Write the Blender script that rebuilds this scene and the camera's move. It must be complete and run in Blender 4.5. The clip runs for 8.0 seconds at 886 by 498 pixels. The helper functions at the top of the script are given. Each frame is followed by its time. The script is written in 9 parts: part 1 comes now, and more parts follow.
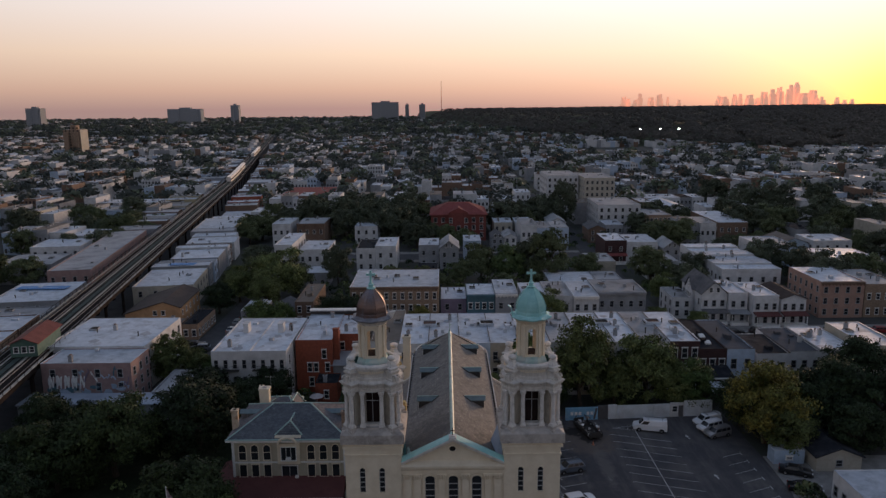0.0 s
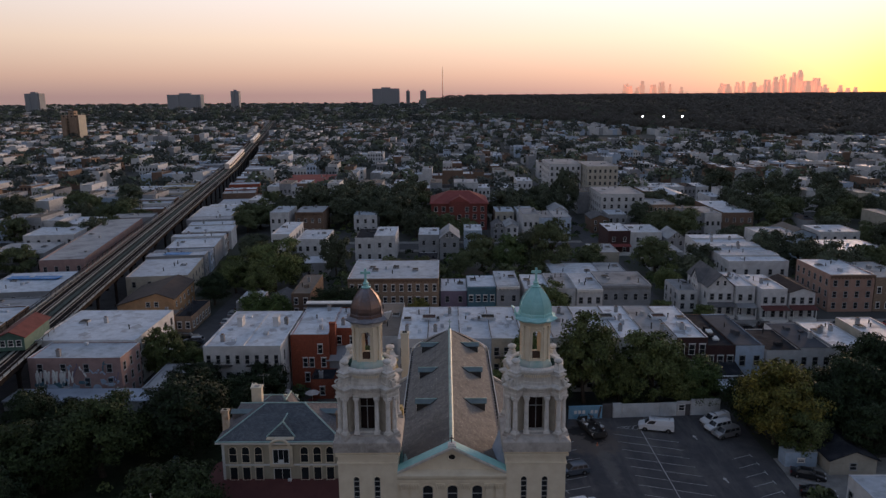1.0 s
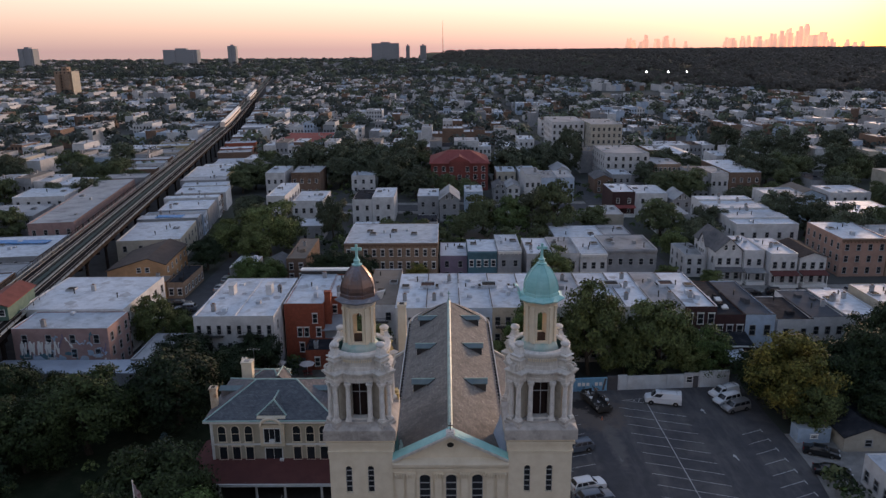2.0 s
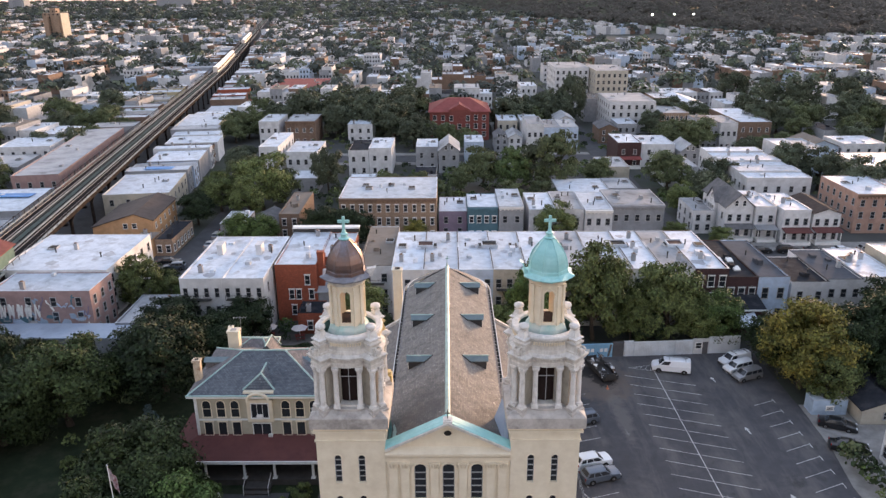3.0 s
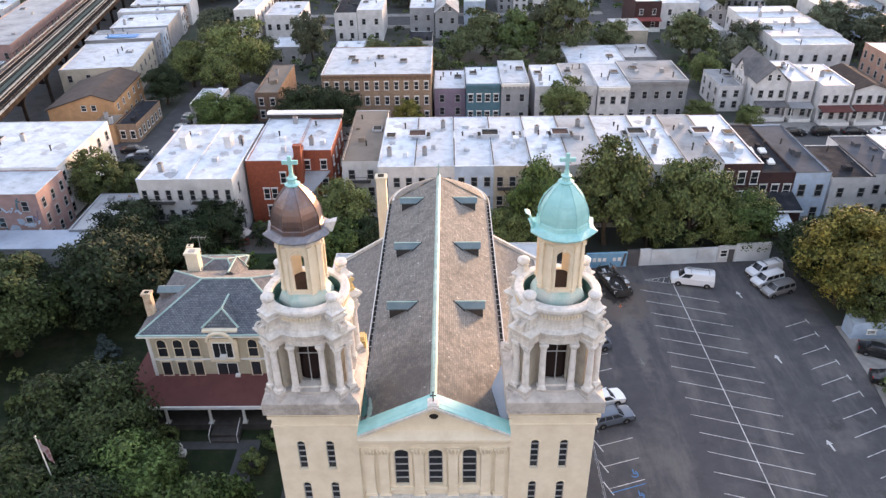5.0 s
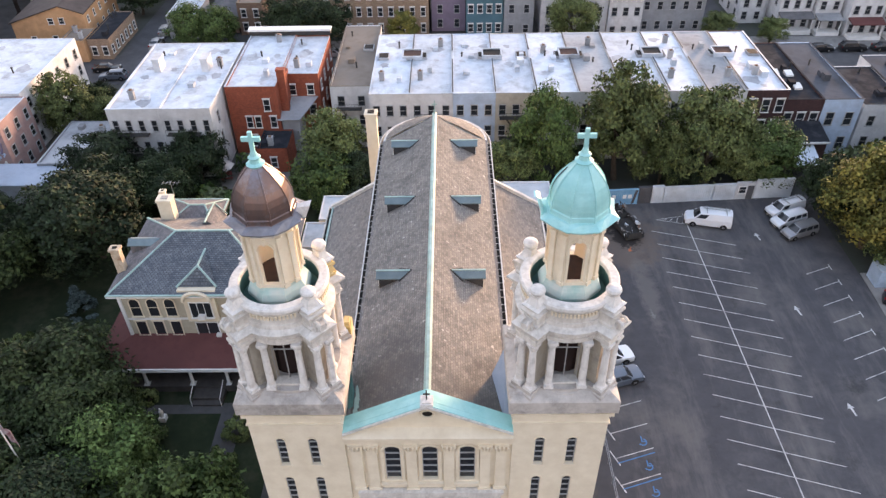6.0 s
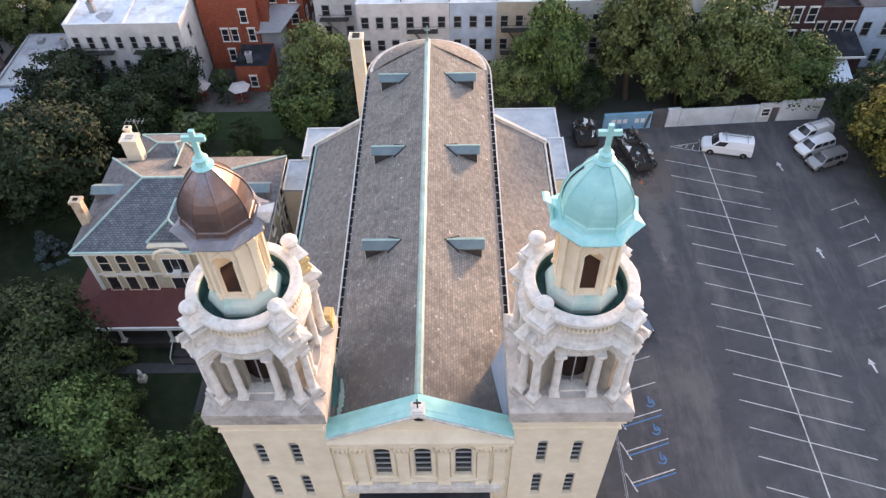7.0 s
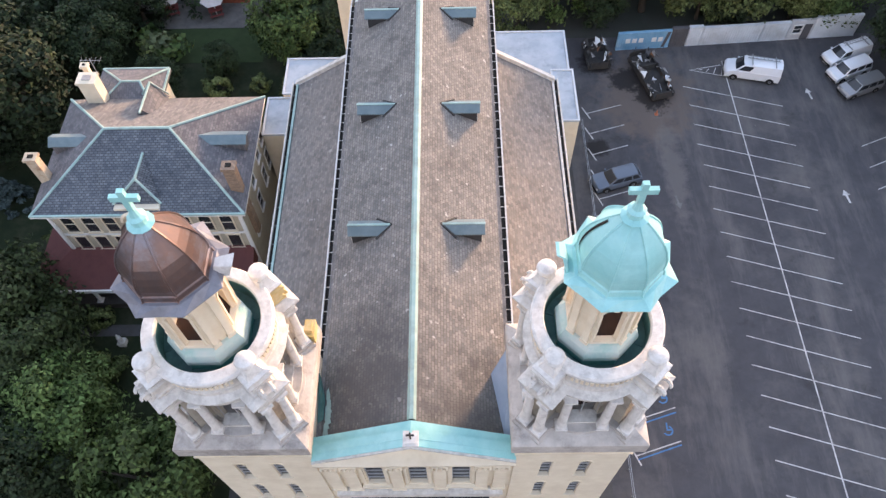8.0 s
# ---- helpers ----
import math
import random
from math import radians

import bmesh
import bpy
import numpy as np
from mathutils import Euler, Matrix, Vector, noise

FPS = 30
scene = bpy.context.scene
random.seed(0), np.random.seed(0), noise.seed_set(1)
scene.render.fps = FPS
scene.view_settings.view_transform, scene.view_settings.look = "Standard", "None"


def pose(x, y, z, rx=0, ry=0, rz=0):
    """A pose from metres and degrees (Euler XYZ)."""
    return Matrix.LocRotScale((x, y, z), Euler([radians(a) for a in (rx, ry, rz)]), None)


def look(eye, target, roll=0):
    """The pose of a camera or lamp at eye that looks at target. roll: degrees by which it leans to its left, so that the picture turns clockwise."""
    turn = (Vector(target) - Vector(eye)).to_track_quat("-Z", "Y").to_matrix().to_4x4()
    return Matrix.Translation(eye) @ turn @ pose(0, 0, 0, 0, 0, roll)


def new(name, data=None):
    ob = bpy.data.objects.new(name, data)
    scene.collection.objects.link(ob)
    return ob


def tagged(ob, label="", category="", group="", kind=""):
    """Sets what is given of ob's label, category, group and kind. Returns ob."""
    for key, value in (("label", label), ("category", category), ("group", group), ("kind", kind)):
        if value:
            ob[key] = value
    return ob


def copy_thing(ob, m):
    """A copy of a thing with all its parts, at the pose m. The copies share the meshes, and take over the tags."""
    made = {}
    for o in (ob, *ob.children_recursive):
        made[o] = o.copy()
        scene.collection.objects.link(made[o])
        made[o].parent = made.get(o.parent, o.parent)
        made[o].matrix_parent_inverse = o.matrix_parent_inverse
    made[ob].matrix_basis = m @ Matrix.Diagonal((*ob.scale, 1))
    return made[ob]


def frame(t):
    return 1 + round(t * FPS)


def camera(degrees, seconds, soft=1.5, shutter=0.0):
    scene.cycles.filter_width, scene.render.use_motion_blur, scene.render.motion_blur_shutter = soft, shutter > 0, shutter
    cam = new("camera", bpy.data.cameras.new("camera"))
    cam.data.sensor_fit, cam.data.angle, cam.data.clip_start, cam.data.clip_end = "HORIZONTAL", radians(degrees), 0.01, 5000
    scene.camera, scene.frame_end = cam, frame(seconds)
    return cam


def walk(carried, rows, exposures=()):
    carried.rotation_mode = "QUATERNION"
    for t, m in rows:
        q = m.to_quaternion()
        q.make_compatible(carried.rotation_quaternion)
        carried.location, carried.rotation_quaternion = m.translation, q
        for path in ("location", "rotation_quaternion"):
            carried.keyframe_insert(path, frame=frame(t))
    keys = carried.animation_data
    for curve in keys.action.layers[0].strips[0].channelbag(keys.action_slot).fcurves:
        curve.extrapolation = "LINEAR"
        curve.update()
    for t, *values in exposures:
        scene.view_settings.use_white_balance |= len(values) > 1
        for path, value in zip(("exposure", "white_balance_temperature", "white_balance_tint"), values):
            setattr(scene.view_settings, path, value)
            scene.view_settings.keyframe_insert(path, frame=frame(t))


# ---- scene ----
cam = camera(63.0, 8.0, soft=1.4)
PATH = [
    (0, (-0.539, -70.828, 55.149), (-0.546, -68.865, 54.765), -0.6),
    (0.5, (-0.519, -68.611, 55.161), (-0.526, -66.651, 54.765), -0.5),
    (1, (-0.431, -66.179, 55.225), (-0.44, -64.223, 54.806), -0.4),
    (1.5, (-0.269, -63.329, 55.326), (-0.28, -61.385, 54.856), -0.5),
    (3, (0.043, -53.149, 55.747), (0.031, -51.267, 55.072), -0.4),
    (3.5, (0.357, -49.348, 55.773), (0.343, -47.495, 55.021), -0.5),
    (4, (0.7, -45.405, 55.845), (0.683, -43.59, 55.004), -0.6),
    (4.5, (1.058, -41.404, 55.917), (1.038, -39.634, 54.985), -0.8),
    (6, (1.594, -28.704, 56.337), (1.571, -27.146, 55.082), -1.0),
    (6.5, (1.783, -24.353, 56.46), (1.76, -22.897, 55.089), -1.2),
    (7, (2.015, -19.993, 56.646), (1.989, -18.656, 55.158), -1.5),
    (7.5, (2.172, -15.555, 56.803), (2.144, -14.352, 55.205), -1.8),
    (8, (2.236, -10.987, 56.925), (2.209, -9.93, 55.227), -2.0),
]
EXPOSURES = [(0.0, -1.42, 6400, 10), (1.7, -1.12, 6150, 10), (2.8, 0.4, 6700, 10), (3.0, 0.54, 6900, 10), (3.5, 0.94, 7000, 10), (4.5, 0.97, 7000, 10), (6.5, 0.9, 6900, 10), (8.0, 0.92, 6600, 10)]
walk(cam, [(t, look(eye, target, roll)) for t, eye, target, roll in PATH], EXPOSURES)

# ---- dusk sky: sunset glow ahead to the right, pale pink belt all round, blue-grey overhead
SUN_AZ, SUN_EL = 32.0, 2.0          # degrees clockwise from +y, and above the horizon
SUN_DIR = Vector((math.sin(radians(SUN_AZ)) * math.cos(radians(SUN_EL)), math.cos(radians(SUN_AZ)) * math.cos(radians(SUN_EL)), math.sin(radians(SUN_EL))))
world = bpy.data.worlds.new("dusk_sky")
scene.world = world
world.use_nodes = True
wn, wl = world.node_tree.nodes, world.node_tree.links
wn.clear()
sky = wn.new("ShaderNodeTexSky")
sky.sky_type = 'NISHITA'
sky.sun_disc = False
sky.sun_elevation = radians(SUN_EL)
sky.sun_rotation = radians(SUN_AZ)
sky.altitude = 60
sky.air_density, sky.dust_density, sky.ozone_density = 1.0, 1.0, 2.0
tc = wn.new("ShaderNodeTexCoord")
nrm = wn.new("ShaderNodeVectorMath")
nrm.operation = 'NORMALIZE'
wl.new(tc.outputs["Generated"], nrm.inputs[0])
sep = wn.new("ShaderNodeSeparateXYZ")
wl.new(nrm.outputs[0], sep.inputs[0])
ramp = wn.new("ShaderNodeValToRGB")
wl.new(sep.outputs[2], ramp.inputs[0])
SKY_RAMP = [(0.0, (0.90, 0.68, 0.66)), (0.04, (1.20, 0.92, 0.84)), (0.12, (1.42, 1.20, 1.16)), (0.25, (1.26, 1.22, 1.32)), (0.5, (0.88, 1.02, 1.32)), (1.0, (0.56, 0.74, 1.16))]
while len(ramp.color_ramp.elements) < len(SKY_RAMP):
    ramp.color_ramp.elements.new(0.5)
for el_, (pos, c) in zip(ramp.color_ramp.elements, SKY_RAMP):
    el_.position, el_.color = pos, (*c, 1)
dot = wn.new("ShaderNodeVectorMath")
dot.operation = 'DOT_PRODUCT'
dot.inputs[1].default_value = SUN_DIR
wl.new(nrm.outputs[0], dot.inputs[0])
# brighter low band on the sunset side
front = wn.new("ShaderNodeValToRGB")
wl.new(sep.outputs[2], front.inputs[0])
FRONT_RAMP = [(0.0, (1.0, 0.50, 0.42)), (0.025, (2.0, 1.10, 0.68)), (0.07, (3.0, 2.12, 1.4)), (0.14, (3.1, 2.8, 2.6)), (0.3, (1.0, 1.0, 1.05)), (0.55, (0.0, 0.0, 0.0))]
while len(front.color_ramp.elements) < len(FRONT_RAMP):
    front.color_ramp.elements.new(0.5)
for el_, (pos, c) in zip(front.color_ramp.elements, FRONT_RAMP):
    el_.position, el_.color = pos, (*c, 1)
fmax = wn.new("ShaderNodeMath")
fmax.operation = 'MAXIMUM'
fmax.inputs[1].default_value = 0.0
wl.new(dot.outputs["Value"], fmax.inputs[0])
fpow = wn.new("ShaderNodeMath")
fpow.operation = 'POWER'
fpow.inputs[1].default_value = 0.5
wl.new(fmax.outputs[0], fpow.inputs[0])
fsc = wn.new("ShaderNodeVectorMath")
fsc.operation = 'SCALE'
wl.new(front.outputs[0], fsc.inputs[0])
wl.new(fpow.outputs[0], fsc.inputs["Scale"])
fad = wn.new("ShaderNodeVectorMath")
wl.new(ramp.outputs[0], fad.inputs[0])
wl.new(fsc.outputs[0], fad.inputs[1])
total = fad.outputs[0]
for power, c in ((9.0, (0.9, 0.48, 0.36)), (90.0, (2.6, 1.0, -0.2)), (600.0, (8.0, 1.8, -0.6))):
    mx0 = wn.new("ShaderNodeMath")
    mx0.operation = 'MAXIMUM'
    mx0.inputs[1].default_value = 0.0
    wl.new(dot.outputs["Value"], mx0.inputs[0])
    pw = wn.new("ShaderNodeMath")
    pw.operation = 'POWER'
    pw.inputs[1].default_value = power
    wl.new(mx0.outputs[0], pw.inputs[0])
    sc = wn.new("ShaderNodeVectorMath")
    sc.operation = 'SCALE'
    sc.inputs[0].default_value = c
    wl.new(pw.outputs[0], sc.inputs["Scale"])
    ad = wn.new("ShaderNodeVectorMath")
    wl.new(total, ad.inputs[0])
    wl.new(sc.outputs[0], ad.inputs[1])
    total = ad.outputs[0]
bg_glow, bg_sky = wn.new("ShaderNodeBackground"), wn.new("ShaderNodeBackground")
bg_glow.inputs["Strength"].default_value = 0.64
bg_sky.inputs["Strength"].default_value = 0.05
add = wn.new("ShaderNodeAddShader")
wout = wn.new("ShaderNodeOutputWorld")
wl.new(total, bg_glow.inputs[0])
wl.new(sky.outputs[0], bg_sky.inputs[0])
wl.new(bg_glow.outputs[0], add.inputs[0])
wl.new(bg_sky.outputs[0], add.inputs[1])
wl.new(add.outputs[0], wout.inputs[0])

sun = new("sun", bpy.data.lights.new("sun", 'SUN'))
sun.data.energy, sun.data.angle = 5.0, radians(9)
sun.data.color = (1.0, 0.64, 0.40)
_az, _el = radians(SUN_AZ), radians(SUN_EL + 3)
sun.matrix_world = look((0, 0, 200), Vector((0, 0, 200)) - Vector((math.sin(_az) * math.cos(_el), math.cos(_az) * math.cos(_el), math.sin(_el))))


# ---- materials
def surf(name, c1, c2, scale=1.0, rough=0.8, bump=0.0, metal=0.0, stain=None, stain_scale=0.25, stain_amt=0.5,
         isl=0.0, obj=0.0, spec=0.3, detail=6.0, stretch=(1, 1, 1)):
    """Two-tone noise at real-world size, with stains of their own at a larger scale."""
    m = bpy.data.materials.new(name)
    m.use_nodes = True
    n, l = m.node_tree.nodes, m.node_tree.links
    b = n["Principled BSDF"]
    b.inputs["Roughness"].default_value, b.inputs["Metallic"].default_value = rough, metal
    b.inputs["Specular IOR Level"].default_value = spec
    g = n.new("ShaderNodeNewGeometry")
    mp = n.new("ShaderNodeMapping")
    mp.inputs["Scale"].default_value = stretch
    l.new(g.outputs["Position"], mp.inputs["Vector"])
    t = n.new("ShaderNodeTexNoise")
    t.inputs["Scale"].default_value, t.inputs["Detail"].default_value, t.inputs["Roughness"].default_value = scale, detail, 0.65
    l.new(mp.outputs[0], t.inputs["Vector"])
    r = n.new("ShaderNodeMapRange")
    r.inputs[1].default_value, r.inputs[2].default_value = 0.32, 0.68
    l.new(t.outputs["Fac"], r.inputs[0])
    mix = n.new("ShaderNodeMix")
    mix.data_type = 'RGBA'
    mix.inputs[6].default_value, mix.inputs[7].default_value = (*c1, 1), (*c2, 1)
    l.new(r.outputs[0], mix.inputs[0])
    col = mix.outputs[2]
    if stain:
        t2 = n.new("ShaderNodeTexNoise")
        t2.inputs["Scale"].default_value, t2.inputs["Detail"].default_value, t2.inputs["Roughness"].default_value = stain_scale, 8, 0.7
        l.new(g.outputs["Position"], t2.inputs["Vector"])
        r2 = n.new("ShaderNodeMapRange")
        r2.inputs[1].default_value, r2.inputs[2].default_value, r2.inputs[4].default_value = 0.5, 0.66, stain_amt
        l.new(t2.outputs["Fac"], r2.inputs[0])
        mx = n.new("ShaderNodeMix")
        mx.data_type = 'RGBA'
        mx.inputs[7].default_value = (*stain, 1)
        l.new(r2.outputs[0], mx.inputs[0])
        l.new(col, mx.inputs[6])
        col = mx.outputs[2]
    for amt, src in ((isl, "isl"), (obj, "obj")):
        if amt:
            if src == "isl":
                o = g.outputs["Random Per Island"]
            else:
                o = n.new("ShaderNodeObjectInfo").outputs["Random"]
            hv = n.new("ShaderNodeHueSaturation")
            rr = n.new("ShaderNodeMapRange")
            rr.inputs[3].default_value, rr.inputs[4].default_value = 1 - amt, 1 + amt
            l.new(o, rr.inputs[0])
            l.new(rr.outputs[0], hv.inputs["Value"])
            l.new(col, hv.inputs["Color"])
            col = hv.outputs[0]
    l.new(col, b.inputs["Base Color"])
    if bump:
        bp = n.new("ShaderNodeBump")
        bp.inputs["Strength"].default_value, bp.inputs["Distance"].default_value = bump, 0.05
        l.new(t.outputs["Fac"], bp.inputs["Height"])
        l.new(bp.outputs[0], b.inputs["Normal"])
    return m


def coursed(name, c1, c2, cm, bw, bh, axis, mortar=0.02, rough=0.85, bump=0.6, stain=None, stain_amt=0.4, k=1.0, spots=None):
    """Courses of slates or bricks; axis says which world axes carry them: 'yx', 'xy', 'xz', 'yz', 'wall'."""
    m = surf(name, c1, c2, 1.5, rough, 0, stain=stain, stain_scale=0.35, stain_amt=stain_amt)
    n, l = m.node_tree.nodes, m.node_tree.links
    b = n["Principled BSDF"]
    col = b.inputs["Base Color"].links[0].from_socket
    g = n.new("ShaderNodeNewGeometry")
    s = n.new("ShaderNodeSeparateXYZ")
    l.new(g.outputs["Position"], s.inputs[0])
    c = n.new("ShaderNodeCombineXYZ")
    if axis == 'wall':
        ad = n.new("ShaderNodeMath")
        l.new(s.outputs[0], ad.inputs[0]), l.new(s.outputs[1], ad.inputs[1])
        l.new(ad.outputs[0], c.inputs[0]), l.new(s.outputs[2], c.inputs[1])
    else:
        ix = {'x': 0, 'y': 1, 'z': 2}
        l.new(s.outputs[ix[axis[0]]], c.inputs[0])
        ml = n.new("ShaderNodeMath")
        ml.operation = 'MULTIPLY'
        ml.inputs[1].default_value = k
        l.new(s.outputs[ix[axis[1]]], ml.inputs[0])
        l.new(ml.outputs[0], c.inputs[1])
    br = n.new("ShaderNodeTexBrick")
    br.inputs["Scale"].default_value = 1.0
    br.inputs["Brick Width"].default_value, br.inputs["Row Height"].default_value = bw, bh
    br.inputs["Mortar Size"].default_value, br.inputs["Mortar Smooth"].default_value = mortar, 0.3
    br.inputs["Color1"].default_value, br.inputs["Color2"].default_value = (1.22, 1.19, 1.16, 1), (0.74, 0.76, 0.79, 1)
    br.inputs["Mortar"].default_value = (*cm, 1)
    l.new(c.outputs[0], br.inputs["Vector"])
    mx = n.new("ShaderNodeMix")
    mx.data_type, mx.blend_type = 'RGBA', 'MULTIPLY'
    mx.inputs[0].default_value = 1.0
    l.new(col, mx.inputs[6]), l.new(br.outputs["Color"], mx.inputs[7])
    out = mx.outputs[2]
    if spots:
        v = n.new("ShaderNodeTexNoise")
        v.inputs["Scale"].default_value, v.inputs["Detail"].default_value = 1.9, 2
        l.new(g.outputs["Position"], v.inputs["Vector"])
        r = n.new("ShaderNodeMapRange")
        r.inputs[1].default_value, r.inputs[2].default_value, r.inputs[4].default_value = 0.70, 0.735, 0.8
        l.new(v.outputs["Fac"], r.inputs[0])
        m2 = n.new("ShaderNodeMix")
        m2.data_type = 'RGBA'
        m2.inputs[7].default_value = (*spots, 1)
        l.new(r.outputs[0], m2.inputs[0]), l.new(out, m2.inputs[6])
        out = m2.outputs[2]
    l.new(out, b.inputs["Base Color"])
    bp = n.new("ShaderNodeBump")
    bp.inputs["Strength"].default_value, bp.inputs["Distance"].default_value = bump, 0.03
    inv = n.new("ShaderNodeMath")
    inv.operation = 'SUBTRACT'
    inv.inputs[0].default_value = 1.0
    l.new(br.outputs["Fac"], inv.inputs[1])
    l.new(inv.outputs[0], bp.inputs["Height"])
    l.new(bp.outputs[0], b.inputs["Normal"])
    return m


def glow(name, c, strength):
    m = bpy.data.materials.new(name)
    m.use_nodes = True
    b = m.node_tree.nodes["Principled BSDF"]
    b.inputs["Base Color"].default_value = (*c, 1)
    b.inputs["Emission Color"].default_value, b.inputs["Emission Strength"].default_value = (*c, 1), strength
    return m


M = {}
M["stone"] = surf("cream_stone", (0.69, 0.60, 0.455), (0.79, 0.705, 0.555), 0.8, 0.85, 0.15, stain=(0.56, 0.47, 0.35), stain_amt=0.35)
M["palestone"] = surf("pale_stone", (0.52, 0.485, 0.44), (0.72, 0.69, 0.64), 1.6, 0.85, 0.3, stain=(0.30, 0.28, 0.26), stain_scale=1.6, stain_amt=0.42, stretch=(1.6, 1.6, 0.6))
M["whitestone"] = surf("white_stone", (0.60, 0.575, 0.54), (0.77, 0.745, 0.71), 1.8, 0.8, 0.2, stain=(0.38, 0.355, 0.33), stain_scale=2.0, stain_amt=0.5, stretch=(1.5, 1.5, 0.5))
M["slabstone"] = surf("weathered_slab_stone", (0.36, 0.33, 0.30), (0.55, 0.51, 0.47), 0.9, 0.9, 0.3, stain=(0.18, 0.165, 0.155), stain_scale=0.5, stain_amt=0.7)
M["greystone"] = surf("grey_tan_stone", (0.34, 0.305, 0.25), (0.46, 0.42, 0.35), 1.2, 0.9, 0.25, stain=(0.22, 0.20, 0.175), stain_scale=0.9, stain_amt=0.6, stretch=(1.5, 1.5, 0.5))
M["rustchim"] = surf("soot_and_rust_stone", (0.50, 0.40, 0.29), (0.60, 0.50, 0.38), 1.2, 0.9, 0.2, stain=(0.30, 0.15, 0.08), stain_scale=0.9, stain_amt=0.8)
M["lichen"] = surf("ochre_lichen_stone", (0.52, 0.36, 0.10), (0.58, 0.48, 0.30), 1.5, 0.9, 0.2)
M["verdigris"] = surf("verdigris_copper", (0.26, 0.39, 0.365), (0.38, 0.52, 0.485), 0.9, 0.55, 0.1, stain=(0.22, 0.27, 0.26), stain_scale=0.6, stain_amt=0.65, spec=0.4)
M["bright_verdigris"] = surf("bright_verdigris", (0.27, 0.57, 0.56), (0.40, 0.69, 0.67), 0.7, 0.45, 0.05, stain=(0.22, 0.46, 0.45), stain_scale=0.5, stain_amt=0.5, spec=0.4)
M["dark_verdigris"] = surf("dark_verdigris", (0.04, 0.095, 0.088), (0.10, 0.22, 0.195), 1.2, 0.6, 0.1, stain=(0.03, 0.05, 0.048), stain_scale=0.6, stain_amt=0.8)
M["copper"] = surf("brown_copper", (0.135, 0.108, 0.105), (0.22, 0.138, 0.115), 0.7, 0.34, 0.05, metal=0.6, stain=(0.24, 0.23, 0.26), stain_scale=0.45, stain_amt=0.95, stretch=(1.6, 1.6, 0.25))
M["leadgrey"] = surf("lead_grey", (0.16, 0.16, 0.18), (0.26, 0.26, 0.29), 1.2, 0.5, 0.05, metal=0.2)
M["slate_nave"] = coursed("nave_slate", (0.178, 0.168, 0.155), (0.268, 0.253, 0.232), (0.7, 0.68, 0.67), 0.30, 0.19, 'yx', 0.025, bump=0.4, k=1.15, stain=(0.125, 0.118, 0.112), stain_amt=0.6, spots=(0.46, 0.44, 0.41))
# near-black base colour stands in for the shade on the dormer cheeks
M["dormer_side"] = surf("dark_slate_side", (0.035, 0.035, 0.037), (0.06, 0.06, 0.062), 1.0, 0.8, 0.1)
M["dormer_metal"] = surf("blue_grey_dormer_metal", (0.12, 0.17, 0.19), (0.18, 0.235, 0.25), 0.9, 0.5, 0.05)
M["slate_rect"] = coursed("rectory_slate", (0.10, 0.115, 0.135), (0.16, 0.175, 0.195), (0.5, 0.5, 0.5), 0.34, 0.22, 'xy', 0.03, k=1.08, stain=(0.07, 0.075, 0.085), stain_amt=0.5)
M["slate_side"] = coursed("rectory_side_slate", (0.125, 0.122, 0.13), (0.175, 0.17, 0.178), (0.75, 0.75, 0.75), 0.34, 0.22, 'yx', 0.02, k=1.1, bump=0.3, stain=(0.10, 0.10, 0.105))
M["aisle_roof"] = coursed("aisle_roofing", (0.178, 0.166, 0.157), (0.235, 0.22, 0.207), (0.8, 0.78, 0.76), 0.34, 0.22, "yx", 0.02, bump=0.35, k=1.12, stain=(0.145, 0.132, 0.122), stain_amt=0.6, spots=(0.36, 0.34, 0.32))
M["dark"] = surf("dark_interior", (0.012, 0.011, 0.01), (0.02, 0.018, 0.016), 1, 0.8)
M["glass"] = surf("window_glass", (0.02, 0.022, 0.026), (0.035, 0.038, 0.045), 0.35, 0.12, 0, spec=0.6)
M["cont_pale"] = surf("pale_sheet_edge", (0.52, 0.55, 0.58), (0.64, 0.66, 0.68), 1.0, 0.6, 0.05)
M["trim"] = surf("white_paint", (0.68, 0.67, 0.64), (0.8, 0.79, 0.77), 1.5, 0.6, 0.05)
M["whiteroof"] = surf("silver_roof_coating", (0.42, 0.465, 0.525), (0.585, 0.63, 0.69), 0.6, 0.6, 0.1, stain=(0.22, 0.235, 0.255), stain_scale=0.4, stain_amt=0.6, obj=0.16)
M["dullcoat"] = surf("worn_roof_coating", (0.33, 0.35, 0.385), (0.47, 0.49, 0.53), 0.9, 0.7, 0.1, stain=(0.22, 0.22, 0.23), stain_scale=0.8, stain_amt=0.6, obj=0.25)
M["greyroof"] = surf("worn_grey_roof", (0.26, 0.27, 0.28), (0.42, 0.43, 0.45), 0.4, 0.8, 0.1, stain=(0.12, 0.12, 0.125), stain_scale=0.2, stain_amt=0.8, obj=0.2)
M["darkroof"] = surf("black_tar_roof", (0.020, 0.022, 0.027), (0.038, 0.040, 0.047), 0.5, 0.95, 0.1, stain=(0.09, 0.09, 0.095), stain_amt=0.4, spec=0.05)
M["tarroof"] = surf("worn_tar_roof", (0.072, 0.079, 0.094), (0.112, 0.119, 0.135), 0.5, 0.95, 0.1, stain=(0.05, 0.05, 0.053), stain_amt=0.7, spec=0.05)
M["tanroof"] = surf("tan_roofing", (0.17, 0.14, 0.115), (0.23, 0.195, 0.165), 0.5, 0.9, 0.1, stain=(0.10, 0.085, 0.075), stain_amt=0.5)
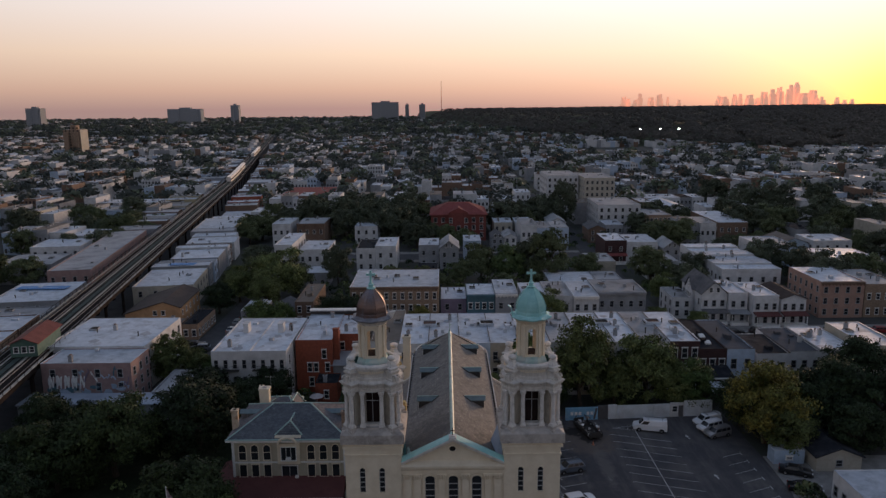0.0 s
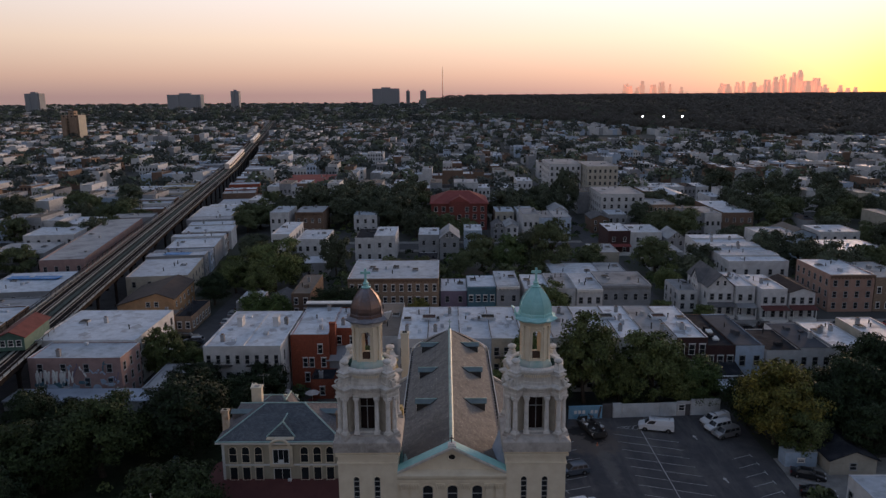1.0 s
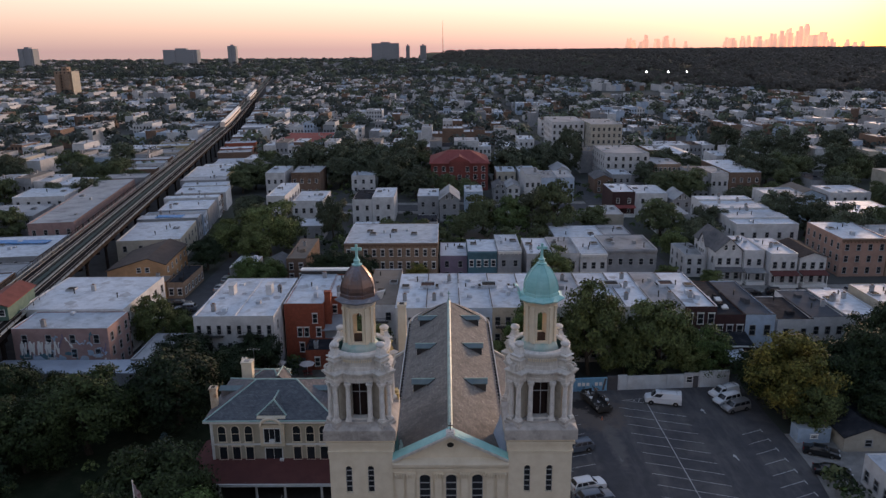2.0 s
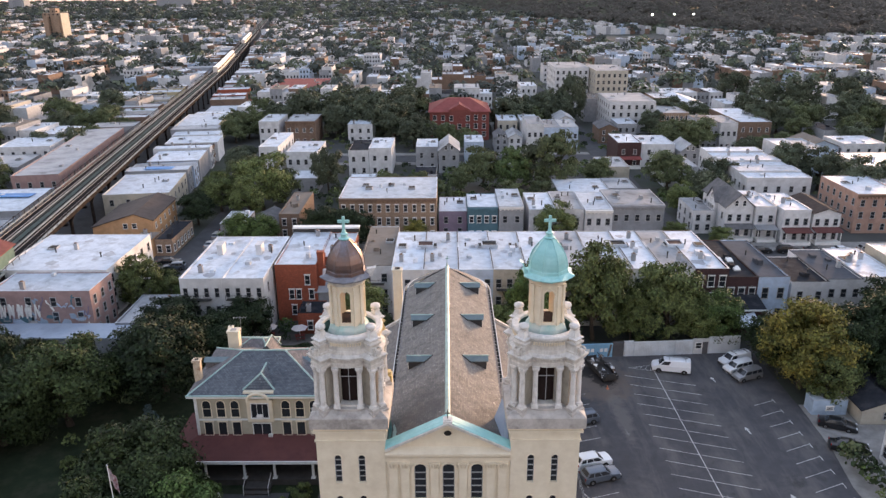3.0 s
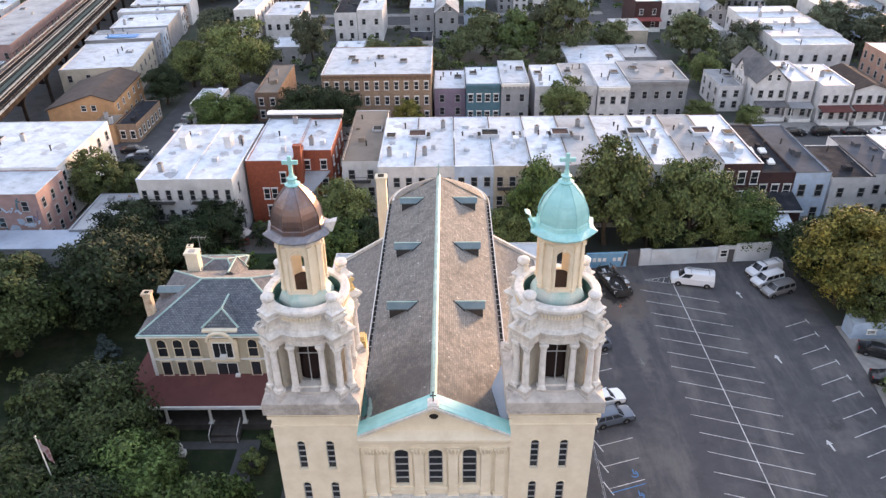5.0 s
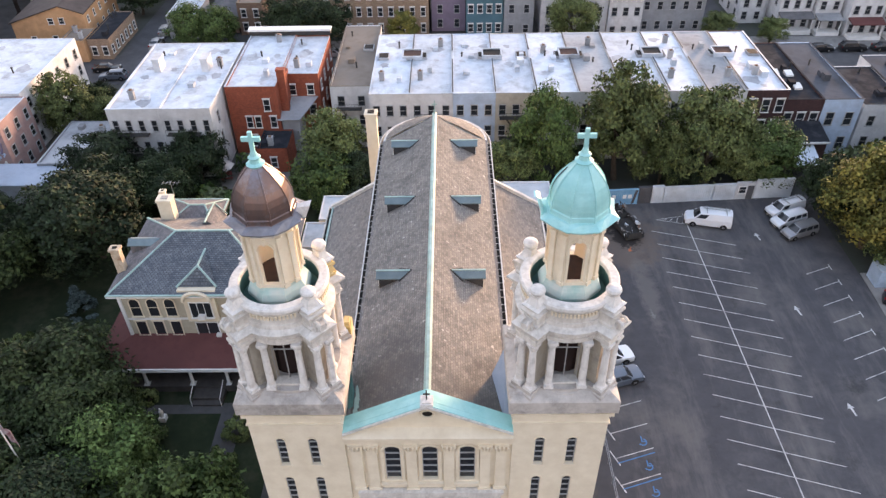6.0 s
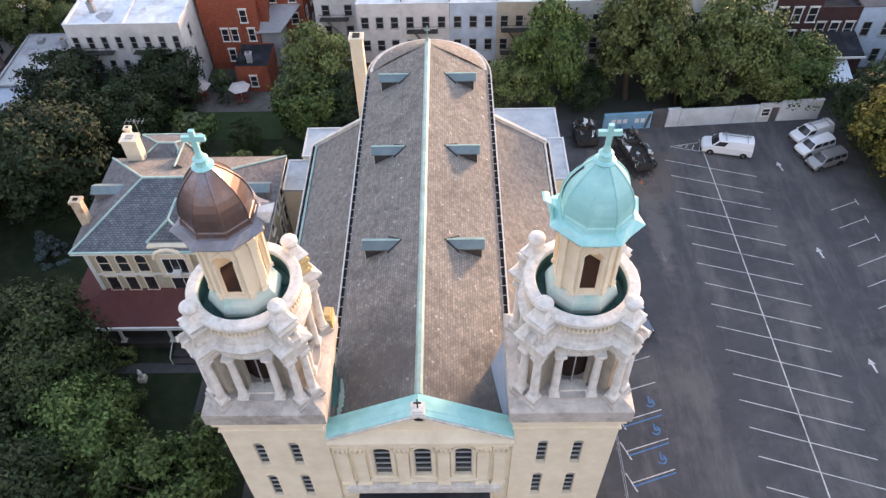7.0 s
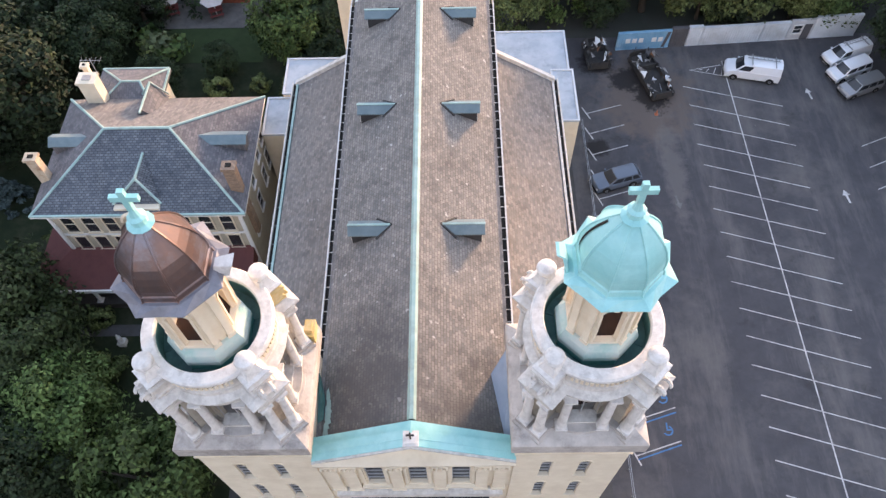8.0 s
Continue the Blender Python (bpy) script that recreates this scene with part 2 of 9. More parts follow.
M["window_rim"] = surf("dull_window_rim", (0.30, 0.30, 0.30), (0.42, 0.42, 0.42), 1.5, 0.7)
M["steel"] = surf("rusted_dark_iron", (0.03, 0.03, 0.032), (0.06, 0.055, 0.05), 2, 0.6, 0.05)
M["grey_metal"] = surf("galvanised_metal", (0.28, 0.29, 0.30), (0.4, 0.41, 0.42), 1.5, 0.45, 0.05, metal=0.6)


def wallpaint(name, c, v=0.12):
    d = tuple(x * (1 - v * 2) for x in c)
    return surf(name, c, d, 0.7, 0.85, 0.1, stain=tuple(x * 0.55 for x in c), stain_scale=0.3, stain_amt=0.5, obj=0.06)


for nm, c in dict(w_white=(0.68, 0.68, 0.69), w_cream=(0.52, 0.48, 0.40), w_blue=(0.38, 0.48, 0.60), w_teal=(0.10, 0.20, 0.25),
                  w_grey=(0.34, 0.35, 0.37), w_dark=(0.12, 0.115, 0.12), w_pink=(0.37, 0.25, 0.235), w_yellow=(0.52, 0.44, 0.26),
                  w_salmon=(0.46, 0.295, 0.235), w_orange=(0.56, 0.335, 0.18), w_purple=(0.25, 0.20, 0.27), w_lblue=(0.50, 0.60, 0.74)).items():
    M[nm] = wallpaint(nm.replace("w_", "painted_wall_"), c)
for nm, c, c2 in (("b_red", (0.32, 0.095, 0.055), (0.25, 0.07, 0.042)), ("b_brown", (0.175, 0.118, 0.088), (0.24, 0.162, 0.12)),
                  ("b_maroon", (0.080, 0.042, 0.042), (0.058, 0.032, 0.033)), ("b_tan", (0.35, 0.255, 0.185), (0.28, 0.20, 0.145)),
                  ("b_school", (0.24, 0.075, 0.065), (0.18, 0.058, 0.052))):
    M[nm] = coursed(nm.replace("b_", "brick_wall_"), c, c2, (0.9, 0.85, 0.8), 0.22, 0.075, 'wall', 0.008, bump=0.3, stain=tuple(x * 0.6 for x in c))
M["redroof"] = surf("red_tile_roof", (0.21, 0.062, 0.058), (0.27, 0.085, 0.078), 0.6, 0.85, 0.1, stain=(0.15, 0.05, 0.046), spec=0.1)
M["shingle"] = surf("grey_shingle", (0.11, 0.11, 0.115), (0.17, 0.165, 0.17), 0.8, 0.85, 0.2, stain=(0.08, 0.08, 0.082), spec=0.1)
M["brownshingle"] = surf("dark_brown_shingle", (0.055, 0.042, 0.038), (0.085, 0.065, 0.058), 1.0, 0.9, 0.2, stain=(0.04, 0.032, 0.03), spec=0.1)
M["maroonroof"] = surf("maroon_shingle", (0.105, 0.040, 0.038), (0.145, 0.055, 0.05), 1.0, 0.85, 0.2, stain=(0.07, 0.03, 0.028))


# ---- mesh helpers
class MB:
    """A small mesh builder: vertices, faces and material slots."""

    def __init__(self):
        self.v, self.f, self.m = [], [], []

    def face(self, pts, mi=0):
        a = len(self.v)
        self.v += [tuple(p) for p in pts]
        self.f.append(tuple(range(a, a + len(pts))))
        self.m.append(mi)
        return self

    def box(self, x0, y0, z0, x1, y1, z1, mi=0, top=None):
        a = len(self.v)
        self.v += [(x0, y0, z0), (x1, y0, z0), (x1, y1, z0), (x0, y1, z0), (x0, y0, z1), (x1, y0, z1), (x1, y1, z1), (x0, y1, z1)]
        for k, q in enumerate(((0, 3, 2, 1), (4, 5, 6, 7), (0, 1, 5, 4), (1, 2, 6, 5), (2, 3, 7, 6), (3, 0, 4, 7))):
            self.f.append(tuple(a + i for i in q))
            self.m.append(top if top is not None and k == 1 else mi)
        return self

    def loft(self, rings, mi=0, cap0=True, cap1=True, closed=True):
        a, n = len(self.v), len(rings[0])
        for r in rings:
            self.v += [tuple(p) for p in r]
        for j in range(len(rings) - 1):
            for i in range(n if closed else n - 1):
                k = (i + 1) % n
                self.f.append((a + j * n + i, a + j * n + k, a + (j + 1) * n + k, a + (j + 1) * n + i))
                self.m.append(mi)
        if cap0:
            self.f.append(tuple(a + i for i in reversed(range(n))))
            self.m.append(mi)
        if cap1:
            self.f.append(tuple(a + (len(rings) - 1) * n + i for i in range(n)))
            self.m.append(mi)
        return self

    def prism(self, poly, z0, z1, mi=0):
        return self.loft([[(x, y, z0) for x, y in poly], [(x, y, z1) for x, y in poly]], mi)

    def cyl(self, x, y, z0, z1, r0, r1=None, n=10, mi=0):
        return self.lathe(x, y, [(z0, r0), (z1, r0 if r1 is None else r1)], n, mi)

    def lathe(self, x, y, prof, n=12, mi=0, turn=0.0):
        rings = [[(x + r * math.cos(2 * math.pi * i / n + turn), y + r * math.sin(2 * math.pi * i / n + turn), z) for i in range(n)] for z, r in prof]
        return self.loft(rings, mi)

    def tube(self, p, q, r, n=6, mi=0, r1=None):
        p, q = Vector(p), Vector(q)
        d = (q - p).normalized()
        u = d.orthogonal().normalized()
        w = d.cross(u)
        r1 = r if r1 is None else r1
        ring = lambda c, rr: [tuple(c + rr * (math.cos(2 * math.pi * i / n) * u + math.sin(2 * math.pi * i / n) * w)) for i in range(n)]
        return self.loft([ring(p, r), ring(q, r1)], mi)

    def turned(self, m, start=0):
        self.v[start:] = [tuple(m @ Vector(p)) for p in self.v[start:]]
        return self

    def mesh(self, name, mats, smooth=False):
        me = bpy.data.meshes.new(name)
        me.from_pydata(self.v, [], self.f)
        for mt in mats:
            me.materials.append(M[mt] if isinstance(mt, str) else mt)
        if any(self.m):
            me.polygons.foreach_set("material_index", self.m)
        if smooth:
            me.polygons.foreach_set("use_smooth", [True] * len(self.f))
        me.update()
        return me


def part(name, mb, mats, parent=None, label="", smooth=False):
    if mats is not None and not isinstance(mats, list):
        mats = [mats]
    ob = new(name, mb if isinstance(mb, bpy.types.Mesh) else mb.mesh(name, mats, smooth))
    if parent is not None:
        ob.parent = parent
    return tagged(ob, label)


def thing(name, label, category, x=0, y=0, z=0, rz=0, group="", kind=""):
    e = new(name)
    e.empty_display_size = 0.5
    e.matrix_basis = pose(x, y, z, 0, 0, rz)
    return tagged(e, label, category, group, kind)


_win = {}


def window(parent, x, y, z, w, h, side='S', arch=False, bars=(1, 1), frame_mat="trim", sill=True, lintel=False, plain=False):
    """A sash window on a wall face: a frame with its sill, and a pane set back in it. (x, y, z) is the middle of its foot."""
    key = (round(w, 2), round(h, 2), arch, bars, frame_mat, sill, lintel, plain)
    if key not in _win:
        fr, pn = MB(), MB()
        e, d = min(0.09, w * 0.12), 0.09
        hw = w / 2
        if arch:
            hs = h - hw
            arc = [(hw * math.cos(math.pi * i / 8), hs + hw * math.sin(math.pi * i / 8)) for i in range(9)]
            outer = [(hw, 0)] + arc + [(-hw, 0)]
            k = 1 + e / hw
            big = [(hw + e, 0)] + [(px * k, hs + (pz - hs) * k) for px, pz in arc] + [(-hw - e, 0)]
            for i in range(len(outer) - 1):
                a, b, c, q = outer[i], outer[i + 1], big[i + 1], big[i]
                fr.loft([[(p[0], yy, p[1]) for yy, p in ((-d, a), (-d, q), (0.02, q), (0.02, a))],
                         [(p[0], yy, p[1]) for yy, p in ((-d, b), (-d, c), (0.02, c), (0.02, b))]])
            pn.face([(px, -0.015, pz) for px, pz in reversed(outer)])
        else:
            fr.box(-hw - e, -d, 0, -hw, 0.02, h).box(hw, -d, 0, hw + e, 0.02, h).box(-hw - e, -d, h, hw + e, 0.02, h + e)
            pn.face([(-hw, -0.015, 0), (hw, -0.015, 0), (hw, -0.015, h), (-hw, -0.015, h)])
        for i in range(bars[0]):
            zz = h * (i + 1) / (bars[0] + 1)
            fr.box(-hw, -0.05, zz - 0.03, hw, -0.01, zz + 0.03)
        for i in range(bars[1] - 1):
            xx = -hw + w * (i + 1) / bars[1]
            fr.box(xx - 0.025, -0.045, 0, xx + 0.025, -0.01, h * 0.98 if not arch else h - hw * 0.3)
        if sill:
            fr.box(-hw - e * 1.6, -d - 0.08, -0.12, hw + e * 1.6, 0.02, -0.002)
        if lintel:
            fr.box(-hw - e * 1.8, -d - 0.06, h + e + 0.002, hw + e * 1.8, 0.02, h + e + 0.16)
        if plain:
            fr.face([(-hw, -0.015, 0), (hw, -0.015, 0), (hw, -0.015, h), (-hw, -0.015, h)], 1)
        _win[key] = fr.mesh("window", [frame_mat, "glass"]), pn.mesh("pane", ["glass"])
    a = part("window", _win[key][0], None, parent)
    a.matrix_basis = pose(x, y, z, 0, 0, {'S': 0, 'E': 90, 'N': 180, 'W': -90}[side])
    if not plain:
        part("pane", _win[key][1], None, a)
    return a


# ---- the church
TX, TY = 8.4, 2.85          # tower axis
RIDGE, NAVE_Y1 = 20.85, 37.0
EAVE_X, EAVE_Z = 5.25, 17.85


def pier_plan(r0, outer, hw, z, arc=8):
    """Plan of a drum with four diagonal piers."""
    pts = []
    for k in range(4):
        a = math.pi / 4 + k * math.pi / 2
        d, n = Vector((math.cos(a), math.sin(a))), Vector((-math.sin(a), math.cos(a)))
        s = math.sqrt(max(r0 * r0 - hw * hw, 0.01))
        for p in (s * d - hw * n, outer * d - hw * n, outer * d + hw * n, s * d + hw * n):
            pts.append((p.x, p.y, z))
        b = math.asin(hw / r0)
        for i in range(1, arc):
            t = a + b + (math.pi / 2 - 2 * b) * i / arc
            pts.append((r0 * math.cos(t), r0 * math.sin(t), z))
    return pts


def oct_ring(r, z, turn=math.pi / 8, n=8):
    return [(r * math.cos(turn + 2 * math.pi * i / n), r * math.sin(turn + 2 * math.pi * i / n), z) for i in range(n)]


def column_mesh():
    c = MB()
    c.box(-0.34, -0.34, 0, 0.34, 0.34, 0.22)
    c.lathe(0, 0, [(0.22, 0.34), (0.3, 0.36), (0.38, 0.29), (0.42, 0.27), (1.4, 0.265), (3.3, 0.225), (3.36, 0.26), (3.4, 0.225), (3.5, 0.25), (3.72, 0.32)], 14)
    for k in range(8):
        a = k * math.pi / 4
        c.tube((0.22 * math.cos(a), 0.22 * math.sin(a), 3.42), (0.36 * math.cos(a), 0.36 * math.sin(a), 3.7), 0.05, 4)
    c.box(-0.34, -0.34, 3.72, 0.34, 0.34, 3.9)
    return c.mesh("column", ["whitestone"])


COLUMN = column_mesh()


def square_ring(r, z):
    return [(-r, -r, z), (r, -r, z), (r, r, z), (-r, r, z)]


def urn_mesh():
    """A square foot with a flared slab, a tapering shaft and a mushroom cap."""
    u = MB()
    u.loft([square_ring(r, z) for r, z in ((0.44, 0), (0.44, 0.16), (0.58, 0.2), (0.6, 0.3), (0.42, 0.38), (0.3, 0.72), (0.24, 0.86), (0.3, 0.9), (0.3, 0.95), (0.2, 0.98))])
    u.lathe(0, 0, [(0.97, 0.18), (1.04, 0.2), (1.1, 0.34), (1.2, 0.43), (1.32, 0.45), (1.44, 0.4), (1.52, 0.26), (1.56, 0.08)], 16)
    return u.mesh("urn", ["whitestone"])


def scroll_mesh():
    s = MB()
    for y in (-0.3, 0.3):
        pts = [(0.3 + 0.55 * math.cos(t) * (1 - t / 9), 0.55 + 0.55 * math.sin(t) * (1 - t / 9)) for t in [i * 0.5 for i in range(10)]]
        for a, b in zip(pts, pts[1:]):
            s.tube((a[0], y, a[1]), (b[0], y, b[1]), 0.13, 5)
    s.box(-0.2, -0.28, 0, 0.7, 0.28, 0.7)
    return s.mesh("scroll_bracket", ["palestone"])


URN, SCROLL = urn_mesh(), scroll_mesh()
NARROW = Matrix.Diagonal((0.94, 0.94, 1, 1))


def finial_cross(parent, z0):
    f = MB()
    f.lathe(0, 0, [(z0, 0.42), (z0 + 0.12, 0.5), (z0 + 0.2, 0.3), (z0 + 0.38, 0.26), (z0 + 0.5, 0.34), (z0 + 0.6, 0.2), (z0 + 0.95, 0.1)], 10)
    part("finial", f, "bright_verdigris", parent)
    c = MB()
    zb = z0 + 0.9
    c.box(-0.11, -0.09, zb, 0.11, 0.09, zb + 1.05).box(-0.48, -0.088, zb + 0.52, -0.112, 0.088, zb + 0.76).box(0.112, -0.088, zb + 0.52, 0.48, 0.088, zb + 0.76)
    part("cross", c, "bright_verdigris", parent)


def tower(sx, dome_mats, copper):
    """A bell tower: shaft, belfry with columns, ring gallery, lantern, dome, cross. Parts in the tower's own axes."""
    t = thing("bell_tower", "cream stone bell tower with columns and a " + ("brown copper dome" if copper else "turquoise copper dome"),
              "tower", sx * TX, TY, 0, group="church towers")
    s = MB()
    hs = 2.97
    s.box(-hs, -hs + 0.42, 0, hs, hs, 20.3)                      # body behind the faces
    # south face built round its slit windows
    xs = [-1.18, 0.9]
    cuts = [(14.9, 17.75), (10.4, 13.5), (5.9, 9.0)]
    y0, y1 = -hs, -hs + 0.42
    edges = [-hs]
    for x in xs:
        edges += [x - 0.3, x + 0.3]
    edges.append(hs)
    for i in range(0, len(edges), 2):
        s.box(edges[i], y0, 0, edges[i + 1], y1, 20.3)
    for x in xs:
        z = 0
        for a, b in reversed(cuts):
            s.box(x - 0.3, y0, z, x + 0.3, y1, a)
            z = b
        s.box(x - 0.3, y0, z, x + 0.3, y1, 20.3)
    part("shaft", s, "stone", t)
    tr = MB()
    tr.box(-hs - 0.1, -hs - 0.1, 19.15, hs + 0.1, hs + 0.1, 19.3).box(-hs - 0.22, -hs - 0.22, 20.05, hs + 0.22, hs + 0.22, 20.3)
    tr.box(-hs - 0.12, -hs - 0.12, 20.302, hs + 0.12, hs + 0.12, 20.6)
    part("string_course", tr, "stone", t)
    for x in xs:
        for a, b in cuts:
            tr = MB()
            tr.box(x - 0.42, y0 - 0.08, a - 0.16, x + 0.42, y0 + 0.05, a - 0.002)
            for i in range(8):
                t0, t1 = math.pi * i / 8, math.pi * (i + 1) / 8
                tr.tube((x + 0.36 * math.cos(t0), y0 - 0.02, b - 0.3 + 0.36 * math.sin(t0)), (x + 0.36 * math.cos(t1), y0 - 0.02, b - 0.3 + 0.36 * math.sin(t1)), 0.06, 4)
            for qa, qb in ((-0.3, -0.17), (0.17, 0.3)):
                tr.box(x + qa, y0 + 0.03, b - 0.15, x + qb, y0 + 0.3, b)
            part("window_surround", tr, "stone", t)
    for x in xs:
        for a, b in cuts:
            w = MB()
            w.box(x - 0.3, y0 + 0.2, a, x + 0.3, y0 + 0.24, b)
            p = part("slit_window", w, "glass", t)
            g = MB()
            n = 5
            for i in range(1, n):
                zz = a + (b - a) * i / n
                g.box(x - 0.3, y0 + 0.14, zz - 0.045, x + 0.3, y0 + 0.198, zz + 0.045)
            g.box(x - 0.3, y0 + 0.13, a, x - 0.25, y0 + 0.198, b).box(x + 0.25, y0 + 0.13, a, x + 0.3, y0 + 0.198, b)
            part("glazing_grid", g, "window_rim", p)
    # weathered slab under the belfry
    sl = MB()
    h = 3.36
    sl.loft([[(-h, -h, 20.6), (h, -h, 20.6), (h, h, 20.6), (-h, h, 20.6)], [(-h, -h, 21.6), (h, -h, 21.6), (h, h, 21.6), (-h, h, 21.6)],
             [(-h + 0.12, -h + 0.12, 21.72), (h - 0.12, -h + 0.12, 21.72), (h - 0.12, h - 0.12, 21.72), (-h + 0.12, h - 0.12, 21.72)],
             [(-2.6, -2.6, 22.1), (2.6, -2.6, 22.1), (2.6, 2.6, 22.1), (-2.6, 2.6, 22.1)]])
    part("base_slab", sl, "slabstone", t)
    pl = MB()
    pl.loft([pier_plan(2.98, 3.86, 0.86, 21.73), pier_plan(2.98, 3.86, 0.86, 21.95), pier_plan(2.86, 3.76, 0.78, 22.0), pier_plan(2.86, 3.76, 0.78, 22.25)])
    part("plinth", pl, "slabstone", t)
    # belfry walls: drum pieces between the four openings, and diagonal piers
    bw = MB()
    oh = 0.80
    for k in range(4):
        a = math.pi / 4 + k * math.pi / 2
        half = math.pi / 4 - math.asin(oh / 2.15)
        ro, ri = [], []
        for i in range(7):
            u = a - half + 2 * half * i / 6
            ro.append((2.15 * math.cos(u), 2.15 * math.sin(u)))
            ri.append((1.8 * math.cos(u), 1.8 * math.sin(u)))
        bw.prism(ro + ri[::-1], 22.25, 26.1)
        n0 = len(bw.v)
        bw.box(2.0, -0.42, 22.25, 3.02, 0.42, 26.1)
        bw.turned(Matrix.Rotation(a, 4, 'Z'), n0)
    part("belfry_wall", bw, "greystone", t, "grey-tan weathered belfry wall behind the columns")
    # near-black maroon core stands in for the unlit inside of the belfry
    core = MB()
    core.cyl(0, 0, 22.25, 26.1, 1.45, n=16)
    part("belfry_core", core, surf("dark_maroon_board", (0.022, 0.013, 0.012), (0.035, 0.02, 0.018), 1, 0.8), t)
    for k in range(4):
        g = MB()
        n0 = 0
        for x in (-0.77, 0, 0.77):
            g.box(x - 0.03, -1.9, 22.3, x + 0.03, -1.82, 26.0)
        g.box(-0.77, -1.89, 24.85, 0.77, -1.83, 24.92)
        g.turned(Matrix.Rotation(k * math.pi / 2, 4, 'Z'))
        part("window_grid", g, "window_rim", t)
        sill = MB()
        sill.box(-0.78, -2.4, 22.1, 0.78, -1.75, 22.42).turned(Matrix.Rotation(k * math.pi / 2, 4, 'Z'))
        part("opening_sill", sill, "palestone", t)
    for k in range(4):
        a = math.pi / 4 + k * math.pi / 2
        for dx, dy in ((3.42, -0.41), (3.42, 0.41)):
            p = Matrix.Rotation(a, 4, 'Z') @ Vector((dx, dy, 22.2))
            c = part("column", COLUMN, None, t)
            c.matrix_basis = pose(p.x, p.y, 22.22, 0, 0, math.degrees(a)) @ Matrix.Diagonal((0.92, 0.92, 1, 1))
        for dy in (-1.0, 1.0):
            p = Matrix.Rotation(a + math.pi / 4, 4, 'Z') @ Vector((2.5, dy, 22.2))
            c = part("column", COLUMN, None, t)
            c.matrix_basis = pose(p.x, p.y, 22.22, 0, 0, math.degrees(a + math.pi / 4)) @ Matrix.Diagonal((0.86, 0.86, 1, 1))
    en = MB()
    en.loft([pier_plan(*q) for q in ((2.72, 3.62, 0.7, 26.1), (2.72, 3.62, 0.7, 26.28), (2.76, 3.65, 0.73, 26.3), (2.76, 3.65, 0.73, 26.46), (2.7, 3.6, 0.68, 26.48), (2.7, 3.6, 0.68, 26.72),
                                     (2.8, 3.68, 0.78, 26.76), (2.98, 3.78, 0.92, 26.96), (3.05, 3.84, 0.98, 27.0), (3.07, 3.87, 1.0, 27.16), (2.95, 3.78, 0.9, 27.22), (2.66, 3.5, 0.65, 27.34))])
    part("entablature", en, "palestone", t)
    dt = MB()
    for k in range(4):
        for i in range(9):
            u = k * math.pi / 2 + (i - 4) * 0.115
            n0 = len(dt.v)
            dt.box(2.72, -0.09, 26.74, 2.94, 0.09, 26.9).turned(Matrix.Rotation(u, 4, 'Z'), n0)
    tagged(part("modillion_course", dt, "palestone", t), kind="stuff")
    # attic ring round the lantern
    at = MB()
    n = 48
    def circ(r, z):
        return [(r * math.cos(2 * math.pi * i / n), r * math.sin(2 * math.pi * i / n), z) for i in range(n)]
    at.loft([circ(2.72, 27.3), circ(2.72, 27.62), circ(2.64, 27.64), circ(2.64, 28.3), circ(2.72, 28.34), circ(2.82, 28.6)], cap0=False, cap1=False)
    part("attic_wall", at, "palestone", t)
    cp = MB()
    cp.loft([circ(2.82, 28.6), circ(2.88, 28.66), circ(2.88, 28.86), circ(2.8, 28.95), circ(2.34, 28.95), circ(2.28, 28.88), circ(2.28, 28.7)], cap0=False, cap1=False)
    part("coping_ring", cp, "whitestone", t)
    de = MB()
    for k in range(4):
        for i in range(13):
            u = k * math.pi / 2 + (i - 6) * 0.077
            n0 = len(de.v)
            de.box(2.6, -0.06, 28.12, 2.8, 0.06, 28.38).turned(Matrix.Rotation(u, 4, 'Z'), n0)
    tagged(part("dentil_course", de, "stone", t), kind="stuff")
    li = MB()
    li.loft([circ(2.3, 28.72), circ(2.26, 28.7), circ(2.25, 27.75)], cap0=False, cap1=False)
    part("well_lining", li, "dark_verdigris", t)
    fl = MB()
    fl.cyl(0, 0, 27.62, 27.8, 2.26, n=32)
    for k in range(8):
        n0 = len(fl.v)
        fl.box(1.3, -0.03, 27.8, 2.24, 0.03, 27.85).turned(Matrix.Rotation(math.pi / 8 + k * math.pi / 4, 4, 'Z'), n0)
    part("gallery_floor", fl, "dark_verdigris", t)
    for k in range(4):
        a = math.pi / 4 + k * math.pi / 2
        pr = MB()
        pr.loft([[(2.45, -w_, z), (o_, -w_, z), (o_, w_, z), (2.45, w_, z)] for w_, o_, z in ((0.56, 3.5, 27.3), (0.56, 3.5, 27.5), (0.48, 3.4, 27.55), (0.48, 3.4, 28.02), (0.54, 3.46, 28.06), (0.62, 3.55, 28.2), (0.62, 3.55, 28.3), (0.5, 3.42, 28.36))])
        pr.loft([[(3.402, -0.4, 27.3), (3.72, -0.4, 27.3), (3.72, 0.4, 27.3), (3.402, 0.4, 27.3)], [(3.402, -0.34, 27.95), (3.5, -0.34, 27.95), (3.5, 0.34, 27.95), (3.402, 0.34, 27.95)]])
        pr.turned(Matrix.Rotation(a, 4, 'Z'))
        lich = copper and k == 0
        part("urn_pier", pr, "lichen" if lich else "palestone", t)
        p = Matrix.Rotation(a, 4, 'Z') @ Vector((2.95, 0, 0))
        u = part("urn", URN, None, t)
        u.matrix_basis = pose(p.x, p.y, 28.362, 0, 0, math.degrees(a))
        if not (copper and k == 0):
            sc = part("scroll_bracket", SCROLL, None, t)
            p = Matrix.Rotation(a, 4, 'Z') @ Vector((3.55, 0, 0))
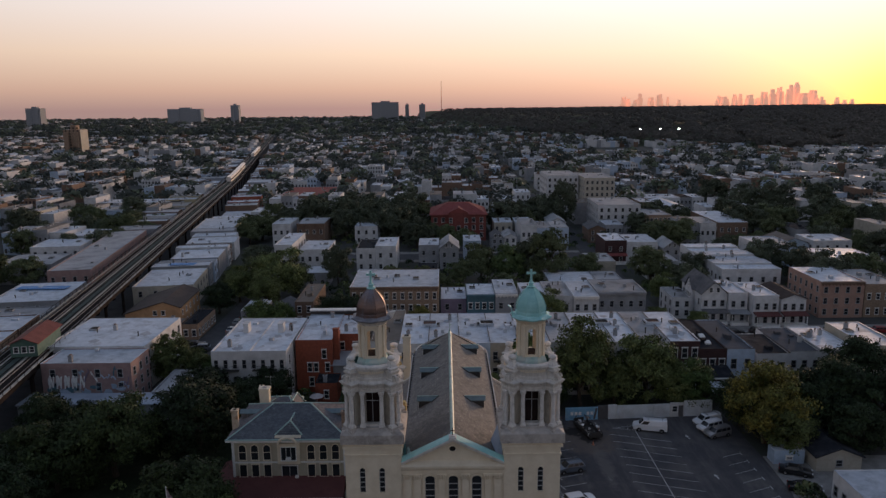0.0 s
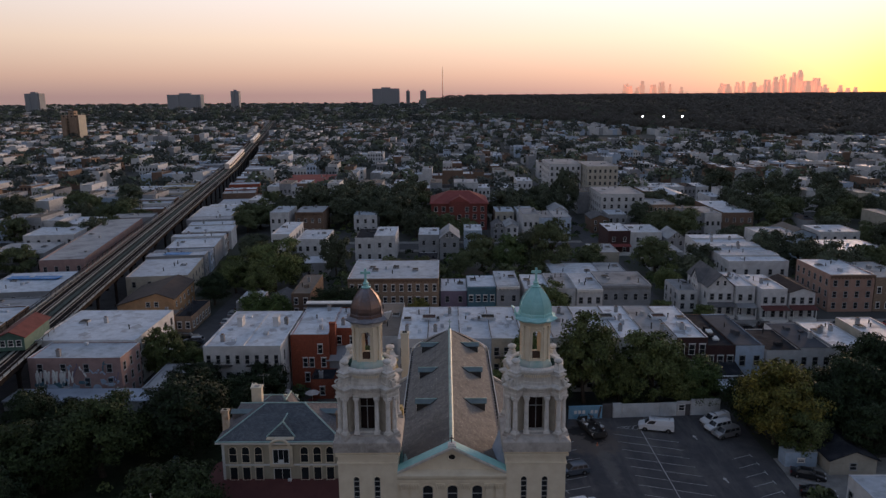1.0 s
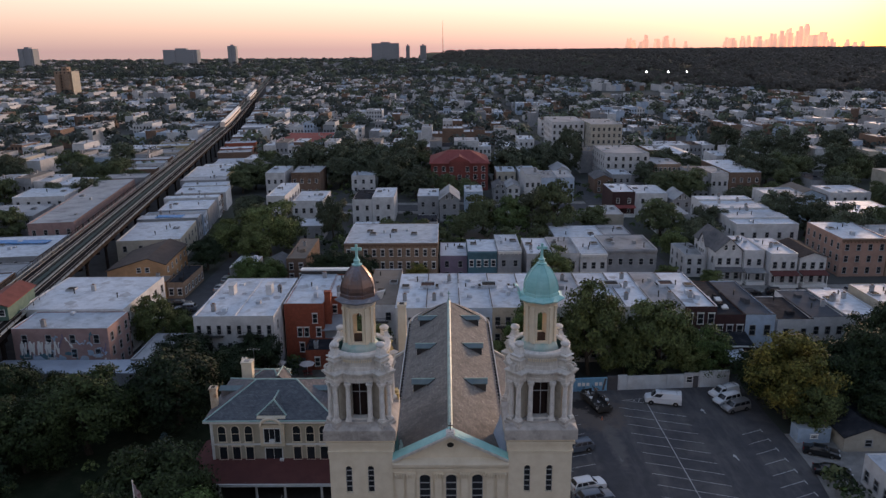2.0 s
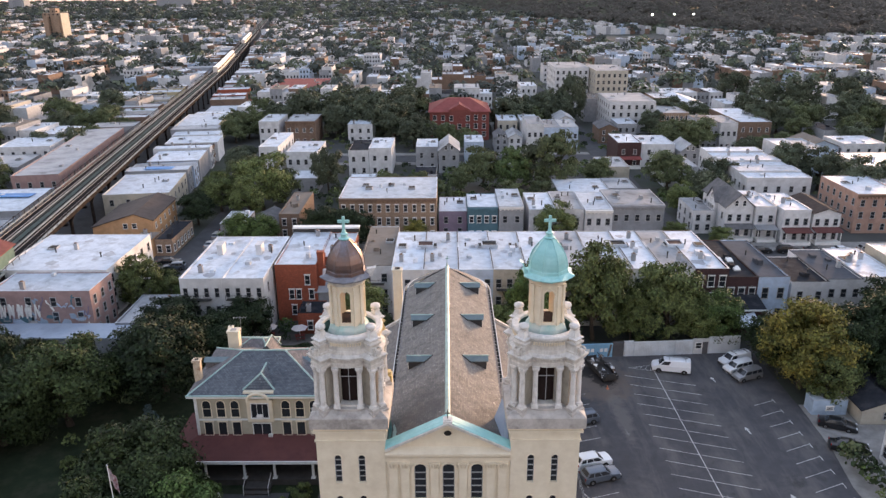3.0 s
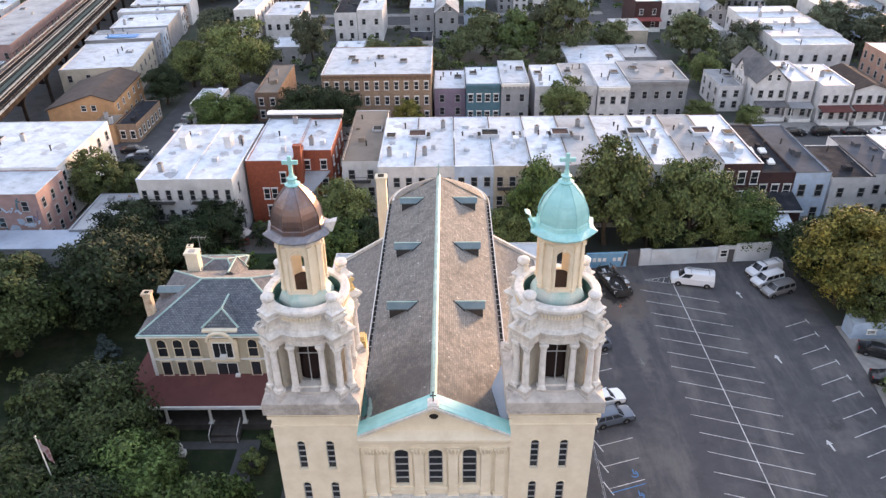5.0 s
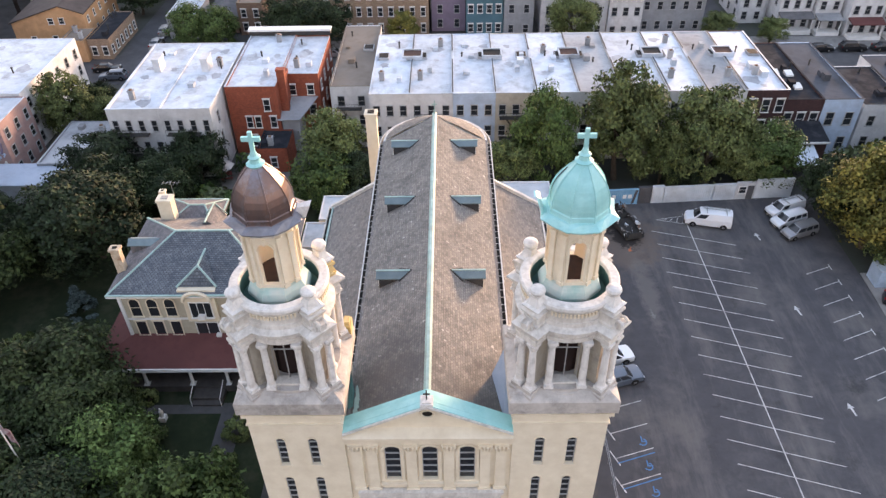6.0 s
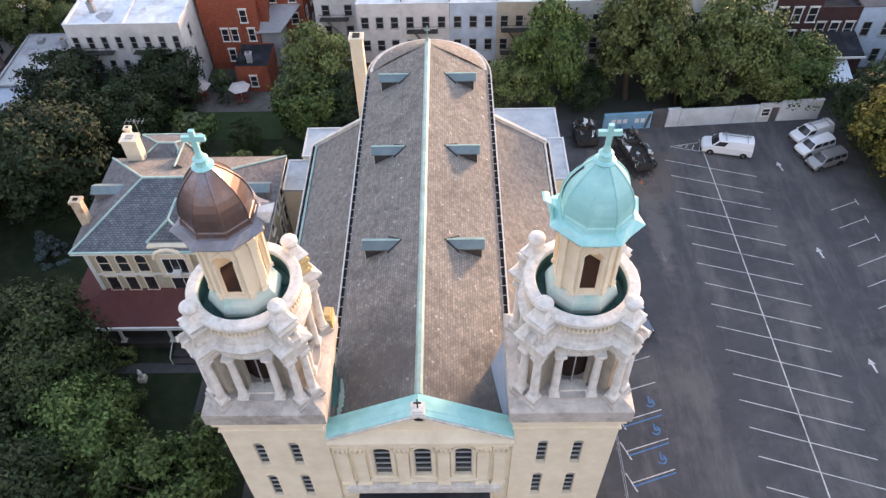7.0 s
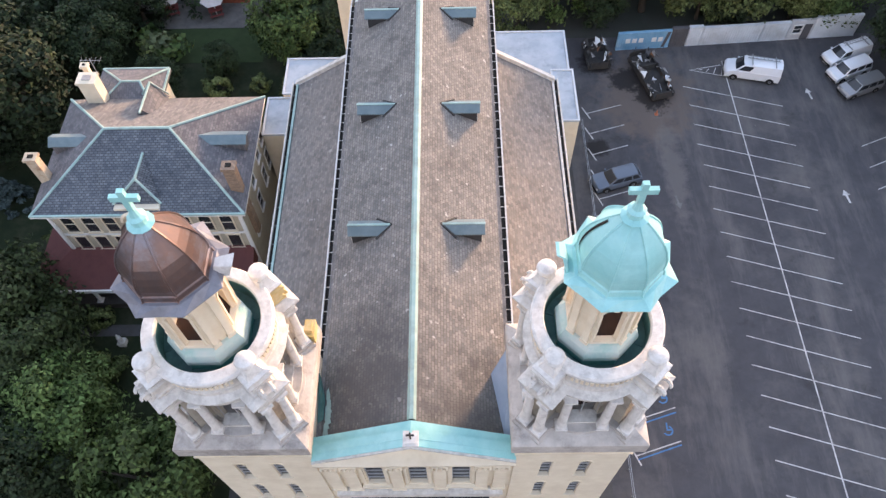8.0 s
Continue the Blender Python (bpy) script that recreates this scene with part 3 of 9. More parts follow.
            sc.matrix_basis = pose(p.x, p.y, 27.34, 0, 0, math.degrees(a)) @ Matrix.Diagonal((0.55, 0.8, 0.62, 1))
    # lantern
    lb = MB()
    lb.loft([oct_ring(1.82, 28.3), oct_ring(1.86, 28.34), oct_ring(1.86, 28.6), oct_ring(1.72, 28.95), oct_ring(1.55, 29.2), oct_ring(1.5, 29.35)])
    part("lantern_base", lb, surf("verdigris_streaked_stone", (0.56, 0.58, 0.53), (0.40, 0.54, 0.50), 0.9, 0.7, 0.1, stain=(0.2, 0.42, 0.38), stain_scale=0.8, stain_amt=0.6), t)
    lk = MB()
    lk.loft([oct_ring(1.8, 27.8), oct_ring(1.8, 28.3)])
    part("copper_skirt", lk, surf("green_copper_skirt", (0.06, 0.25, 0.22), (0.13, 0.38, 0.34), 1.0, 0.5, stain=(0.04, 0.12, 0.11), stain_amt=0.6), t)
    lw = MB()
    ap, ow = 1.48, 0.52
    fw = ap * math.tan(math.pi / 8)
    for k in range(8):
        n0 = len(lw.v)
        if k % 2 == 0:
            for sgn in (-1, 1):
                lw.box(min(sgn * ow, sgn * fw), -ap, 29.35, max(sgn * ow, sgn * fw), -ap + 0.3, 33.2)
            lw.box(-ow, -ap, 29.35, ow, -ap + 0.3, 29.55)
            arc = [(ow * math.cos(math.pi * i / 8), 31.95 + ow * math.sin(math.pi * i / 8)) for i in range(9)]
            for i in range(8):
                (xa, za), (xb, zb) = arc[i], arc[i + 1]
                lw.loft([[(xa, -ap, za), (xa, -ap, 33.2), (xa, -ap + 0.3, 33.2), (xa, -ap + 0.3, za)],
                         [(xb, -ap, zb), (xb, -ap, 33.2), (xb, -ap + 0.3, 33.2), (xb, -ap + 0.3, zb)]])
                lw.tube((xa * 1.12, -ap - 0.03, 31.95 + (za - 31.95) * 1.12), (xb * 1.12, -ap - 0.03, 31.95 + (zb - 31.95) * 1.12), 0.075, 4)
            lw.box(-0.1, -ap - 0.12, 32.4, 0.1, -ap, 32.75)
            for sgn in (-1, 1):
                lw.box(sgn * 0.52 - 0.06, -ap - 0.06, 29.8, sgn * 0.52 + 0.06, -ap, 31.95)
        else:
            lw.box(-fw, -ap, 29.35, fw, -ap + 0.3, 33.2)
            for x in (-0.38, 0.38):
                lw.box(x - 0.15, -ap - 0.14, 29.6, x + 0.15, -ap, 32.55).box(x - 0.2, -ap - 0.18, 29.35, x + 0.2, -ap, 29.6).box(x - 0.2, -ap - 0.2, 32.55, x + 0.2, -ap, 32.85)
        lw.turned(Matrix.Rotation(k * math.pi / 4, 4, 'Z'), n0)
    part("lantern_wall", lw.turned(NARROW), "stone", t)
    lf = MB()
    lf.loft([oct_ring(1.3, 29.36), oct_ring(1.3, 29.5)])
    part("lantern_floor", lf.turned(NARROW), surf("dark_rust_floor", (0.03, 0.018, 0.014), (0.055, 0.03, 0.022), 1.5, 0.9), t)
    ev = MB()
    ev.loft([oct_ring(1.66, 32.9), oct_ring(1.72, 33.05), oct_ring(1.85, 33.2), oct_ring(2.0, 33.3), oct_ring(2.02, 33.42)])
    part("lantern_cornice", ev.turned(NARROW), "palestone" if copper else "stone", t)
    fl2 = MB()
    ring_lo, ring_mid = [], []
    for i in range(16):
        a = math.pi / 8 + 2 * math.pi * i / 16
        corner = i % 2 == 0
        ring_lo.append(((2.28 if corner else 1.98) * math.cos(a), (2.28 if corner else 1.98) * math.sin(a), 33.62 if corner else 33.44))
        ring_mid.append(((1.82 if corner else 1.7) * math.cos(a), (1.82 if corner else 1.7) * math.sin(a), 33.78))
    low = [(x * 0.97, y * 0.97, z - 0.12) for x, y, z in ring_lo]
    fl2.loft([low, ring_lo, ring_mid])
    part("flared_eave", fl2, dome_mats[1], t)
    if copper:      # a pale stone horn left at one corner of the eave
        hn = MB()
        hn.loft([[(1.6, -0.25, 33.4), (2.2, -0.25, 33.4), (2.2, 0.25, 33.4), (1.6, 0.25, 33.4)], [(1.75, -0.2, 34.0), (2.5, -0.3, 34.15), (2.5, 0.3, 34.15), (1.75, 0.2, 34.0)]])
        part("eave_horn", hn, "whitestone", t)
    else:           # a copper panel of the eave stands up on one side
        hn = MB()
        a = radians(180)
        u, w = Vector((math.cos(a), math.sin(a), 0)), Vector((-math.sin(a), math.cos(a), 0))
        rows = [(1.98, 0.42, 33.5), (2.06, 0.40, 34.05), (2.2, 0.36, 34.5), (2.42, 0.3, 34.62)]
        hn.loft([[tuple(u * (r + d) + w * k * hw_ + Vector((0, 0, z))) for d, k in ((0, -1), (0, 1), (-0.12, 1), (-0.12, -1))] for r, hw_, z in rows])
        part("eave_horn", hn, "bright_verdigris", t)
    # dome: facets and ribs
    prof = [(33.68, 1.8), (33.8, 1.68), (34.05, 1.66), (34.1, 1.6), (34.4, 1.62), (34.75, 1.58), (35.1, 1.48), (35.45, 1.33), (35.8, 1.1), (36.15, 0.82), (36.42, 0.56), (36.62, 0.36)]
    dm = MB()
    dm.loft([oct_ring(r, z) for z, r in prof])
    part("dome", dm, dome_mats[0], t)
    for k in range(8):
        a = math.pi / 8 + k * math.pi / 4
        rb = MB()
        for (za, ra), (zb, rb2) in zip(prof, prof[1:]):
            rb.tube((ra * math.cos(a), ra * math.sin(a), za), (rb2 * math.cos(a), rb2 * math.sin(a), zb), 0.05, 5)
        part("dome_rib", rb, dome_mats[0], t)
    if not copper:      # a lifted panel shows a dark slit
        gp = MB()
        a = radians(168)
        u = Vector((math.cos(a), math.sin(a), 0))
        w = Vector((-math.sin(a), math.cos(a), 0)) * 0.07
        for (za, ra), (zb, rb2) in zip(prof[3:9], prof[4:10]):
            pa, pb = u * (ra * 0.945 + 0.025) + Vector((0, 0, za)), u * (rb2 * 0.945 + 0.025) + Vector((0, 0, zb))
            gp.face([pa - w, pa + w, pb + w, pb - w])
        part("dark_slit", gp, "dark", t, "dark slit where a copper panel has lifted")
    finial_cross(t, 36.55)
    return t


tw = tower(-1, ("copper", "leadgrey"), True)
lp = MB()
lp.box(2.75, 2.3, 21.7, 3.3, 3.3, 22.5).box(2.85, 2.5, 22.5, 3.2, 3.1, 22.8)
part("corner_block", lp, "lichen", tw, "ochre lichen-stained stone block")
tower(1, ("bright_verdigris", "bright_verdigris"), False)

church = thing("church", "long cream stone church with a slate gable roof and round apse", "church", 0, 0, 0)
# front wall between the towers, built round three arched windows
fw = MB()
WX, WH = (-2.43, 0.06, 2.55), 0.52
ex = [-5.42]
for x in WX:
    ex += [x - WH, x + WH]
ex.append(5.42)
for i in range(0, len(ex), 2):
    fw.box(ex[i], 0, 0, ex[i + 1], 0.5, 17.0)
for x in WX:
    fw.box(x - WH, 0, 0, x + WH, 0.5, 13.0)
    for i in range(10):
        a, b = math.pi * i / 10, math.pi * (i + 1) / 10
        xa, za, xb, zb = x + WH * math.cos(a), 16.3 + 0.38 * math.sin(a), x + WH * math.cos(b), 16.3 + 0.38 * math.sin(b)
        fw.loft([[(xa, 0, za), (xa, 0, 17.0), (xa, 0.5, 17.0), (xa, 0.5, za)], [(xb, 0, zb), (xb, 0, 17.0), (xb, 0.5, 17.0), (xb, 0.5, zb)]])
part("front_wall", fw, "stone", church)
for x in WX:
    p = MB()
    p.box(x - WH, 0.22, 13.0, x + WH, 0.26, 16.7)
    w = part("arched_window", p, "glass", church, "tall arched window with pale glazing bars")
    b = MB()
    for zz in (13.62, 14.32, 15.02, 15.72):
        b.box(x - WH, 0.15, zz - 0.045, x + WH, 0.218, zz + 0.045)
    b.box(x - WH, 0.14, 13.0, x - WH + 0.05, 0.218, 16.4).box(x + WH - 0.05, 0.14, 13.0, x + WH, 0.218, 16.4)
    part("glazing_grid", b, "window_rim", w)
    f = MB()
    for i in range(10):
        t0, t1 = math.pi * i / 10, math.pi * (i + 1) / 10
        f.tube((x + 0.7 * math.cos(t0), -0.03, 16.22 + 0.6 * math.sin(t0)), (x + 0.7 * math.cos(t1), -0.03, 16.22 + 0.6 * math.sin(t1)), 0.09, 5)
    f.box(x - 0.78, -0.1, 12.9, x - 0.6, 0.05, 16.22).box(x + 0.6, -0.1, 12.9, x + 0.78, 0.05, 16.22)
    f.box(x - 0.62, -0.06, 12.8, x + 0.62, 0.05, 12.98).box(x - 0.9, -0.28, 12.6, x + 0.9, 0.05, 12.798).box(x - 0.72, -0.08, 12.1, x + 0.72, 0.05, 12.5)
    part("window_surround", f, "stone", w)
for x in (-4.78, -3.75, -1.16, 1.34, 3.73, 4.76):
    p = MB()
    p.box(x - 0.36, -0.18, 12.3, x + 0.36, -0.001, 16.4).box(x - 0.44, -0.26, 12.06, x + 0.44, -0.001, 12.3)
    p.loft([[(x - 0.36, -0.18, 16.4), (x + 0.36, -0.18, 16.4), (x + 0.36, 0, 16.4), (x - 0.36, 0, 16.4)], [(x - 0.48, -0.28, 17.0), (x + 0.48, -0.28, 17.0), (x + 0.48, 0, 17.0), (x - 0.48, 0, 17.0)]])
    for dx in (-0.3, -0.1, 0.1, 0.3):
        p.tube((x + dx, -0.2, 16.42), (x + dx * 1.4, -0.32, 16.9), 0.07, 5)
    part("pilaster", p, "stone", church)
fr = MB()
fr.loft([[(x, y, z) for y, z in ((0.5, 17.0), (-0.12, 17.0), (-0.12, 17.2), (-0.18, 17.22), (-0.18, 17.45), (-0.3, 17.6), (-0.34, 17.8), (-0.42, 17.82), (-0.42, 18.02), (0.3, 18.35), (0.5, 18.35))] for x in (-5.46, 5.46)])
part("entablature", fr, "stone", church)
bal = MB()
bal.box(-4.95, -0.5, 11.75, 5.05, -0.002, 12.05).box(-4.9, -0.5, 11.4, 4.9, -0.25, 11.748)
part("front_ledge", bal, "palestone", church)
po = MB()
po.box(-4.3, -3.2, 10.2, 4.3, -0.002, 10.55, 0, 1).box(-4.5, -3.45, 9.2, 4.5, -0.002, 10.198)
for x in (-4.0, -1.5, 1.5, 4.0):
    po.cyl(x, -2.9, 0.6, 9.2, 0.4, 0.35, 14)
po.box(-4.8, -3.8, 0, 4.8, -0.002, 0.6)
part("portico", po, ["stone", "darkroof"], church, "columned entrance portico with a dark flat roof")
pd = MB()
pd.loft([[(-4.9, y, 18.2), (4.9, y, 18.2), (0, y, 20.8)] for y in (0.28, 0.6)])
part("pediment_wall", pd, "stone", church)
oc = MB()
for i in range(16):
    t0, t1 = 2 * math.pi * i / 16, 2 * math.pi * (i + 1) / 16
    oc.tube((0.42 * math.cos(t0), 0.25, 19.7 + 0.36 * math.sin(t0)), (0.42 * math.cos(t1), 0.25, 19.7 + 0.36 * math.sin(t1)), 0.09, 5)
o = part("oculus_surround", oc, "stone", church)
dk = MB()
dk.face([(0.36 * math.cos(2 * math.pi * i / 20), 0.268, 19.7 + 0.3 * math.sin(2 * math.pi * i / 20)) for i in range(20)])
part("oculus_glass", dk, "dark", o)
# raking cornices: stone mouldings with copper on top
for sx in (-1, 1):
    rk = MB()
    for ya, dz0, dz1 in ((-0.2, 0.0, 0.2), (-0.36, 0.2, 0.36)):
        rk.loft([[(sx * 5.45, ya, 18.02 + dz0), (sx * 5.45, 0.5, 18.02 + dz0), (sx * 5.45, 0.5, 18.02 + dz1), (sx * 5.45, ya, 18.02 + dz1)],
                 [(0, ya, 20.72 + dz0), (0, 0.5, 20.72 + dz0), (0, 0.5, 20.72 + dz1), (0, ya, 20.72 + dz1)]])
    part("raking_cornice", rk, "palestone", church)
    cu = MB()
    for ya, yb, dz in ((-0.24, 0.12, 0.364), (0.12, 0.6, 0.42), (0.6, 1.05, 0.33)):
        cu.loft([[(sx * 5.45, ya, 18.02 + dz), (sx * 5.45, yb, 18.02 + dz), (sx * 5.45, yb, 18.13 + dz), (sx * 5.45, ya, 18.09 + dz)],
                 [(0, ya, 20.72 + dz), (0, yb, 20.72 + dz), (0, yb, 20.83 + dz), (0, ya, 20.79 + dz)]])
    part("copper_coping", cu, "bright_verdigris", church, "turquoise copper coping")
ab = MB()
ab.box(-0.4, -0.3, 20.8, 0.4, 0.5, 21.2).box(-0.28, -0.2, 21.2, 0.28, 0.35, 21.32)
part("apex_block", ab, "whitestone", church)
cr = MB()
cr.box(-0.04, 0.02, 21.3, 0.04, 0.1, 22.15).box(-0.21, 0.022, 21.78, 0.21, 0.098, 21.86)
part("gable_cross", cr, "steel", church)
# nave walls and roof
nw = MB()
nw.box(-5.6, 0.5, 0, 5.6, NAVE_Y1, 17.2)
nap = 24
arc = [(5.6 * math.cos(math.pi * i / nap), NAVE_Y1 + 5.6 * math.sin(math.pi * i / nap)) for i in range(nap + 1)]
nw.prism(arc, 0, 17.2)
part("nave_wall", nw, "stone", church)
for sx in (-1, 1):
    rf = MB()
    nc = 26
    for j in range(nc):             # overlapping slate courses
        a, b = j / nc, (j + 1) / nc
        xa, xb = EAVE_X * (1 - a), EAVE_X * (1 - b)
        za, zb = EAVE_Z + (RIDGE - EAVE_Z) * a + 0.022, EAVE_Z + (RIDGE - EAVE_Z) * b
        rf.face([(sx * xa, 0.55, za), (sx * xa, NAVE_Y1, za), (sx * xb, NAVE_Y1, zb), (sx * xb, 0.55, zb)])
        rf.face([(sx * xa, 0.55, za - 0.022), (sx * xa, NAVE_Y1, za - 0.022), (sx * xa, NAVE_Y1, za), (sx * xa, 0.55, za)])
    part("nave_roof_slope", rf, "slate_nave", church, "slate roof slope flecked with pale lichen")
    gu = MB()
    gu.box(min(sx * 5.2, sx * 5.42), 0.8, 17.55, max(sx * 5.2, sx * 5.42), NAVE_Y1, 17.9)
    part("eaves_board", gu, "aisle_roof", church)
    g2 = MB()
    g2.box(min(sx * 5.422, sx * 5.72), 6.2, 17.2, max(sx * 5.422, sx * 5.72), NAVE_Y1, 17.45)
    part("gutter", g2, "dark", church)
    g3 = MB()
    g3.box(min(sx * 5.722, sx * 5.82), 6.2, 17.0, max(sx * 5.722, sx * 5.82), NAVE_Y1, 17.6)
    y = 6.6
    while y < NAVE_Y1:
        g3.box(min(sx * 5.425, sx * 5.72), y, 17.452, max(sx * 5.425, sx * 5.72), y + 0.05, 17.475)
        y += 0.85
    part("gutter_rail", g3, "whitestone", church)
ap = MB()
for i in range(nap):
    a, b = math.pi * i / nap, math.pi * (i + 1) / nap
    for j in range(8):
        s0, s1 = 1 - j / 8, 1 - (j + 1) / 8
        q = [(EAVE_X * s * math.cos(t), NAVE_Y1 + EAVE_X * s * math.sin(t), EAVE_Z + (RIDGE - EAVE_Z) * (1 - s) ** 0.85) for s, t in ((s0, a), (s0, b), (s1, b), (s1, a))]
        ap.face(q if s1 > 0 else q[:3])
part("apse_roof", ap, "slate_nave", church)
ag = MB()
for r0, r1, z0, z1 in ((5.2, 5.42, 17.55, 17.9), (5.722, 5.82, 17.0, 17.6)):
    ag.loft([[(r * math.cos(math.pi * i / nap), NAVE_Y1 + r * math.sin(math.pi * i / nap), z) for r, z in ((r0, z0), (r1, z0), (r1, z1), (r0, z1))] for i in range(nap + 1)])
part("apse_gutter", ag, "palestone", church)
rc = MB()
rc.loft([[(-0.24, y, RIDGE - 0.08), (0.24, y, RIDGE - 0.08), (0.1, y, RIDGE + 0.1), (-0.1, y, RIDGE + 0.1)] for y in (1.2, NAVE_Y1 + 0.6)])
rc.cyl(0, NAVE_Y1 + 0.3, RIDGE, RIDGE + 0.5, 0.14, 0.08)
rc.box(-0.05, NAVE_Y1 + 0.27, RIDGE + 0.5, 0.05, NAVE_Y1 + 0.33, RIDGE + 1.5).box(-0.26, NAVE_Y1 + 0.28, RIDGE + 1.05, 0.26, NAVE_Y1 + 0.32, RIDGE + 1.15)
part("ridge_cap", rc, "verdigris", church, "green copper ridge cap with a small cross")
# shed dormers
SL = (RIDGE - EAVE_Z) / EAVE_X
for yd in (13.4, 23.4, 33.1):
    for sx in (-1, 1):
        ze, zg = 19.5, 19.88
        xo = 4.05
        on = lambda z: EAVE_X - (z - EAVE_Z) / SL
        zo = EAVE_Z + (EAVE_X - xo) * SL - 0.05
        d = MB()
        d.loft([[(sx * xo, y, zo), (sx * xo, y, ze), (sx * (on(ze) - 0.15), y, ze)] for y in (yd, yd + 0.9)])
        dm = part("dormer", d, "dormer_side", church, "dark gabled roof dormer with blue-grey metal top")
        tp = MB()
        for ya, yb in ((yd - 0.12, yd + 0.45), (yd + 1.02, yd + 0.45)):
            lo = [(sx * (xo + 0.2), ya, ze), (sx * (xo + 0.2), yb, zg), (sx * (on(zg) - 0.1), yb, zg), (sx * (on(ze) - 0.1), ya, ze)]
            tp.loft([lo, [(x, y, z + 0.09) for x, y, z in lo]])
        part("dormer_roof", tp, "dormer_metal", dm)
        rg_ = MB()
        rg_.box(min(sx * (xo + 0.22), sx * (on(zg) - 0.08)), yd + 0.38, zg + 0.07, max(sx * (xo + 0.22), sx * (on(zg) - 0.08)), yd + 0.52, zg + 0.13)
        part("dormer_ridge", rg_, "verdigris", dm)
        for ye in (yd - 0.3, yd + 1.2):
            vf = MB()
            xv = on(ze) + 0.12
            vf.tube((sx * (on(zg) - 0.2), yd + 0.45, zg + 0.1), (sx * xv, ye, EAVE_Z + (EAVE_X - xv) * SL + 0.06), 0.085, 5)
            part("valley_strip", vf, "steel", dm)
        gf = MB()
        gf.face([(sx * (xo + 0.002), yd, ze), (sx * (xo + 0.002), yd + 0.9, ze), (sx * (xo + 0.002), yd + 0.45, zg)])
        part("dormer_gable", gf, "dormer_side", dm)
        lw = MB()
        lw.box(min(sx * xo, sx * (xo + 0.04)), yd + 0.06, zo + 0.1, max(sx * xo, sx * (xo + 0.04)), yd + 0.84, ze - 0.04)
        part("dormer_shutter", lw, "trim", dm)
# side aisles
for sx in (-1, 1):
    aw = MB()
    aw.box(min(sx * 5.602, sx * 11.1), 5.55, 0, max(sx * 5.602, sx * 11.1), 34.8, 10.7)
    part("aisle_wall", aw, "stone", church)
    ar = MB()
    ar.loft([[(sx * 5.602, y, 14.4), (sx * 11.0, y, 11.1), (sx * 11.0, y, 10.72), (sx * 5.602, y, 10.72)] for y in (5.56, 34.6)])
    part("aisle_roof", ar, "aisle_roof", church)
    ag = MB()
    ag.box(min(sx * 11.02, sx * 11.2), 5.56, 10.6, max(sx * 11.02, sx * 11.2), 34.6, 11.2)
    part("aisle_board", ag, "verdigris" if sx < 0 else "palestone", church)
    ag = MB()
    ag.box(min(sx * 11.202, sx * 11.5), 5.56, 10.5, max(sx * 11.202, sx * 11.5), 35.0, 10.82)
    part("aisle_gutter", ag, "dark", church)
    y = 6.4
    while y < 34.5:
        gb_ = MB()
        gb_.box(min(sx * 11.202, sx * 11.5), y, 10.822, max(sx * 11.202, sx * 11.5), y + 0.05, 10.85)
        part("gutter_bar", gb_, "grey_metal", church)
        y += 1.7
    ae = MB()
    ae.loft([[(sx * 5.602, y, 14.35), (sx * 11.3, y, 10.95), (sx * 11.3, y, 11.3), (sx * 5.602, y, 14.75)] for y in (34.62, 35.0)])
    ae.box(min(sx * 11.502, sx * 11.62), 5.6, 10.5, max(sx * 11.502, sx * 11.62), 35.0, 11.05)
    part("aisle_coping", ae, "palestone", church)
va = MB()
va.face([(5.42, 1.5, 17.2), (5.42, 6.0, 17.2), (5.42, 6.0, 20.6), (5.42, 1.5, 18.4)])
va.loft([[(5.38, 5.6, 18.0), (5.38, 1.0, 18.0), (5.38, 5.6, 20.6)], [(4.3, 4.6, 18.45), (4.9, 1.2, 18.15), (5.36, 5.6, 20.6)]])
part("valley_flashing", va, surf("blue_grey_flashing", (0.30, 0.36, 0.44), (0.38, 0.44, 0.52), 0.8, 0.5), church, "pale blue-grey metal flashing beside the tower")
cs = MB()
cs.loft([[(-5.38, 2.0, 17.95), (-5.38, 4.6, 17.95), (-5.38, 4.6, 18.9)], [(-5.05, 2.2, 18.03), (-5.05, 3.4, 18.03), (-5.34, 4.6, 18.9)]])
part("valley_gutter", cs, "dark_verdigris", church)
cs = MB()
dr = random.Random(3)
for k in range(9):             # ragged green drips down the valley
    y0, ln, x0, w = 0.9 + 0.3 * k, dr.uniform(0.5, 1.1), -5.08 + dr.uniform(0, 0.12) + 0.012 * k, dr.uniform(0.22, 0.55) * (1.25 - k * 0.1)
    pts = [(x0, y0), (x0 + w, y0 + 0.12), (x0 + w * 0.8, y0 + ln * 0.5), (x0 + w * 0.35, y0 + ln), (x0 - 0.02, y0 + ln * 0.8)]
    cs.loft([[(x, y, 17.85 + (5.25 + x) * (3.0 / 5.25) + h) for x, y in pts] for h in (0.03, 0.075 + 0.003 * k)])
part("copper_flashing", cs, "verdigris", church, "patchy green copper flashing in the valley")
M["pale_metal"] = surf("pale_blue_metal_roof", (0.36, 0.41, 0.46), (0.48, 0.52, 0.56), 0.7, 0.5, 0.05, stain=(0.24, 0.28, 0.32), stain_scale=0.5, stain_amt=0.6)
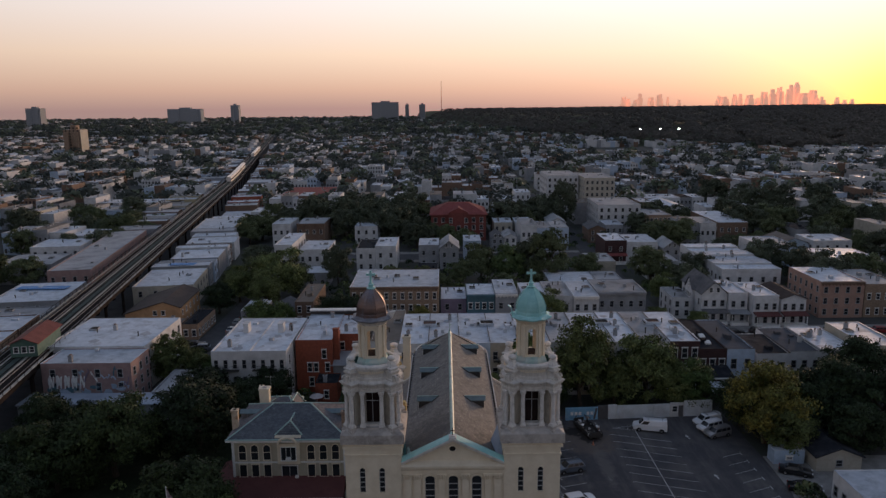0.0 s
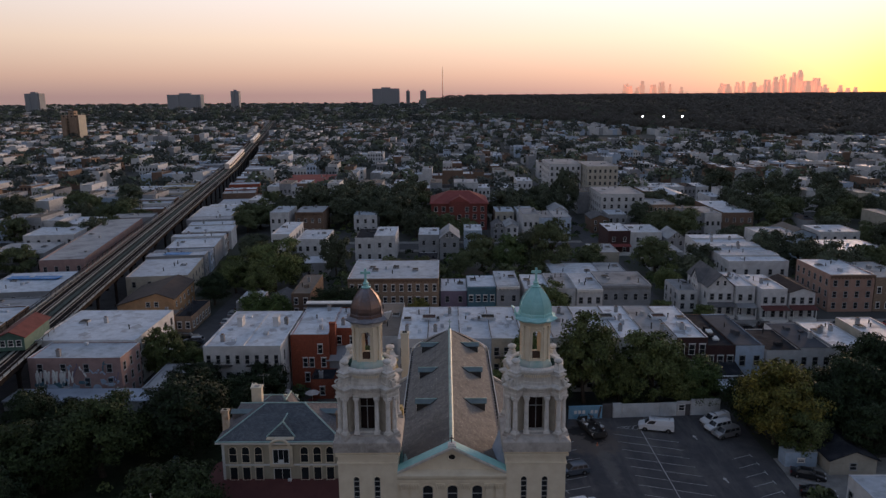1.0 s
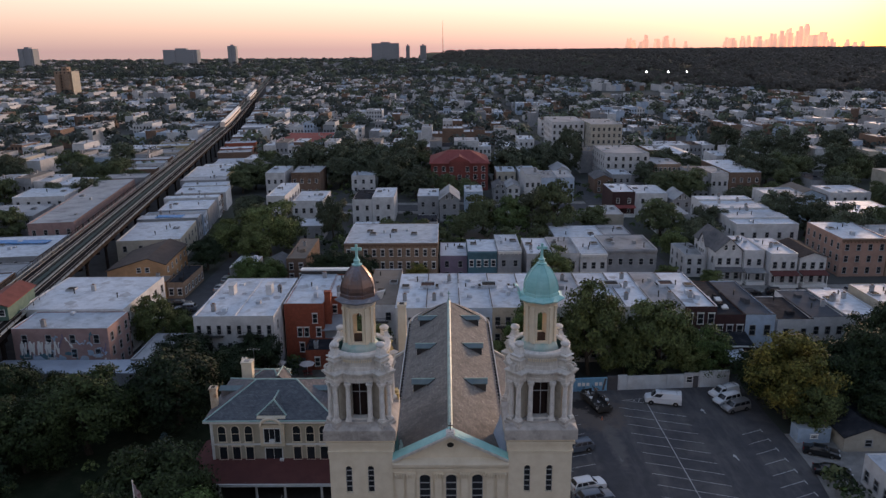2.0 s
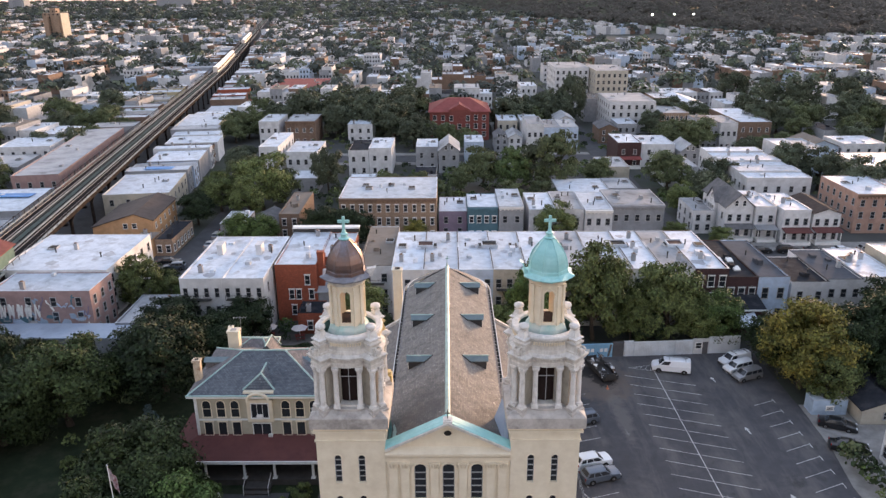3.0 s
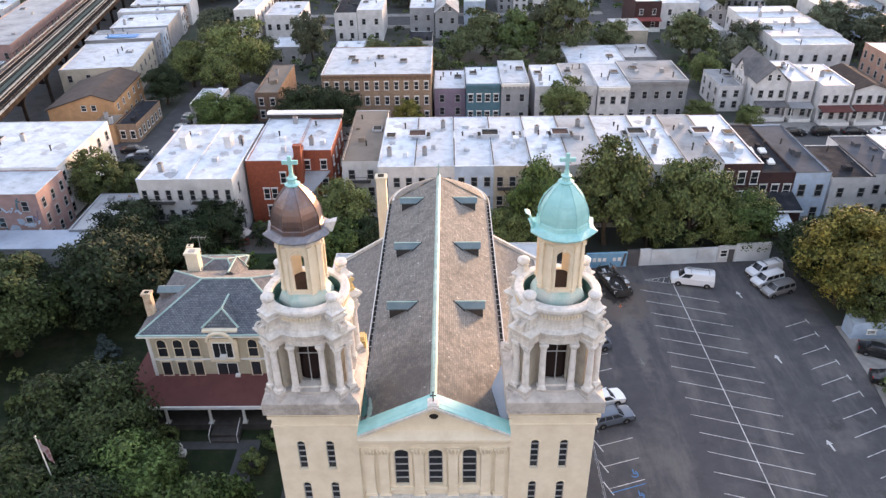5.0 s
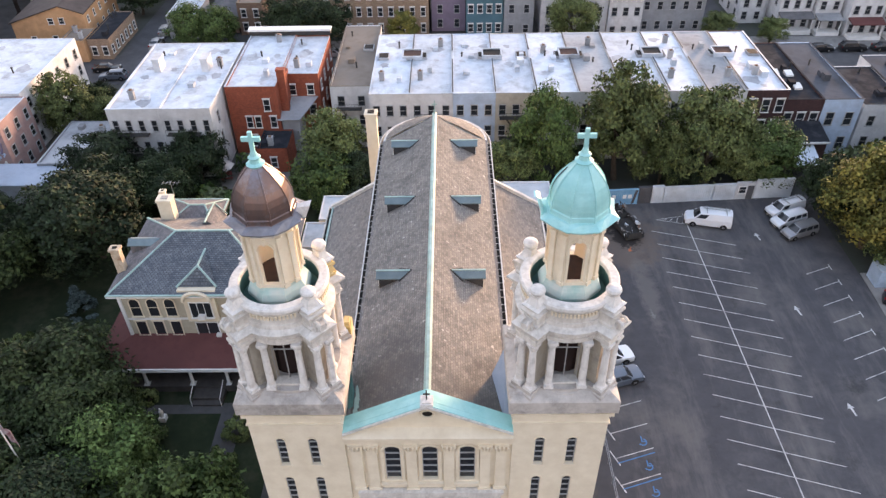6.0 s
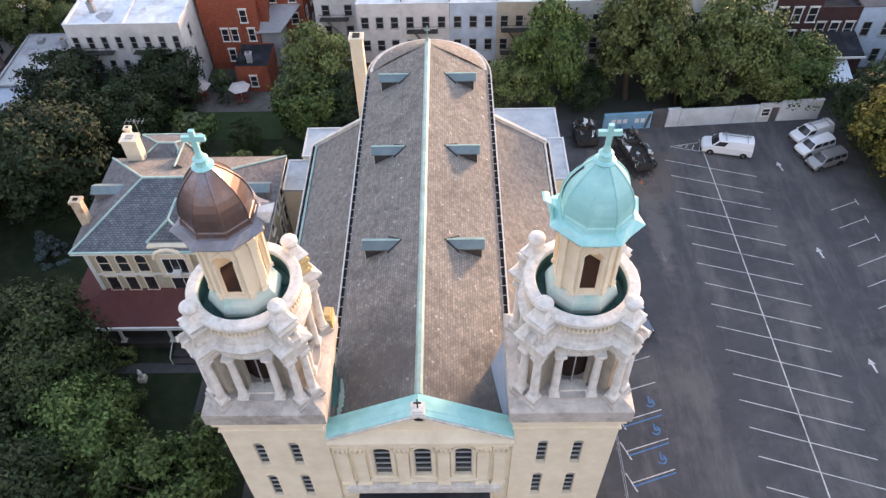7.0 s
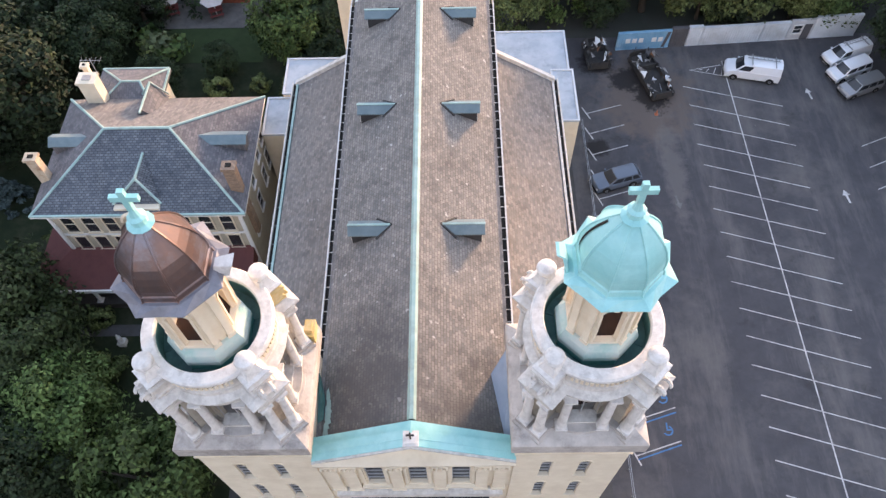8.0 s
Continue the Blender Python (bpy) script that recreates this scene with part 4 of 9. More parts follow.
for q in ((11.65, 32.6, 13.65, 39.0, 8.0), (6.0, 35.02, 11.6, 39.0, 6.8), (6.0, 39.02, 13.6, 45.6, 6.8), (-14.5, 31.5, -11.65, 36.0, 8.0), (-13.1, 36.02, -6.0, 40.6, 8.4)):
    an = MB()
    an.box(q[0], q[1], 0, q[2], q[3], q[4])
    w = part("vestry_annex", an, "stone", church, "low stone annex with a pale metal flat roof")
    an = MB()
    an.box(q[0] + 0.02, q[1] + 0.02, q[4] + 0.002, q[2] - 0.02, q[3] - 0.02, q[4] + 0.12)
    part("flat_roof", an, "pale_metal", w)
    an = MB()
    for xa, ya, xb, yb in ((q[0] - 0.06, q[1], q[0] + 0.1, q[3]), (q[2] - 0.1, q[1], q[2] + 0.06, q[3]), (q[0] + 0.1, q[1], q[2] - 0.1, q[1] + 0.16), (q[0] + 0.1, q[3] - 0.16, q[2] - 0.1, q[3])):
        an.box(xa, ya, q[4] + 0.122, xb, yb, q[4] + 0.24)
    part("roof_edge", an, "cont_pale", w)
ch = MB()
ch.box(-7.6, 41.0, 0, -6.4, 42.1, 18.6).box(-7.7, 40.9, 18.6, -6.3, 42.2, 18.9).box(-7.35, 41.2, 18.9, -6.65, 41.9, 19.0, 1)
part("chimney", ch, ["stone", "dark"], church, "tall slender cream chimney")


# ---- the rectory beside the church
def rectory():
    r = thing("rectory", "pale brick rectory with a slate hipped roof and red porch roof", "house", -22.5, 22.0, 0)
    # own axes: x -7.6..7.6 along the front, y 0..11.2 deep
    X, D, H = 7.75, 11.0, 10.4
    w = MB()
    w.box(-X, 0, 0, X, D, H)
    part("wall", w, surf("pale_brick", (0.42, 0.37, 0.28), (0.50, 0.45, 0.35), 0.9, 0.9, 0.15, stain=(0.30, 0.26, 0.20), stain_amt=0.4), r)
    b = MB()
    for z in (6.95, 9.95):
        b.box(-X - 0.06, -0.08, z, X + 0.06, -0.001, z + 0.22)
    b.box(-X - 0.12, -0.14, 0, -X + 0.2, -0.002, H).box(X - 0.2, -0.14, 0, X + 0.12, -0.002, H)
    part("band_course", b, "trim", r)
    e = MB()
    o = 0.75
    e.box(-X - o, -o, H, X + o, D + o, H + 0.22)
    part("eave_soffit", e, "trim", r)
    zt = H + 0.24
    hy0, hy1, zr = 5.45, 6.08, 13.2
    P = [(-X - o, -o, zt), (X + o, -o, zt), (X + o, D + o, zt), (-X - o, D + o, zt)]
    A, B, C, E2 = (-3.2, hy0 + 0.6, zr), (2.1, hy0 + 0.6, zr), (2.1, hy1, zr), (-3.2, hy1, zr)
    for nm, q, mt in (("front_slope", (P[0], P[1], B, A), "slate_rect"), ("side_slope", (P[1], P[2], C, B), "slate_side"),
                      ("rear_slope", (P[2], P[3], E2, C), "aisle_roof"), ("side_slope", (P[3], P[0], A, E2), "slate_side")):
        f = MB()
        f.face(q)
        f.face([(x, y, zt - 0.015) for x, y, z in q[:2]] + [q[1], q[0]])
        part(nm, f, mt, r)
    for a, c in ((P[0], A), (P[1], B), (P[2], C), (P[3], E2), (A, B), (E2, C), (A, E2), (B, C)):
        rp = MB()
        rp.tube(a, c, 0.12, 6)
        part("ridge_cap", rp, "verdigris", r, "green copper ridge cap")
    tp = MB()
    tp.face([A, B, C, E2])
    part("roof_deck", tp, "slate_side", r)
    g = MB()
    g.box(-X - o, -o - 0.05, zt - 0.02, X + o, -o + 0.12, zt + 0.12)
    part("gutter", g, "verdigris", r)
    # front gable
    gx = 0.0
    gz = zt + 0.1
    fz = lambda y: zt + (y + o) / (hy0 + 0.6 + o) * (zr - zt)
    BL, BR, PK, AP = (-1.9, 0.1, zt + 0.42), (1.9, 0.1, zt + 0.42), (0.1, 1.4, 12.6), (0.15, 4.0, 12.55)
    gb = MB()
    gb.face([BL, BR, PK]).face([BL, PK, AP]).face([BR, AP, PK]).face([BL, AP, BR])
    gt = part("gable", gb, "slate_rect", r)
    for a, c in ((BL, PK), (BR, PK), (PK, AP)):
        gc = MB()
        gc.tube(a, c, 0.11, 6)
        part("gable_trim", gc, "verdigris", gt)
    gw = MB()
    gw.box(-1.8, -0.35, zt + 0.12, 1.8, 0.2, zt + 0.36)
    part("gable_foot", gw, "stone", gt)
    bay = MB()
    bay.box(-1.55, -0.3, 6.9, 1.55, -0.001, 9.95)
    n = 10
    for i in range(n):
        t0, t1 = math.pi * i / n, math.pi * (i + 1) / n
        bay.tube((1.3 * math.cos(t0), -0.8, 10.0 + 1.05 * math.sin(t0)), (1.3 * math.cos(t1), -0.8, 10.0 + 1.05 * math.sin(t1)), 0.2, 5)
    part("centre_bay", bay, "stone", r)
    # windows
    for x in (-6.45, -4.75, -3.05, 3.05, 4.75, 6.45):
        window(r, x, -0.001, 7.45, 0.95, 2.2, 'S', True, (1, 1), "stone")
        window(r, x, -0.001, 4.95, 0.95, 1.75, 'S', False, (0, 1), "stone", True, True)
    window(r, 0, -0.301, 7.5, 2.0, 1.9, 'S', False, (0, 3), "trim")
    window(r, 0, -0.001, 4.75, 2.1, 1.75, 'S', False, (0, 2), "trim")
    for y in (2.0, 4.6, 7.4, 9.4):
        for s, sd in ((X + 0.001, 'E'), (-X - 0.001, 'W')):
            window(r, s, y, 7.45, 0.95, 2.0, sd, True)
            window(r, s, y, 4.2, 0.95, 2.0, sd)
    ac = MB()
    ac.box(-0.35, -0.75, 7.5, 0.3, -0.3, 7.95).box(0.75, -0.4, 4.76, 1.25, -0.02, 5.1)
    part("air_conditioner", ac, "trim", r)
    # porch
    pr = MB()
    z1, z0, yo, xo = 5.0, 3.45, -3.4, 3.4
    pr.loft([[(-X, -0.001, z1), (-X - xo, yo, z0), (-X - xo, yo, z0 - 0.2), (-X, -0.001, z0 - 0.2)], [(X, -0.001, z1), (X, yo, z0), (X, yo, z0 - 0.2), (X, -0.001, z0 - 0.2)]])
    pr.loft([[(-X - 0.001, -0.001, z1), (-X - xo, yo, z0), (-X - xo, yo, z0 - 0.2), (-X - 0.001, -0.001, z0 - 0.2)], [(-X - 0.001, 7.0, z1), (-X - xo, 7.0, z0), (-X - xo, 7.0, z0 - 0.2), (-X - 0.001, 7.0, z0 - 0.2)]])
    part("porch_roof", pr, "maroonroof", r, "dark red shingled porch roof")
    pf = MB()
    pf.box(-X - xo - 0.08, yo - 0.1, z0 - 0.32, X, yo + 0.06, z0 + 0.04)
    part("porch_fascia", pf, "trim", r)
    for x in (-10.8, -6.4, -1.8, 1.8, 6.4):
        c = MB()
        c.box(x - 0.28, yo + 0.2, 0, x + 0.28, yo + 0.76, 0.9)
        c.lathe(x, yo + 0.48, [(0.9, 0.2), (1.0, 0.18), (2.9, 0.15), (3.0, 0.22), (3.12, 0.24)], 10)
        part("porch_column", c, "trim", r)
    pfl = MB()
    pfl.box(-X - xo, yo + 0.1, 0, X, -0.002, 0.85).box(-1.5, yo - 1.8, 0, 1.5, yo + 0.1, 0.3).box(-1.5, yo - 1.2, 0.3, 1.5, yo + 0.1, 0.6)
    # floor colour darkened for the deep shade under the porch roof
    part("porch_floor", pfl, surf("dark_porch_boards", (0.05, 0.045, 0.042), (0.08, 0.072, 0.066), 1, 0.9), r)
    # added dark panel over the wall paints the shade below the porch roof
    pw = MB()
    pw.box(-X, -0.06, 0.86, X, -0.003, 3.2)
    part("porch_back_wall", pw, surf("dark_brick", (0.06, 0.045, 0.04), (0.09, 0.065, 0.055), 1, 0.9), r)
    ra = MB()
    for x in (-1.45, 1.45):
        ra.tube((x, yo - 1.8, 1.2), (x, yo + 0.1, 1.8), 0.04).tube((x, yo - 1.8, 0), (x, yo - 1.8, 1.2), 0.04)
    part("step_rail", ra, "trim", r)
    # chimneys, side dormers, rear wing
    for x, y, zt2, s in ((-8.0, 2.9, 13.7, 0.42), (-5.9, 11.5, 13.5, 0.72), (-6.9, 13.6, 13.0, 0.25), (7.7, 1.6, 13.9, 0.45)):
        c = MB()
        c.box(x - s, y - s * 0.8, 5, x + s, y + s * 0.8, zt2 - 0.3, 0).box(x - s - 0.1, y - s * 0.8 - 0.1, zt2 - 0.3, x + s + 0.1, y + s * 0.8 + 0.1, zt2 - 0.05, 0)
        c.box(x - s * 0.5, y - s * 0.4, zt2 - 0.05, x + s * 0.5, y + s * 0.4, zt2 + 0.02, 1)
        part("chimney", c, ["b_tan" if x > 7 else "rustchim" if x < -7.5 else "stone", "slabstone" if s > 0.6 else "dark"], r)
    for s in (-1, 1):
        d = MB()
        xo, xi, zr2 = s * 7.9, s * 5.4, 11.9
        d.loft([[(xo, y, zt), (xo, y, zr2), (xi, y, zr2)] for y in (5.4, 6.5)])
        p = part("side_dormer", d, "slate_side", r)
        t2 = MB()
        for ya, yb in ((5.25, 5.95), (6.65, 5.95)):
            lo = [(xo + s * 0.2, ya, zr2), (xo + s * 0.2, yb, zr2 + 0.4), (s * 3.6, yb, zr2 + 0.4), (s * 4.6, ya, zr2)]
            t2.loft([lo, [(x, y, z + 0.08) for x, y, z in lo]])
        part("dormer_roof", t2, "dormer_metal", p)
    wg = MB()
    wg.box(-6.5, D, 0, -1.4, D + 4.6, 9.6)
    part("rear_wing_wall", wg, "stone", r)
    WA, WB, WC, WD = (-7.0, D - 0.6, 10.0), (-0.95, D - 0.6, 10.0), (-0.95, D + 5.1, 10.0), (-7.0, D + 5.1, 10.0)
    WR, WS = (-4.2, D + 2.2, 11.3), (-2.6, D + 2.2, 11.3)
    wr = MB()
    wr.face([WA, WB, WS, WR]).face([WD, WA, WR]).face([WC, WD, WR, WS]).face([WB, WC, WS])
    wr.box(-7.05, D + 0.8, 9.6, -0.9, D + 5.15, 9.98)
    part("rear_wing_roof", wr, "slate_side", r)
    for a, c in ((WA, WR), (WD, WR), (WC, WS), (WB, WS), (WR, WS), (WD, WC), (WB, WC)):
        wc = MB()
        wc.tube(a, c, 0.11, 5)
        part("rear_ridge_cap", wc, "verdigris", r)
    rg = MB()
    rg.loft([[(-2.1, D - 2.4, 11.5), (0.1, D - 2.4, 11.5), (-1.0, D - 2.4, 12.6)], [(-2.1, D + 0.9, 10.7), (0.1, D + 0.9, 10.7), (-1.0, D + 0.9, 12.4)]])
    part("rear_gable", rg, "slate_side", r)
    rt = MB()
    rt.tube((-1.0, D - 2.8, 12.65), (-1.0, D + 0.9, 12.45), 0.1, 6).tube((-1.0, D + 0.9, 12.45), (-2.15, D + 0.9, 11.0), 0.08, 6).tube((-1.0, D + 0.9, 12.45), (0.15, D + 0.9, 11.0), 0.08, 6)
    part("rear_gable_caps", rt, "verdigris", r)
    an = MB()
    an.tube((-5.0, 11.9, 12.5), (-5.0, 11.9, 15.2), 0.03).tube((-5.9, 11.9, 15.0), (-4.1, 11.9, 15.0), 0.02)
    for i in range(5):
        an.tube((-5.8 + i * 0.4, 11.5, 15.0), (-5.8 + i * 0.4, 12.3, 15.0), 0.015, 4)
    part("aerial", an, "grey_metal", r)


rectory()


# ---- ground, blocks and the parking lot
M["ground"] = surf("city_ground", (0.045, 0.048, 0.045), (0.085, 0.085, 0.08), 0.05, 0.95, 0.1, stain=(0.035, 0.05, 0.028), stain_scale=0.02, stain_amt=0.8)
M["asphalt"] = surf("lot_asphalt", (0.060, 0.059, 0.065), (0.080, 0.078, 0.084), 0.6, 0.9, 0.15, stain=(0.15, 0.14, 0.132), stain_scale=0.1, stain_amt=0.6, detail=10)
def dusty(m, c, sx, sy, lo, hi, amt):
    """A further layer of worn dust, drawn out along the driving lanes."""
    n, l = m.node_tree.nodes, m.node_tree.links
    b = n["Principled BSDF"]
    col = b.inputs["Base Color"].links[0].from_socket
    g = n.new("ShaderNodeNewGeometry")
    mp = n.new("ShaderNodeMapping")
    mp.inputs["Scale"].default_value, mp.inputs["Location"].default_value = (sx, sy, 0), (7.3, 2.1, 0)
    t = n.new("ShaderNodeTexNoise")
    t.inputs["Scale"].default_value, t.inputs["Detail"].default_value, t.inputs["Roughness"].default_value = 1.0, 9, 0.72
    r = n.new("ShaderNodeMapRange")
    r.inputs[1].default_value, r.inputs[2].default_value, r.inputs[4].default_value = lo, hi, amt
    mx = n.new("ShaderNodeMix")
    mx.data_type = 'RGBA'
    mx.inputs[7].default_value = (*c, 1)
    l.new(g.outputs["Position"], mp.inputs["Vector"]), l.new(mp.outputs[0], t.inputs["Vector"]), l.new(t.outputs["Fac"], r.inputs[0])
    l.new(r.outputs[0], mx.inputs[0]), l.new(col, mx.inputs[6]), l.new(mx.outputs[2], b.inputs["Base Color"])


dusty(M["asphalt"], (0.17, 0.158, 0.15), 0.30, 0.055, 0.5, 0.72, 0.75)
dusty(M["asphalt"], (0.035, 0.034, 0.036), 0.22, 0.22, 0.58, 0.7, 0.7)
dusty(M["asphalt"], (0.20, 0.19, 0.185), 0.9, 0.7, 0.66, 0.72, 0.55)


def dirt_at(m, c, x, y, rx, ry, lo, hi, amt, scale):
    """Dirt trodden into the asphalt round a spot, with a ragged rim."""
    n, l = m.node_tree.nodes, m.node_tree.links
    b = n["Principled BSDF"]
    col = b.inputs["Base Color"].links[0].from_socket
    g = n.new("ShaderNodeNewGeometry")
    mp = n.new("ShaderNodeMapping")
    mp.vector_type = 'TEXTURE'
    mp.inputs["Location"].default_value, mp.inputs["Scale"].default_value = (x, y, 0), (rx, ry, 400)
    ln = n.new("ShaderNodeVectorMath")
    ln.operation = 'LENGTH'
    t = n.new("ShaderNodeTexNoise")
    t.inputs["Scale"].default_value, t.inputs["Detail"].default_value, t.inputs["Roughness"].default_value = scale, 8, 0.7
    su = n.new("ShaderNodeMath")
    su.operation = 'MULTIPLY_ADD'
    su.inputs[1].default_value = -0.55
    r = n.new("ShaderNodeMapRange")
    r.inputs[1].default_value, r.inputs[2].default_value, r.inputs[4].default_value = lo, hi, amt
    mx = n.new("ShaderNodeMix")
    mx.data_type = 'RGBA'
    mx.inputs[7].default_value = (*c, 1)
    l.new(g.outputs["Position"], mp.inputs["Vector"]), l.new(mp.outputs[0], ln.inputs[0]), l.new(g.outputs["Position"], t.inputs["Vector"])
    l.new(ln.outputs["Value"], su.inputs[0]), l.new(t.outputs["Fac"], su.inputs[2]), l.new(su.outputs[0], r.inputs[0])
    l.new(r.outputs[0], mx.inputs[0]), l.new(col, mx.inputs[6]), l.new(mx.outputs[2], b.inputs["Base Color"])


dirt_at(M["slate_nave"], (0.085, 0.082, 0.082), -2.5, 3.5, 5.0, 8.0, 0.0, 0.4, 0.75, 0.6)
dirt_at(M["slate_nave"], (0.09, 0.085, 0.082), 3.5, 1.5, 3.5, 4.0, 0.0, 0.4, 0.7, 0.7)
dirt_at(M["asphalt"], (0.135, 0.108, 0.092), 23.0, 43.0, 6.2, 8.0, -0.02, 0.22, 0.85, 0.5)
dirt_at(M["asphalt"], (0.17, 0.155, 0.145), 24.2, 34.0, 1.6, 9.0, 0.0, 0.3, 0.55, 0.6)
dirt_at(M["asphalt"], (0.020, 0.018, 0.018), 21.2, 45.6, 2.6, 2.4, 0.05, 0.2, 0.9, 0.8)
dirt_at(M["asphalt"], (0.022, 0.019, 0.018), 23.6, 43.5, 2.6, 3.6, 0.08, 0.22, 0.9, 0.9)
dirt_at(M["asphalt"], (0.022, 0.020, 0.020), 17.0, 36.2, 1.6, 1.6, 0.0, 0.2, 0.9, 0.9)
dirt_at(M["asphalt"], (0.020, 0.018, 0.018), 18.3, 48.5, 2.4, 3.0, 0.02, 0.2, 0.9, 0.7)
M["road"] = surf("road_asphalt", (0.06, 0.06, 0.064), (0.09, 0.09, 0.094), 0.4, 0.9, 0.1, stain=(0.04, 0.04, 0.042), stain_amt=0.5)
M["paving"] = surf("concrete_paving", (0.20, 0.19, 0.18), (0.29, 0.28, 0.265), 0.6, 0.9, 0.1, stain=(0.12, 0.115, 0.11), stain_amt=0.6)
# grass colour darkened to hold the deep shade of the tall trees
M["lawn"] = surf("dim_lawn", (0.012, 0.020, 0.008), (0.024, 0.034, 0.014), 0.5, 0.95, 0.3, stain=(0.05, 0.045, 0.03), stain_amt=0.5)
M["yard"] = surf("yard_earth", (0.035, 0.045, 0.022), (0.07, 0.07, 0.045), 0.3, 0.95, 0.2, stain=(0.12, 0.11, 0.10), stain_amt=0.5)
M["paintline"] = surf("worn_line_paint", (0.42, 0.41, 0.40), (0.62, 0.61, 0.60), 2.5, 0.8, stain=(0.16, 0.155, 0.155), stain_scale=0.9, stain_amt=0.8)
M["fadedpaint"] = surf("faded_line_paint", (0.13, 0.128, 0.125), (0.20, 0.195, 0.19), 2.0, 0.85, stain=(0.09, 0.088, 0.09), stain_scale=1.2, stain_amt=0.9)
M["bluepaint"] = surf("blue_line_paint", (0.05, 0.14, 0.30), (0.09, 0.22, 0.42), 2, 0.8)

g = MB()
R = 4900
g.face([(-R, -1500, 0), (R, -1500, 0), (R, R, 0), (-R, R, 0)])
tagged(part("ground", g, "ground"), "dark city ground reaching the horizon", "ground", kind="structure")

lot = MB()
lot.box(14.2, -60, 0.0, 49.6, 52.2, 0.03)
tagged(part("parking_lot", lot, "asphalt"), "worn grey asphalt parking lot with faded white stall lines", "parking lot", kind="structure")
LOT = bpy.data.objects["parking_lot"]


def line(x0, y0, x1, y1, w=0.09, mt="paintline", z=0.034):
    d = Vector((x1 - x0, y1 - y0)).normalized()
    n = Vector((-d.y, d.x)) * w / 2
    b = MB()
    b.face([(x0 - n.x, y0 - n.y, z), (x1 - n.x, y1 - n.y, z), (x1 + n.x, y1 + n.y, z), (x0 + n.x, y0 + n.y, z)])
    return part("stall_line", b, mt, LOT)


line(31.95, 48.2, 31.75, -40, 0.12)
for k in range(27):
    y = 44.5 - 2.655 * k
    line(27.1 + (0.15 if k % 3 else 0), y, 36.9, y - 3.05)
for k in range(1, 17):              # slanted stalls at the far kerb
    y = 38.6 - 2.69 * k
    xk = 46.5 + 0.02 * (40 - y)      # the kerb slants a little
    xs_ = 43.4 - 0.018 * (36 - y)
    line(xs_, y, xk, y + 0.415 * (xk - xs_))
    line(xk + 0.05, y + 1.75, xk + 0.1, y + 0.75, 0.12)
for k in range(14):                 # stalls beside the church
    y = 42.0 - 2.75 * k
    if y > 26 or y < 23:
        line(16.4, y - 1.15, 20.1, y)
    line(16.0, y - 0.3, 16.7, y - 1.9, 0.12)
line(28.2, 46.9, 31.7, 47.6), line(28.2, 46.9, 31.9, 45.9)
for k in range(4):
    line(29.2 + k * 0.75, 46.9 - k * 0.28, 29.6 + k * 0.75, 47.0 + k * 0.1)
for k in range(3):                  # blue wheelchair marks
    y = 12.5 - 2.65 * k
    line(16.5, y - 2.4, 20.1, y - 1.25, 0.11, "bluepaint", 0.038)
    b = MB()
    for i in range(14):
        t0, t1 = -2.6 + i * 0.32, -2.6 + (i + 1) * 0.32
        if i < 12:
            b.face([(19.2 + r * math.cos(t), y - 0.1 + r * math.sin(t), 0.036) for r, t in ((0.3, t0), (0.42, t0), (0.42, t1), (0.3, t1))])
    b.face([(19.1, y - 0.1, 0.0362), (19.22, y - 0.1, 0.0362), (19.22, y + 0.55, 0.0362), (19.1, y + 0.55, 0.0362)])
    b.face([(19.22, y - 0.1, 0.0362), (19.6, y - 0.1, 0.0362), (19.6, y + 0.02, 0.0362), (19.22, y + 0.02, 0.0362)])
    part("wheelchair_mark", b, "bluepaint", LOT)


def arrow(x, y, a, mt="paintline"):
    b = MB()
    b.face([(-0.12, -0.9, 0.036), (0.12, -0.9, 0.036), (0.12, 0.2, 0.036), (-0.12, 0.2, 0.036)])
    b.face([(-0.42, 0.2, 0.036), (0.42, 0.2, 0.036), (0, 0.95, 0.036)])
    b.turned(pose(x, y, 0, 0, 0, a) @ Matrix.Diagonal((0.85, 0.85, 1, 1)))
    part("arrow_mark", b, mt, LOT)


for y in (43.15, 29.75, 16.0, 2.5, -11):
    arrow(40.1, y, 8)
for y in (29.4, -5):
    arrow(23.9, y, 188, "fadedpaint")

# low grounds round the church and the rectory
lw = MB()
lw.box(-62, -45, 0, -12.2, 57.5, 0.06)
tagged(part("lawn", lw, "lawn"), "dim green church lawn under trees", "lawn", kind="structure")
wk = MB()
wk.box(-20.9, -45, 0.0, -18.7, 17.2, 0.10)
wk.box(-33, 15.9, 0.0, -20.9, 17.0, 0.10)
wk.box(-15.2, -45, 0.0, -11.4, 40, 0.10)
wk.box(12.0, -45, 0, 14.2, 40, 0.14)
wk.box(-9, -45, 0, 9, -3.9, 0.12)
tagged(part("footpath", wk, surf("dim_flagstones", (0.06, 0.058, 0.058), (0.095, 0.092, 0.09), 0.7, 0.9, 0.1, stain=(0.05, 0.048, 0.045), stain_amt=0.6)), "grey concrete footpaths between the lawns", "path", kind="structure")
pt = MB()
pt.box(-31.6, 54.8, 0, -18.8, 59.1, 0.1)
tagged(part("patio", pt, surf("mossy_patio", (0.10, 0.092, 0.084), (0.16, 0.148, 0.135), 0.7, 0.9, 0.1, stain=(0.055, 0.052, 0.045), stain_amt=0.7)), "dull concrete garden patio", "patio", kind="structure")
gl = MB()
gl.box(-30.0, 49.2, 0, -18.6, 54.7, 0.09)
